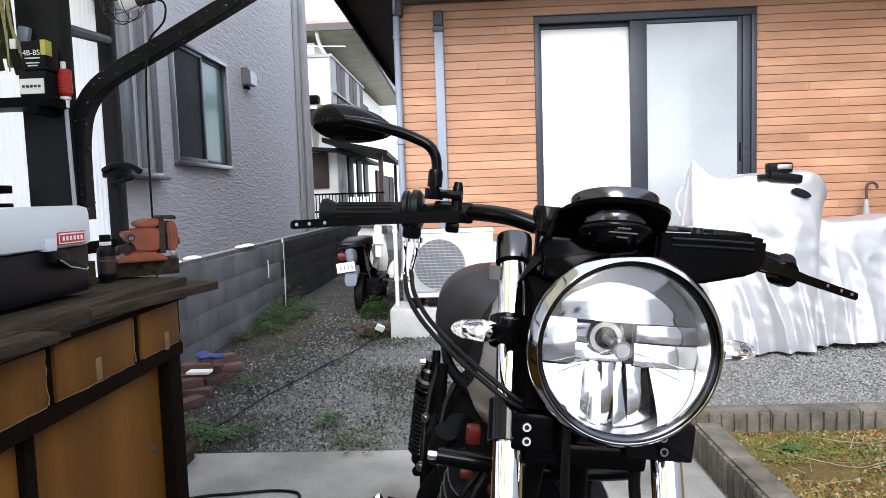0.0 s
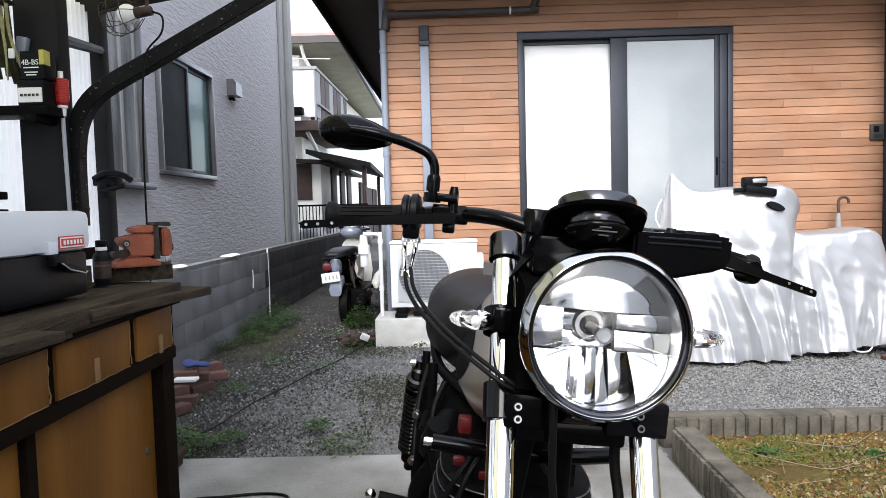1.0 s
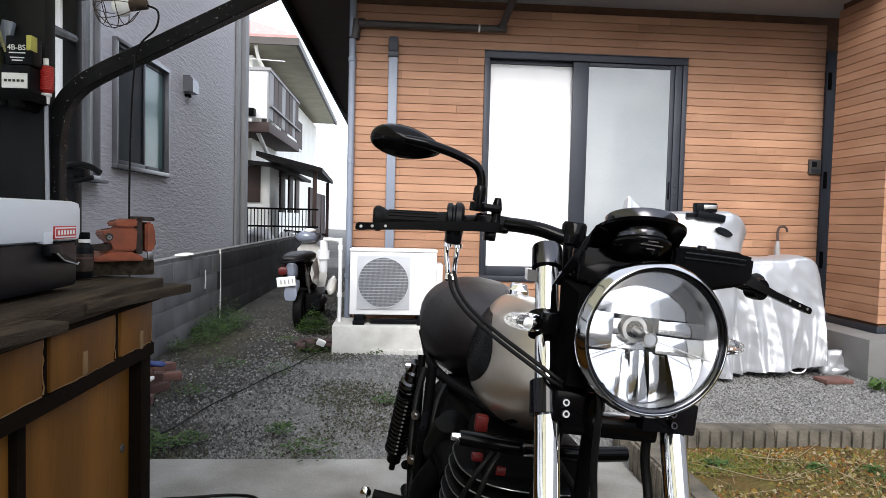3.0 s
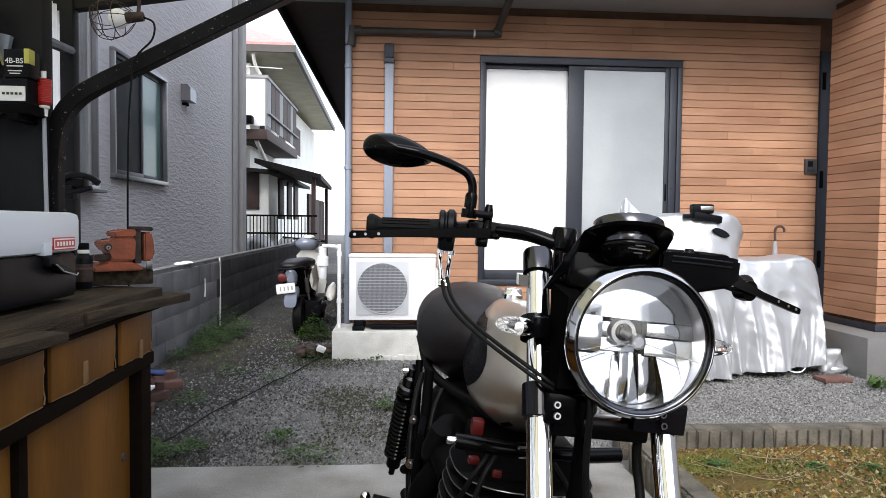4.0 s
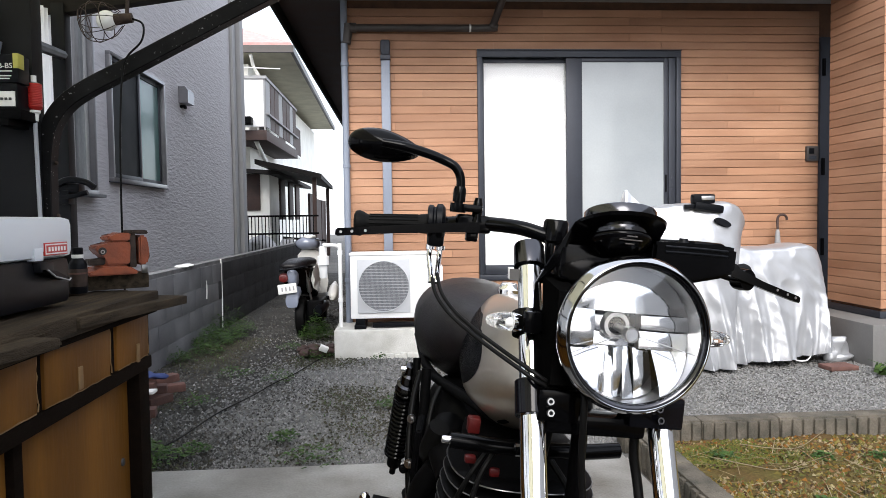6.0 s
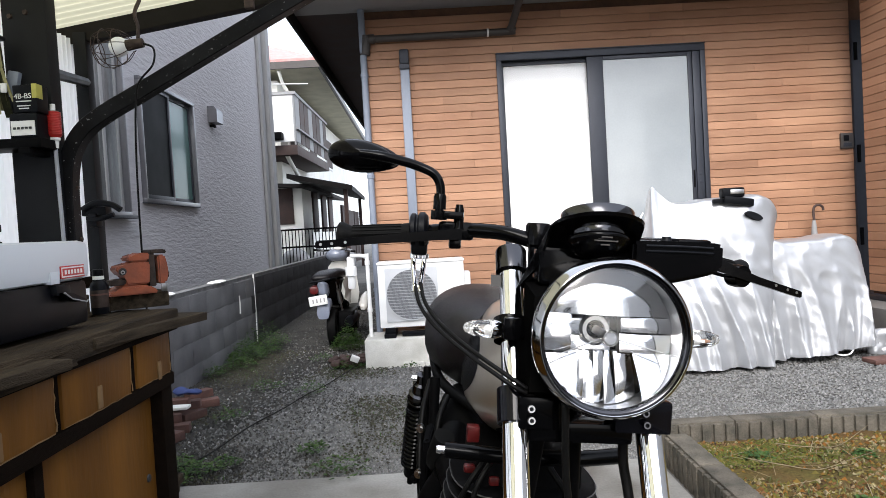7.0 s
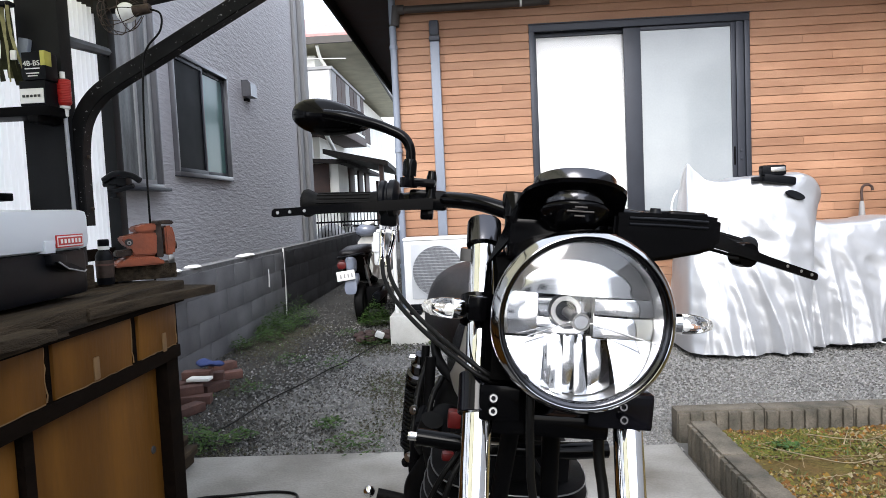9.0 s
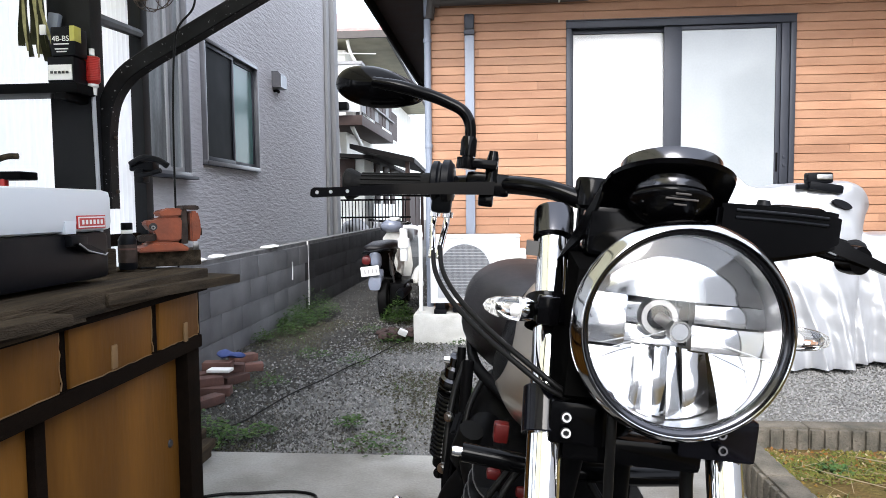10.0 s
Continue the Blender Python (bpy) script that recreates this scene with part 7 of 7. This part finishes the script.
for k in range(8):
    a = 2 * math.pi * k / 8
    w = u * math.cos(a) + v * math.sin(a)
    part("cage_wire", pipe(B(), [LC - d * 0.045 + w * 0.02, LC - d * 0.01 + w * 0.05, LC + d * 0.03 + w * 0.06, LC + d * 0.065 + w * 0.045, LC + d * 0.08], 0.0013, 6), M_rust, lm)
for h, r in ((0.0, 0.053), (0.035, 0.060), (0.066, 0.044)):
    part("cage_ring", pipe(B(), [LC + d * h + (u * math.cos(t) + v * math.sin(t)) * r for t in [2 * math.pi * q / 24 for q in range(25)]], 0.0013, 6, smooth=False), M_rust, lm)
bm = cyl(B(), LC - d * 0.025, LC - d * 0.075, 0.017, 0.014)
part("socket", bm, M_rust, lm)
bm = B()
pipe(bm, [LC - d * 0.06 + Vector((0, 0, 0.01)), LC + Vector((0.062, 0, 0.06)), LC + Vector((0.055, 0, 0.10)), LC + Vector((0.06, 0.03, 0.15))], 0.006, 8)
part("hook", bm, M_rust, lm)
bm = pipe(B(), [LC - d * 0.07, LC + Vector((0.105, 0, -0.01)), LC + Vector((0.10, 0, -0.06)), LC + Vector((0.055, 0, -0.11)), LC + Vector((0.035, 0.01, -0.17)), LC + Vector((0.02, 0.02, -0.35)), LC + Vector((0.012, 0.03, -0.60)), LC + Vector((0.01, 0.04, -0.82))], 0.0032, 8)
part("lead", bm, M_cable, lm)

# ---- far house ----
fh = thing("far_house", "cream two-storey house with red roof and balcony behind the yard", "house")
bm = B()
box(bm, (-12.0, 20.5, -0.1), (-4.35, 36.0, 5.75))
part("wall", bm, M_cream, fh)
bm = B()
prism(bm, [(-12.5, 19.9, 6.12), (-3.0, 19.9, 6.12), (-7.5, 24.0, 8.3), (-12.5, 24.0, 8.3)], (0, 0, 0.10))
prism(bm, [(-3.0, 19.9, 6.12), (-3.4, 36.5, 6.12), (-7.5, 36.5, 8.3), (-7.5, 24.0, 8.3)], (0, 0, 0.10))
part("roof", bm, M_redroof, fh)
bm = B()
prism(bm, [(-12.5, 19.9, 5.98), (-3.0, 19.9, 5.98), (-3.4, 36.5, 5.98), (-12.5, 36.5, 5.98)], (0, 0, 0.13))
part("eave_board", bm, mat("olive_grey_eave_boards", (0.50, 0.48, 0.36), 0.8, var=0.12, scale=2), fh)
bm = B()
prism(bm, [(-12.55, 19.82, 5.93), (-2.92, 19.82, 5.93), (-3.32, 36.5, 5.93), (-3.42, 36.5, 5.93), (-3.02, 19.92, 5.93), (-12.55, 19.92, 5.93)], (0, 0, 0.2))
part("gutter", bm, M_darkpipe, fh)
bm = pipe(B(), [(-4.15, 19.95, 5.9), (-4.12, 20.2, 5.6), (-3.98, 20.42, 5.25), (-3.95, 20.44, 4.6)], 0.05, 10)
part("rain_pipe", bm, M_cream, fh)
bal = thing("balcony", "", "")
bal.parent = fh
bm = B()
box(bm, (-6.5, 18.9, 3.35), (-3.55, 24.5, 3.62), 0.01)
part("deck", bm, M_darkwood, bal)
for x in (-6.2, -5.55, -4.9, -4.25, -3.6):
    bm = box(B(), (x - 0.02, 18.92, 3.6), (x + 0.02, 18.97, 5.05))
    part("post", bm, M_soffit, bal)
for k in range(4):
    bm = box(B(), (-6.18 + 0.65 * k, 18.94, 3.72), (-5.57 + 0.65 * k, 18.955, 5.0))
    part("panel", bm, M_white, bal)
for k in range(8):
    y = 19.0 + 0.68 * k
    bm = box(B(), (-3.59, y, 3.72), (-3.57, y + 0.60, 5.0))
    part("panel", bm, M_darkwood if k % 3 else M_soffit, bal)
bm = box(B(), (-6.3, 18.9, 5.0), (-3.53, 18.98, 5.08))
box(bm, (-3.62, 18.98, 5.0), (-3.54, 24.5, 5.08))
box(bm, (-3.62, 18.98, 4.05), (-3.5, 24.5, 4.1))
part("top_rail", bm, M_soffit, bal)
bm = box(B(), (-4.6, 18.6, 3.75), (-3.9, 18.9, 3.95), 0.03)
part("flower_box", bm, M_blackpaint, bal)
for x in (-5.4, -3.9):
    part("bracket", cyl(B(), (x, 19.2, 3.35), (x + 0.1, 20.5, 2.7), 0.06), M_cream, bal)
bm = pipe(B(), [(-4.35, 19.3, 3.3), (-4.4, 19.6, 2.8), (-4.38, 19.7, 2.2), (-4.38, 19.7, 0.2)], 0.07, 10)
part("waste_pipe", bm, M_white, bal)
bm = cyl(B(), (-4.9, 19.0, 5.35), (-3.2, 19.2, 5.32), 0.014)
part("laundry_pole", bm, M_white, bal)
for y, z0, z1, w in ((21.6, 3.7, 5.3, 1.3), (25.0, 3.9, 5.2, 1.6), (29.0, 3.9, 5.2, 1.6)):
    wn = thing("window", "", "")
    wn.parent = fh
    bm = box(B(), (-4.40, y, z0), (-4.30, y + w, z1), 0.01)
    part("window_frame", bm, M_white, wn)
    bm = box(B(), (-4.32, y + 0.08, z0 + 0.08), (-4.29, y + w - 0.08, z1 - 0.08))
    part("pane", bm, M_darkwood, wn)
bm = B()
prism(bm, [(-4.6, 18.6, 2.50), (-3.2, 18.6, 2.40), (-3.3, 26.0, 2.34), (-4.6, 26.0, 2.50)], (0, 0, 0.10))
part("lower_eave", bm, M_fascia, fh)
bm = box(B(), (-7.0, 19.1, -0.1), (-3.55, 20.5, 2.48))
part("lower_wall", bm, M_cream, fh)
for x, w in ((-4.25, 0.45),):
    bm = box(B(), (x, 19.06, 1.45), (x + w, 19.11, 2.45), 0.01)
    part("shutter", bm, M_darkwood, fh)
for y in (20.6, 22.2, 23.6):
    bm = box(B(), (-3.56, y, 1.2), (-3.5, y + 0.8, 2.4), 0.01)
    part("shutter", bm, M_darkwood, fh)
pg = thing("lean_to", "dark lean-to roof on posts beside the far house", "lean-to")
bm = B()
prism(bm, [(-3.5, 17.0, 2.55), (-1.9, 17.0, 2.18), (-2.2, 23.0, 2.18), (-3.5, 23.0, 2.55)], (0, 0, 0.12))
part("roof", bm, M_fascia, pg)
for x, y in ((-2.1, 17.2), (-2.45, 20.0), (-2.35, 22.7)):
    bm = box(B(), (x - 0.05, y, 0), (x + 0.05, y + 0.10, 2.22))
    part("post", bm, M_darkwood, pg)
for y in (19.0, 20.4, 21.8):
    bm = box(B(), (-2.5, y, 0.2), (-2.44, y + 1.2, 1.9 - 0.1 * (y > 20)))
    part("board_panel", bm, M_darkwood, pg)
fn = thing("far_fence", "black metal bar fence at the end of the passage", "fence")
for k in range(34):
    x = -4.4 + 0.075 * k
    bm = box(B(), (x, 15.4, 0.2), (x + 0.018, 15.42, 1.28))
    part("picket", bm, M_blackpaint, fn)
for z in (0.85, 1.24):
    bm = box(B(), (-4.5, 15.42, z), (-1.8, 15.45, z + 0.04))
    part("rail", bm, M_blackpaint, fn)
for k, (x, y, z, s) in enumerate(((-3.2, 16.0, 0.5, 0.35), (-2.6, 16.4, 0.45, 0.3), (-2.1, 16.2, 0.5, 0.28))):
    bm = B()
    blob(bm, (x, y, z), (s, s, s * 0.9), 20, 12)
    for v in bm.verts:
        v.co += Vector(noise.noise_vector(v.co * 3)) * 0.15
    box(bm, (x - s * 0.6, y - s * 0.6, -0.03), (x + s * 0.6, y + s * 0.6, z))
    solid("covered_pot", bm, M_soffit, "grey garden container behind the fence", "container", group="garden containers", sharp=60)

# plain house across the lane behind the viewer
bm = B()
box(bm, (-14, -14.0, -0.1), (1.5, -13.0, 5.4))
solid("wall_opposite", bm, mat("pale_render", (0.58, 0.57, 0.55), 0.9, var=0.1, scale=2), "plain pale house wall across the lane", "wall", "structure")
bm = B()
prism(bm, [(-14.8, -12.4, 5.2), (2.2, -12.4, 5.2), (2.2, -15.0, 7.0), (-14.8, -15.0, 7.0)], (0, 0, 0.15))
solid("roof_opposite", bm, M_soffit, "plain grey roof across the lane", "roof", "structure")

bm = B()
for k in range(4):
    box(bm, (-10.2 + 2.9 * k, -13.0, 3.0), (-8.6 + 2.9 * k, -12.96, 4.3))
solid("window_opposite", bm, M_darkglass, "plain dark windows of the house across the lane", "window", "structure")
# Added wall out of view; keeps low eastern sky off the bench.
bm = B()
box(bm, (8.5, -14.0, -0.1), (9.0, 14.0, 5.6))
solid("sky_block_east", bm, M_soffit, "unseen plain grey wall added to block low eastern sky", "wall", "structure")


# ---- planting bed ----
bm = B()
nx, ny = 80, 90
gv = {}
for i in range(nx + 1):
    for j in range(ny + 1):
        x, y = 1.17 + 5.4 * (i / nx) ** 1.5, -3.0 + 6.53 * (1 - (1 - j / ny) ** 1.4)
        z = 0.018 + 0.022 * noise.noise((x * 2.1, y * 2.1, 0)) + 0.012 * noise.noise((x * 9, y * 9, 2))
        gv[i, j] = bm.verts.new((x, y, z))
for i in range(nx):
    for j in range(ny):
        bm.faces.new((gv[i, j], gv[i + 1, j], gv[i + 1, j + 1], gv[i, j + 1]))
solid("soil_bed", bm, M_moss, "mossy brown soil in the edged planting bed", "soil", "structure", sharp=80)


def blades(name, spots, material, label, kind="stuff", category="grass", width=0.004):
    """Thin bent leaves, two quads each, in one mesh."""
    vs, fs = [], []
    r = random.Random(len(spots))
    for x, y, z, h, lean in spots:
        a = r.uniform(0, 6.28)
        dx, dy = math.cos(a), math.sin(a)
        w = width * r.uniform(0.6, 1.4)
        o = len(vs)
        for k, (t, ww) in enumerate(((0, 1.0), (0.55, 0.8), (1.0, 0.1))):
            px, py, pz = x + dx * lean * t * t, y + dy * lean * t * t, z + h * (t - 0.25 * t * t * min(1, lean / max(h, 1e-3)))
            vs += [(px - dy * w * ww, py + dx * w * ww, pz), (px + dy * w * ww, py - dx * w * ww, pz)]
        fs += [(o, o + 1, o + 3, o + 2), (o + 2, o + 3, o + 5, o + 4)]
    me = bpy.data.meshes.new(name)
    me.from_pydata(vs, [], fs)
    me.materials.append(material)
    return tagged(new(name, me), label, category, kind=kind)


r = random.Random(21)
sp = []
while len(sp) < 5200:
    x, y = 1.20 + 3.6 * r.random() ** 1.4, 0.8 + 2.55 * r.random()
    d = noise.noise((x * 1.7, y * 1.7, 7))
    if d < r.uniform(-0.35, 0.5):
        continue
    sp.append((x, y, 0.02, r.uniform(0.006, 0.03), r.uniform(0.01, 0.05)))
blades("bed_grass", sp, M_dryleaf, "short dry and green grass in the bed", width=0.0022)
sp = []
for _ in range(420):
    x, y = 1.2 + 3 * r.random(), 1.5 + 1.85 * r.random()
    sp.append((x, y, 0.025, r.uniform(0.005, 0.02), r.uniform(0.08, 0.28)))
blades("dry_stalks", sp, island_mat("straw", [(0.22, 0.17, 0.09), (0.15, 0.11, 0.06), (0.28, 0.23, 0.15)]), "pale dry stalks lying in the bed", width=0.0018)

sp = []
while len(sp) < 40000:
    x, y = 1.19 + 3.8 * r.random() ** 1.3, 0.6 + 2.86 * r.random()
    if noise.noise((x * 3.1, y * 3.1, 2)) < r.uniform(-0.6, 0.3):
        continue
    sp.append((x, y, 0.022 + 0.02 * noise.noise((x * 2.1, y * 2.1, 0)), r.uniform(0.002, 0.0125) if r.random() < 0.8 else 0.016))
grains("leaf_litter", sp, M_litter, "brown leaf litter and moss crumbs over the bed")

sp = []
while len(sp) < 16000:
    x, y = 1.19 + 3.6 * r.random() ** 1.3, 1.3 + 2.16 * r.random()
    if noise.noise((x * 2.3, y * 2.9, 12)) < 0.05 + r.uniform(0.0, 0.25):
        continue
    sp.append((x, y, 0.026 + 0.02 * noise.noise((x * 2.1, y * 2.1, 0)), r.uniform(0.003, 0.010)))
grains("moss_cushion", sp, island_mat("yellow_green_moss", [(0.080, 0.090, 0.016), (0.055, 0.070, 0.014), (0.115, 0.10, 0.022), (0.04, 0.05, 0.012)], 0.95), "yellow-green moss cushions in the bed")
for x, y, a, l in ((1.35, 3.12, -0.5, 0.55), (1.55, 3.28, -0.15, 0.60), (1.9, 3.05, -0.7, 0.40), (2.3, 2.85, 0.5, 0.45), (1.7, 2.75, -1.0, 0.40), (2.7, 3.2, 0.2, 0.5)):
    pts = [(x + l * t * math.cos(a + 0.5 * t), y + l * t * math.sin(a + 0.5 * t), 0.045 + 0.02 * math.sin(7 * t + x)) for t in (0, 0.25, 0.5, 0.75, 1.0)]
    solid("dry_twig", pipe(B(), pts, [0.0025, 0.0022, 0.0018, 0.0015, 0.001], 6), mat("pale_dry_stem", (0.19, 0.15, 0.085), 0.8, var=0.2), "long pale dry stem lying across the bed", "twig", group="dry stems")

sp, tufts = [], []
while len(sp) < 9000:
    x, y = -1.9 + 2.2 * r.random() ** 1.2, 3.42 + 3.6 * r.random()
    if noise.noise((x * 1.5, y * 1.1, 9)) < r.uniform(-0.05, 0.55):
        continue
    sp.append((x, y, -0.012, r.uniform(0.003, 0.012)))
    if len(sp) % 14 == 0:
        tufts.append((x, y, -0.01, r.uniform(0.008, 0.03), r.uniform(0.01, 0.04)))
grains("moss_crumbs", sp, M_dirt, "brown moss and dirt crumbs in the passage")
blades("passage_grass", tufts, M_leaf, "sparse short grass in the passage", width=0.0024)


def weed(x, y, s, n, label="low green weed clump in the gravel", tall=1.0):
    """A clump of small leaves on short stems."""
    vs, fs = [], []
    q = random.Random(int(x * 977 + y * 331))
    for _ in range(n):
        a, d = q.uniform(0, 6.28), s * q.random() ** 0.6
        cx, cy = x + d * math.cos(a), y + d * math.sin(a)
        cz = 0.01 + tall * s * 0.55 * q.random() * (1.15 - d / s)
        l, w, b = q.uniform(0.014, 0.034), q.uniform(0.005, 0.011), q.uniform(0, 6.28)
        up = q.uniform(-0.2, 0.7) * l
        o = len(vs)
        dx, dy = math.cos(b), math.sin(b)
        vs += [(cx, cy, cz), (cx + dx * l * 0.5 - dy * w, cy + dy * l * 0.5 + dx * w, cz + up * 0.7), (cx + dx * l, cy + dy * l, cz + up * 0.6), (cx + dx * l * 0.5 + dy * w, cy + dy * l * 0.5 - dx * w, cz + up * 0.7)]
        fs.append((o, o + 1, o + 2, o + 3))
    me = bpy.data.meshes.new("weed")
    me.from_pydata(vs, [], fs)
    me.materials.append(M_leaf)
    return tagged(new("weed", me), label, "weed", "weeds in the gravel", "stuff")


for x, y, s, n in ((-0.64, 3.77, 0.08, 120), (-0.45, 3.44, 0.15, 110), (-0.10, 4.35, 0.08, 110), (-1.75, 6.55, 0.24, 520), (-1.72, 7.35, 0.25, 520), (-1.62, 6.9, 0.13, 200), (-1.85, 5.9, 0.12, 160), (-1.2, 3.5, 0.14, 200),
                   (-1.05, 3.62, 0.08, 110), (-1.0, 6.3, 0.12, 120), (-0.72, 5.92, 0.14, 240), (-0.9, 5.1, 0.12, 90), (-1.25, 5.3, 0.14, 120), (-0.2, 5.75, 0.08, 60), (-1.3, 4.5, 0.12, 90), (1.45, 3.25, 0.07, 120), (2.15, 3.15, 0.08, 140), (3.3, 4.3, 0.06, 90), (1.9, 3.2, 0.06, 110), (2.6, 3.05, 0.08, 130), (1.6, 2.7, 0.07, 110)):
    weed(x, y, s * (0.8 if x < -1.5 else 1), n, tall=2.0 if x < -1.5 else 1.0)
for x, y, s, n, tall in ((-1.80, 6.75, 0.20, 520, 1.6), (-1.78, 7.15, 0.22, 640, 2.2), (-1.72, 6.2, 0.16, 320, 1.2), (-1.3, 3.55, 0.16, 260, 1.4)):
    weed(x, y, s, n, tall=tall)
weed(-0.84, 6.85, 0.17, 1100, "leafy green plant by the drain pipe", 2.6)
q = random.Random(31)
lv = []
for _ in range(26):
    lv.append((3.42 + q.uniform(-0.09, 0.12), 4.80 + q.uniform(-0.06, 0.06), 0.0, q.uniform(0.04, 0.10), q.uniform(0.05, 0.14)))
blades("porch_weed", lv, M_leaf, "broad-leaved green weed by the porch step", category="weed", width=0.016)
q = random.Random(4)
bm = B()
for _ in range(26):
    x, y = -0.72 + q.uniform(-0.16, 0.12), 6.02 + q.uniform(-0.12, 0.12)
    blob(bm, (x, y, 0.02 + q.uniform(0, 0.05)), (q.uniform(0.02, 0.05), q.uniform(0.02, 0.05), q.uniform(0.015, 0.04)), 8, 5)
solid("rubble", bm, M_darkwood, "small heap of dark rubble and pots", "rubble", "stuff")
bm = box(B(), (-0.70, 5.87, 0.05), (-0.63, 5.90, 0.10), 0.004, pose(-0.665, 5.885, 0.07, 20, 25, 20) @ pose(0.665, -5.885, -0.07))
solid("broken_tile", bm, M_paper, "small white broken tile on the rubble", "tile")

# pale gravel dust: bigger odd stones
sp = []
q = random.Random(9)
for _ in range(120):
    x, y = q.uniform(-1.7, 3.4), 3.45 + 2.6 * q.random()
    if x > 1.0 and y < 3.6 or (x > -0.6 and y > 5.8):
        continue
    sp.append((x, y, -0.012, q.uniform(0.006, 0.013)))
grains("loose_stones", sp, island_mat("pale_stones", [(0.22, 0.22, 0.21), (0.32, 0.31, 0.30), (0.15, 0.15, 0.15)]), "scattered larger pale stones on the gravel")

# ---- edging blocks with ribbed faces ----
def edging_block(length):
    """A cast block: plain top and half-round palings on both faces."""
    b = B()
    box(b, (-length / 2 + 0.002, -0.045, -0.10), (length / 2 - 0.002, 0.045, 0.118), 0.006)
    n = 7
    for k in range(n):
        x = -length / 2 + length * (k + 0.5) / n
        for s in (-1, 1):
            box(b, (x - length / n * 0.38, s * 0.04 - 0.02, -0.10), (x + length / n * 0.38, s * 0.04 + 0.02, 0.108), 0.006)
    return b


kerb_mesh = mesh_of("edging_block", edging_block(0.4), M_kerb)
kerb = thing("kerb_edging", "weathered ribbed concrete edging round the planting bed", "edging", kind="structure")
for k in range(16):
    o = new("edging_block", kerb_mesh)
    o.parent = kerb
    o.matrix_world = pose(1.12, 3.34 - 0.2 - 0.4 * k, 0.0, 0.4 * (k % 3 - 1), 0.5 * (k % 2), 90 + 0.5 * (k % 3 - 1))
for k in range(16):
    o = new("edging_block", kerb_mesh)
    o.parent = kerb
    o.matrix_world = pose(1.26 + 0.4 * k, 3.53, 0.0, 0.5 * (k % 2), 0.3 * (k % 3 - 1), 0.4 * (k % 3 - 1))

# ---- block wall pieces ----
bw = mesh_of("block", box(B(), (-0.055, -0.1985, -0.0942), (0.055, 0.1985, 0.0942), 0.002), M_block)
# Blocks from y 7.5 on take the darker grey.
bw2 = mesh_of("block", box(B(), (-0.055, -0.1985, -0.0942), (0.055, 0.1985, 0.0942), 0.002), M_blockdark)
cap_mesh = mesh_of("coping", box(B(), (-0.06, -0.196, -0.02), (0.06, 0.196, 0.022), 0.008), M_block)
for row in range(4):
    for k in range(33):
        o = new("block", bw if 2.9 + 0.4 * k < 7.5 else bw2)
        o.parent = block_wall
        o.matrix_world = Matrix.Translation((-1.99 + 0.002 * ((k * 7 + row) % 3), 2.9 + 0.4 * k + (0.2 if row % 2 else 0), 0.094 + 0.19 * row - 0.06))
bm = B()
for y, z0, z1 in ((7.62, 0.0, 0.74), (7.05, 0.38, 0.56)):
    pipe(bm, [(-1.934, y, z1), (-1.933, y + 0.012, (z0 + z1) / 2), (-1.934, y, z0)], 0.009, 6)
for y in (5.0, 5.35, 6.45, 6.6):
    blob(bm, (-1.975, y, 0.742), (0.06, 0.10, 0.018), 12, 6)
part("white_mortar", bm, M_paper, block_wall, "white smeared mortar joint")

# ---- ceramic courses ----
ROW = 0.0722


def course(lx):
    """One long clay course with eased edges."""
    b = B()
    h = ROW / 2 - 0.0018
    pts = [(0.012, -h), (-0.009, -h), (-0.012, -h + 0.003), (-0.012, h - 0.003), (-0.009, h), (0.012, h)]
    loft(b, [[(-lx / 2, y, z) for y, z in pts], [(lx / 2, y, z) for y, z in pts]])
    return b


cache = {}


def lay(x0, x1, z, parent, name="siding_course", y=WALL, turn=0):
    lx = round(x1 - x0 - 0.0015, 4)
    if lx not in cache:
        cache[lx] = mesh_of(name, course(lx), M_siding, smooth=False)
    o = new(name, cache[lx])
    o.parent = parent
    o.matrix_world = pose((x0 + x1) / 2, y, z) if not turn else pose(y, (x0 + x1) / 2, z, 0, 0, turn)
    return o


q = random.Random(12)
rows = int(3.10 / ROW)
for k in range(rows):
    z = -0.0088 + ROW * (k + 0.5)
    spans = [(-0.49, WL), (WR, 3.915)] if WB - 0.02 < z < WT + 0.045 else [(-0.49, 3.915)]
    for a, b in spans:
        cut = [a, b]
        if b - a > 2:
            cut = [a, a + 0.9 + 0.45 * (k % 3), a + 2.6 + 0.3 * (k % 2), b] if b - a > 4 else [a, a + 0.6 + 0.3 * (k % 3), b]
        elif b - a > 0.9:
            cut = [a, a + 0.45 + 0.25 * (k % 3), b] if k % 2 else [a, b]
        for c, d in zip(cut, cut[1:]):
            if d - c > 0.02:
                lay(c, d, z, wall_front)
    if 0.36 < z < 3.06:
        lay(3.80, 4.05, z + 0.02, pillar, y=5.392)
        lay(5.38, 6.05, z + 0.02, pillar, y=3.812, turn=-90)
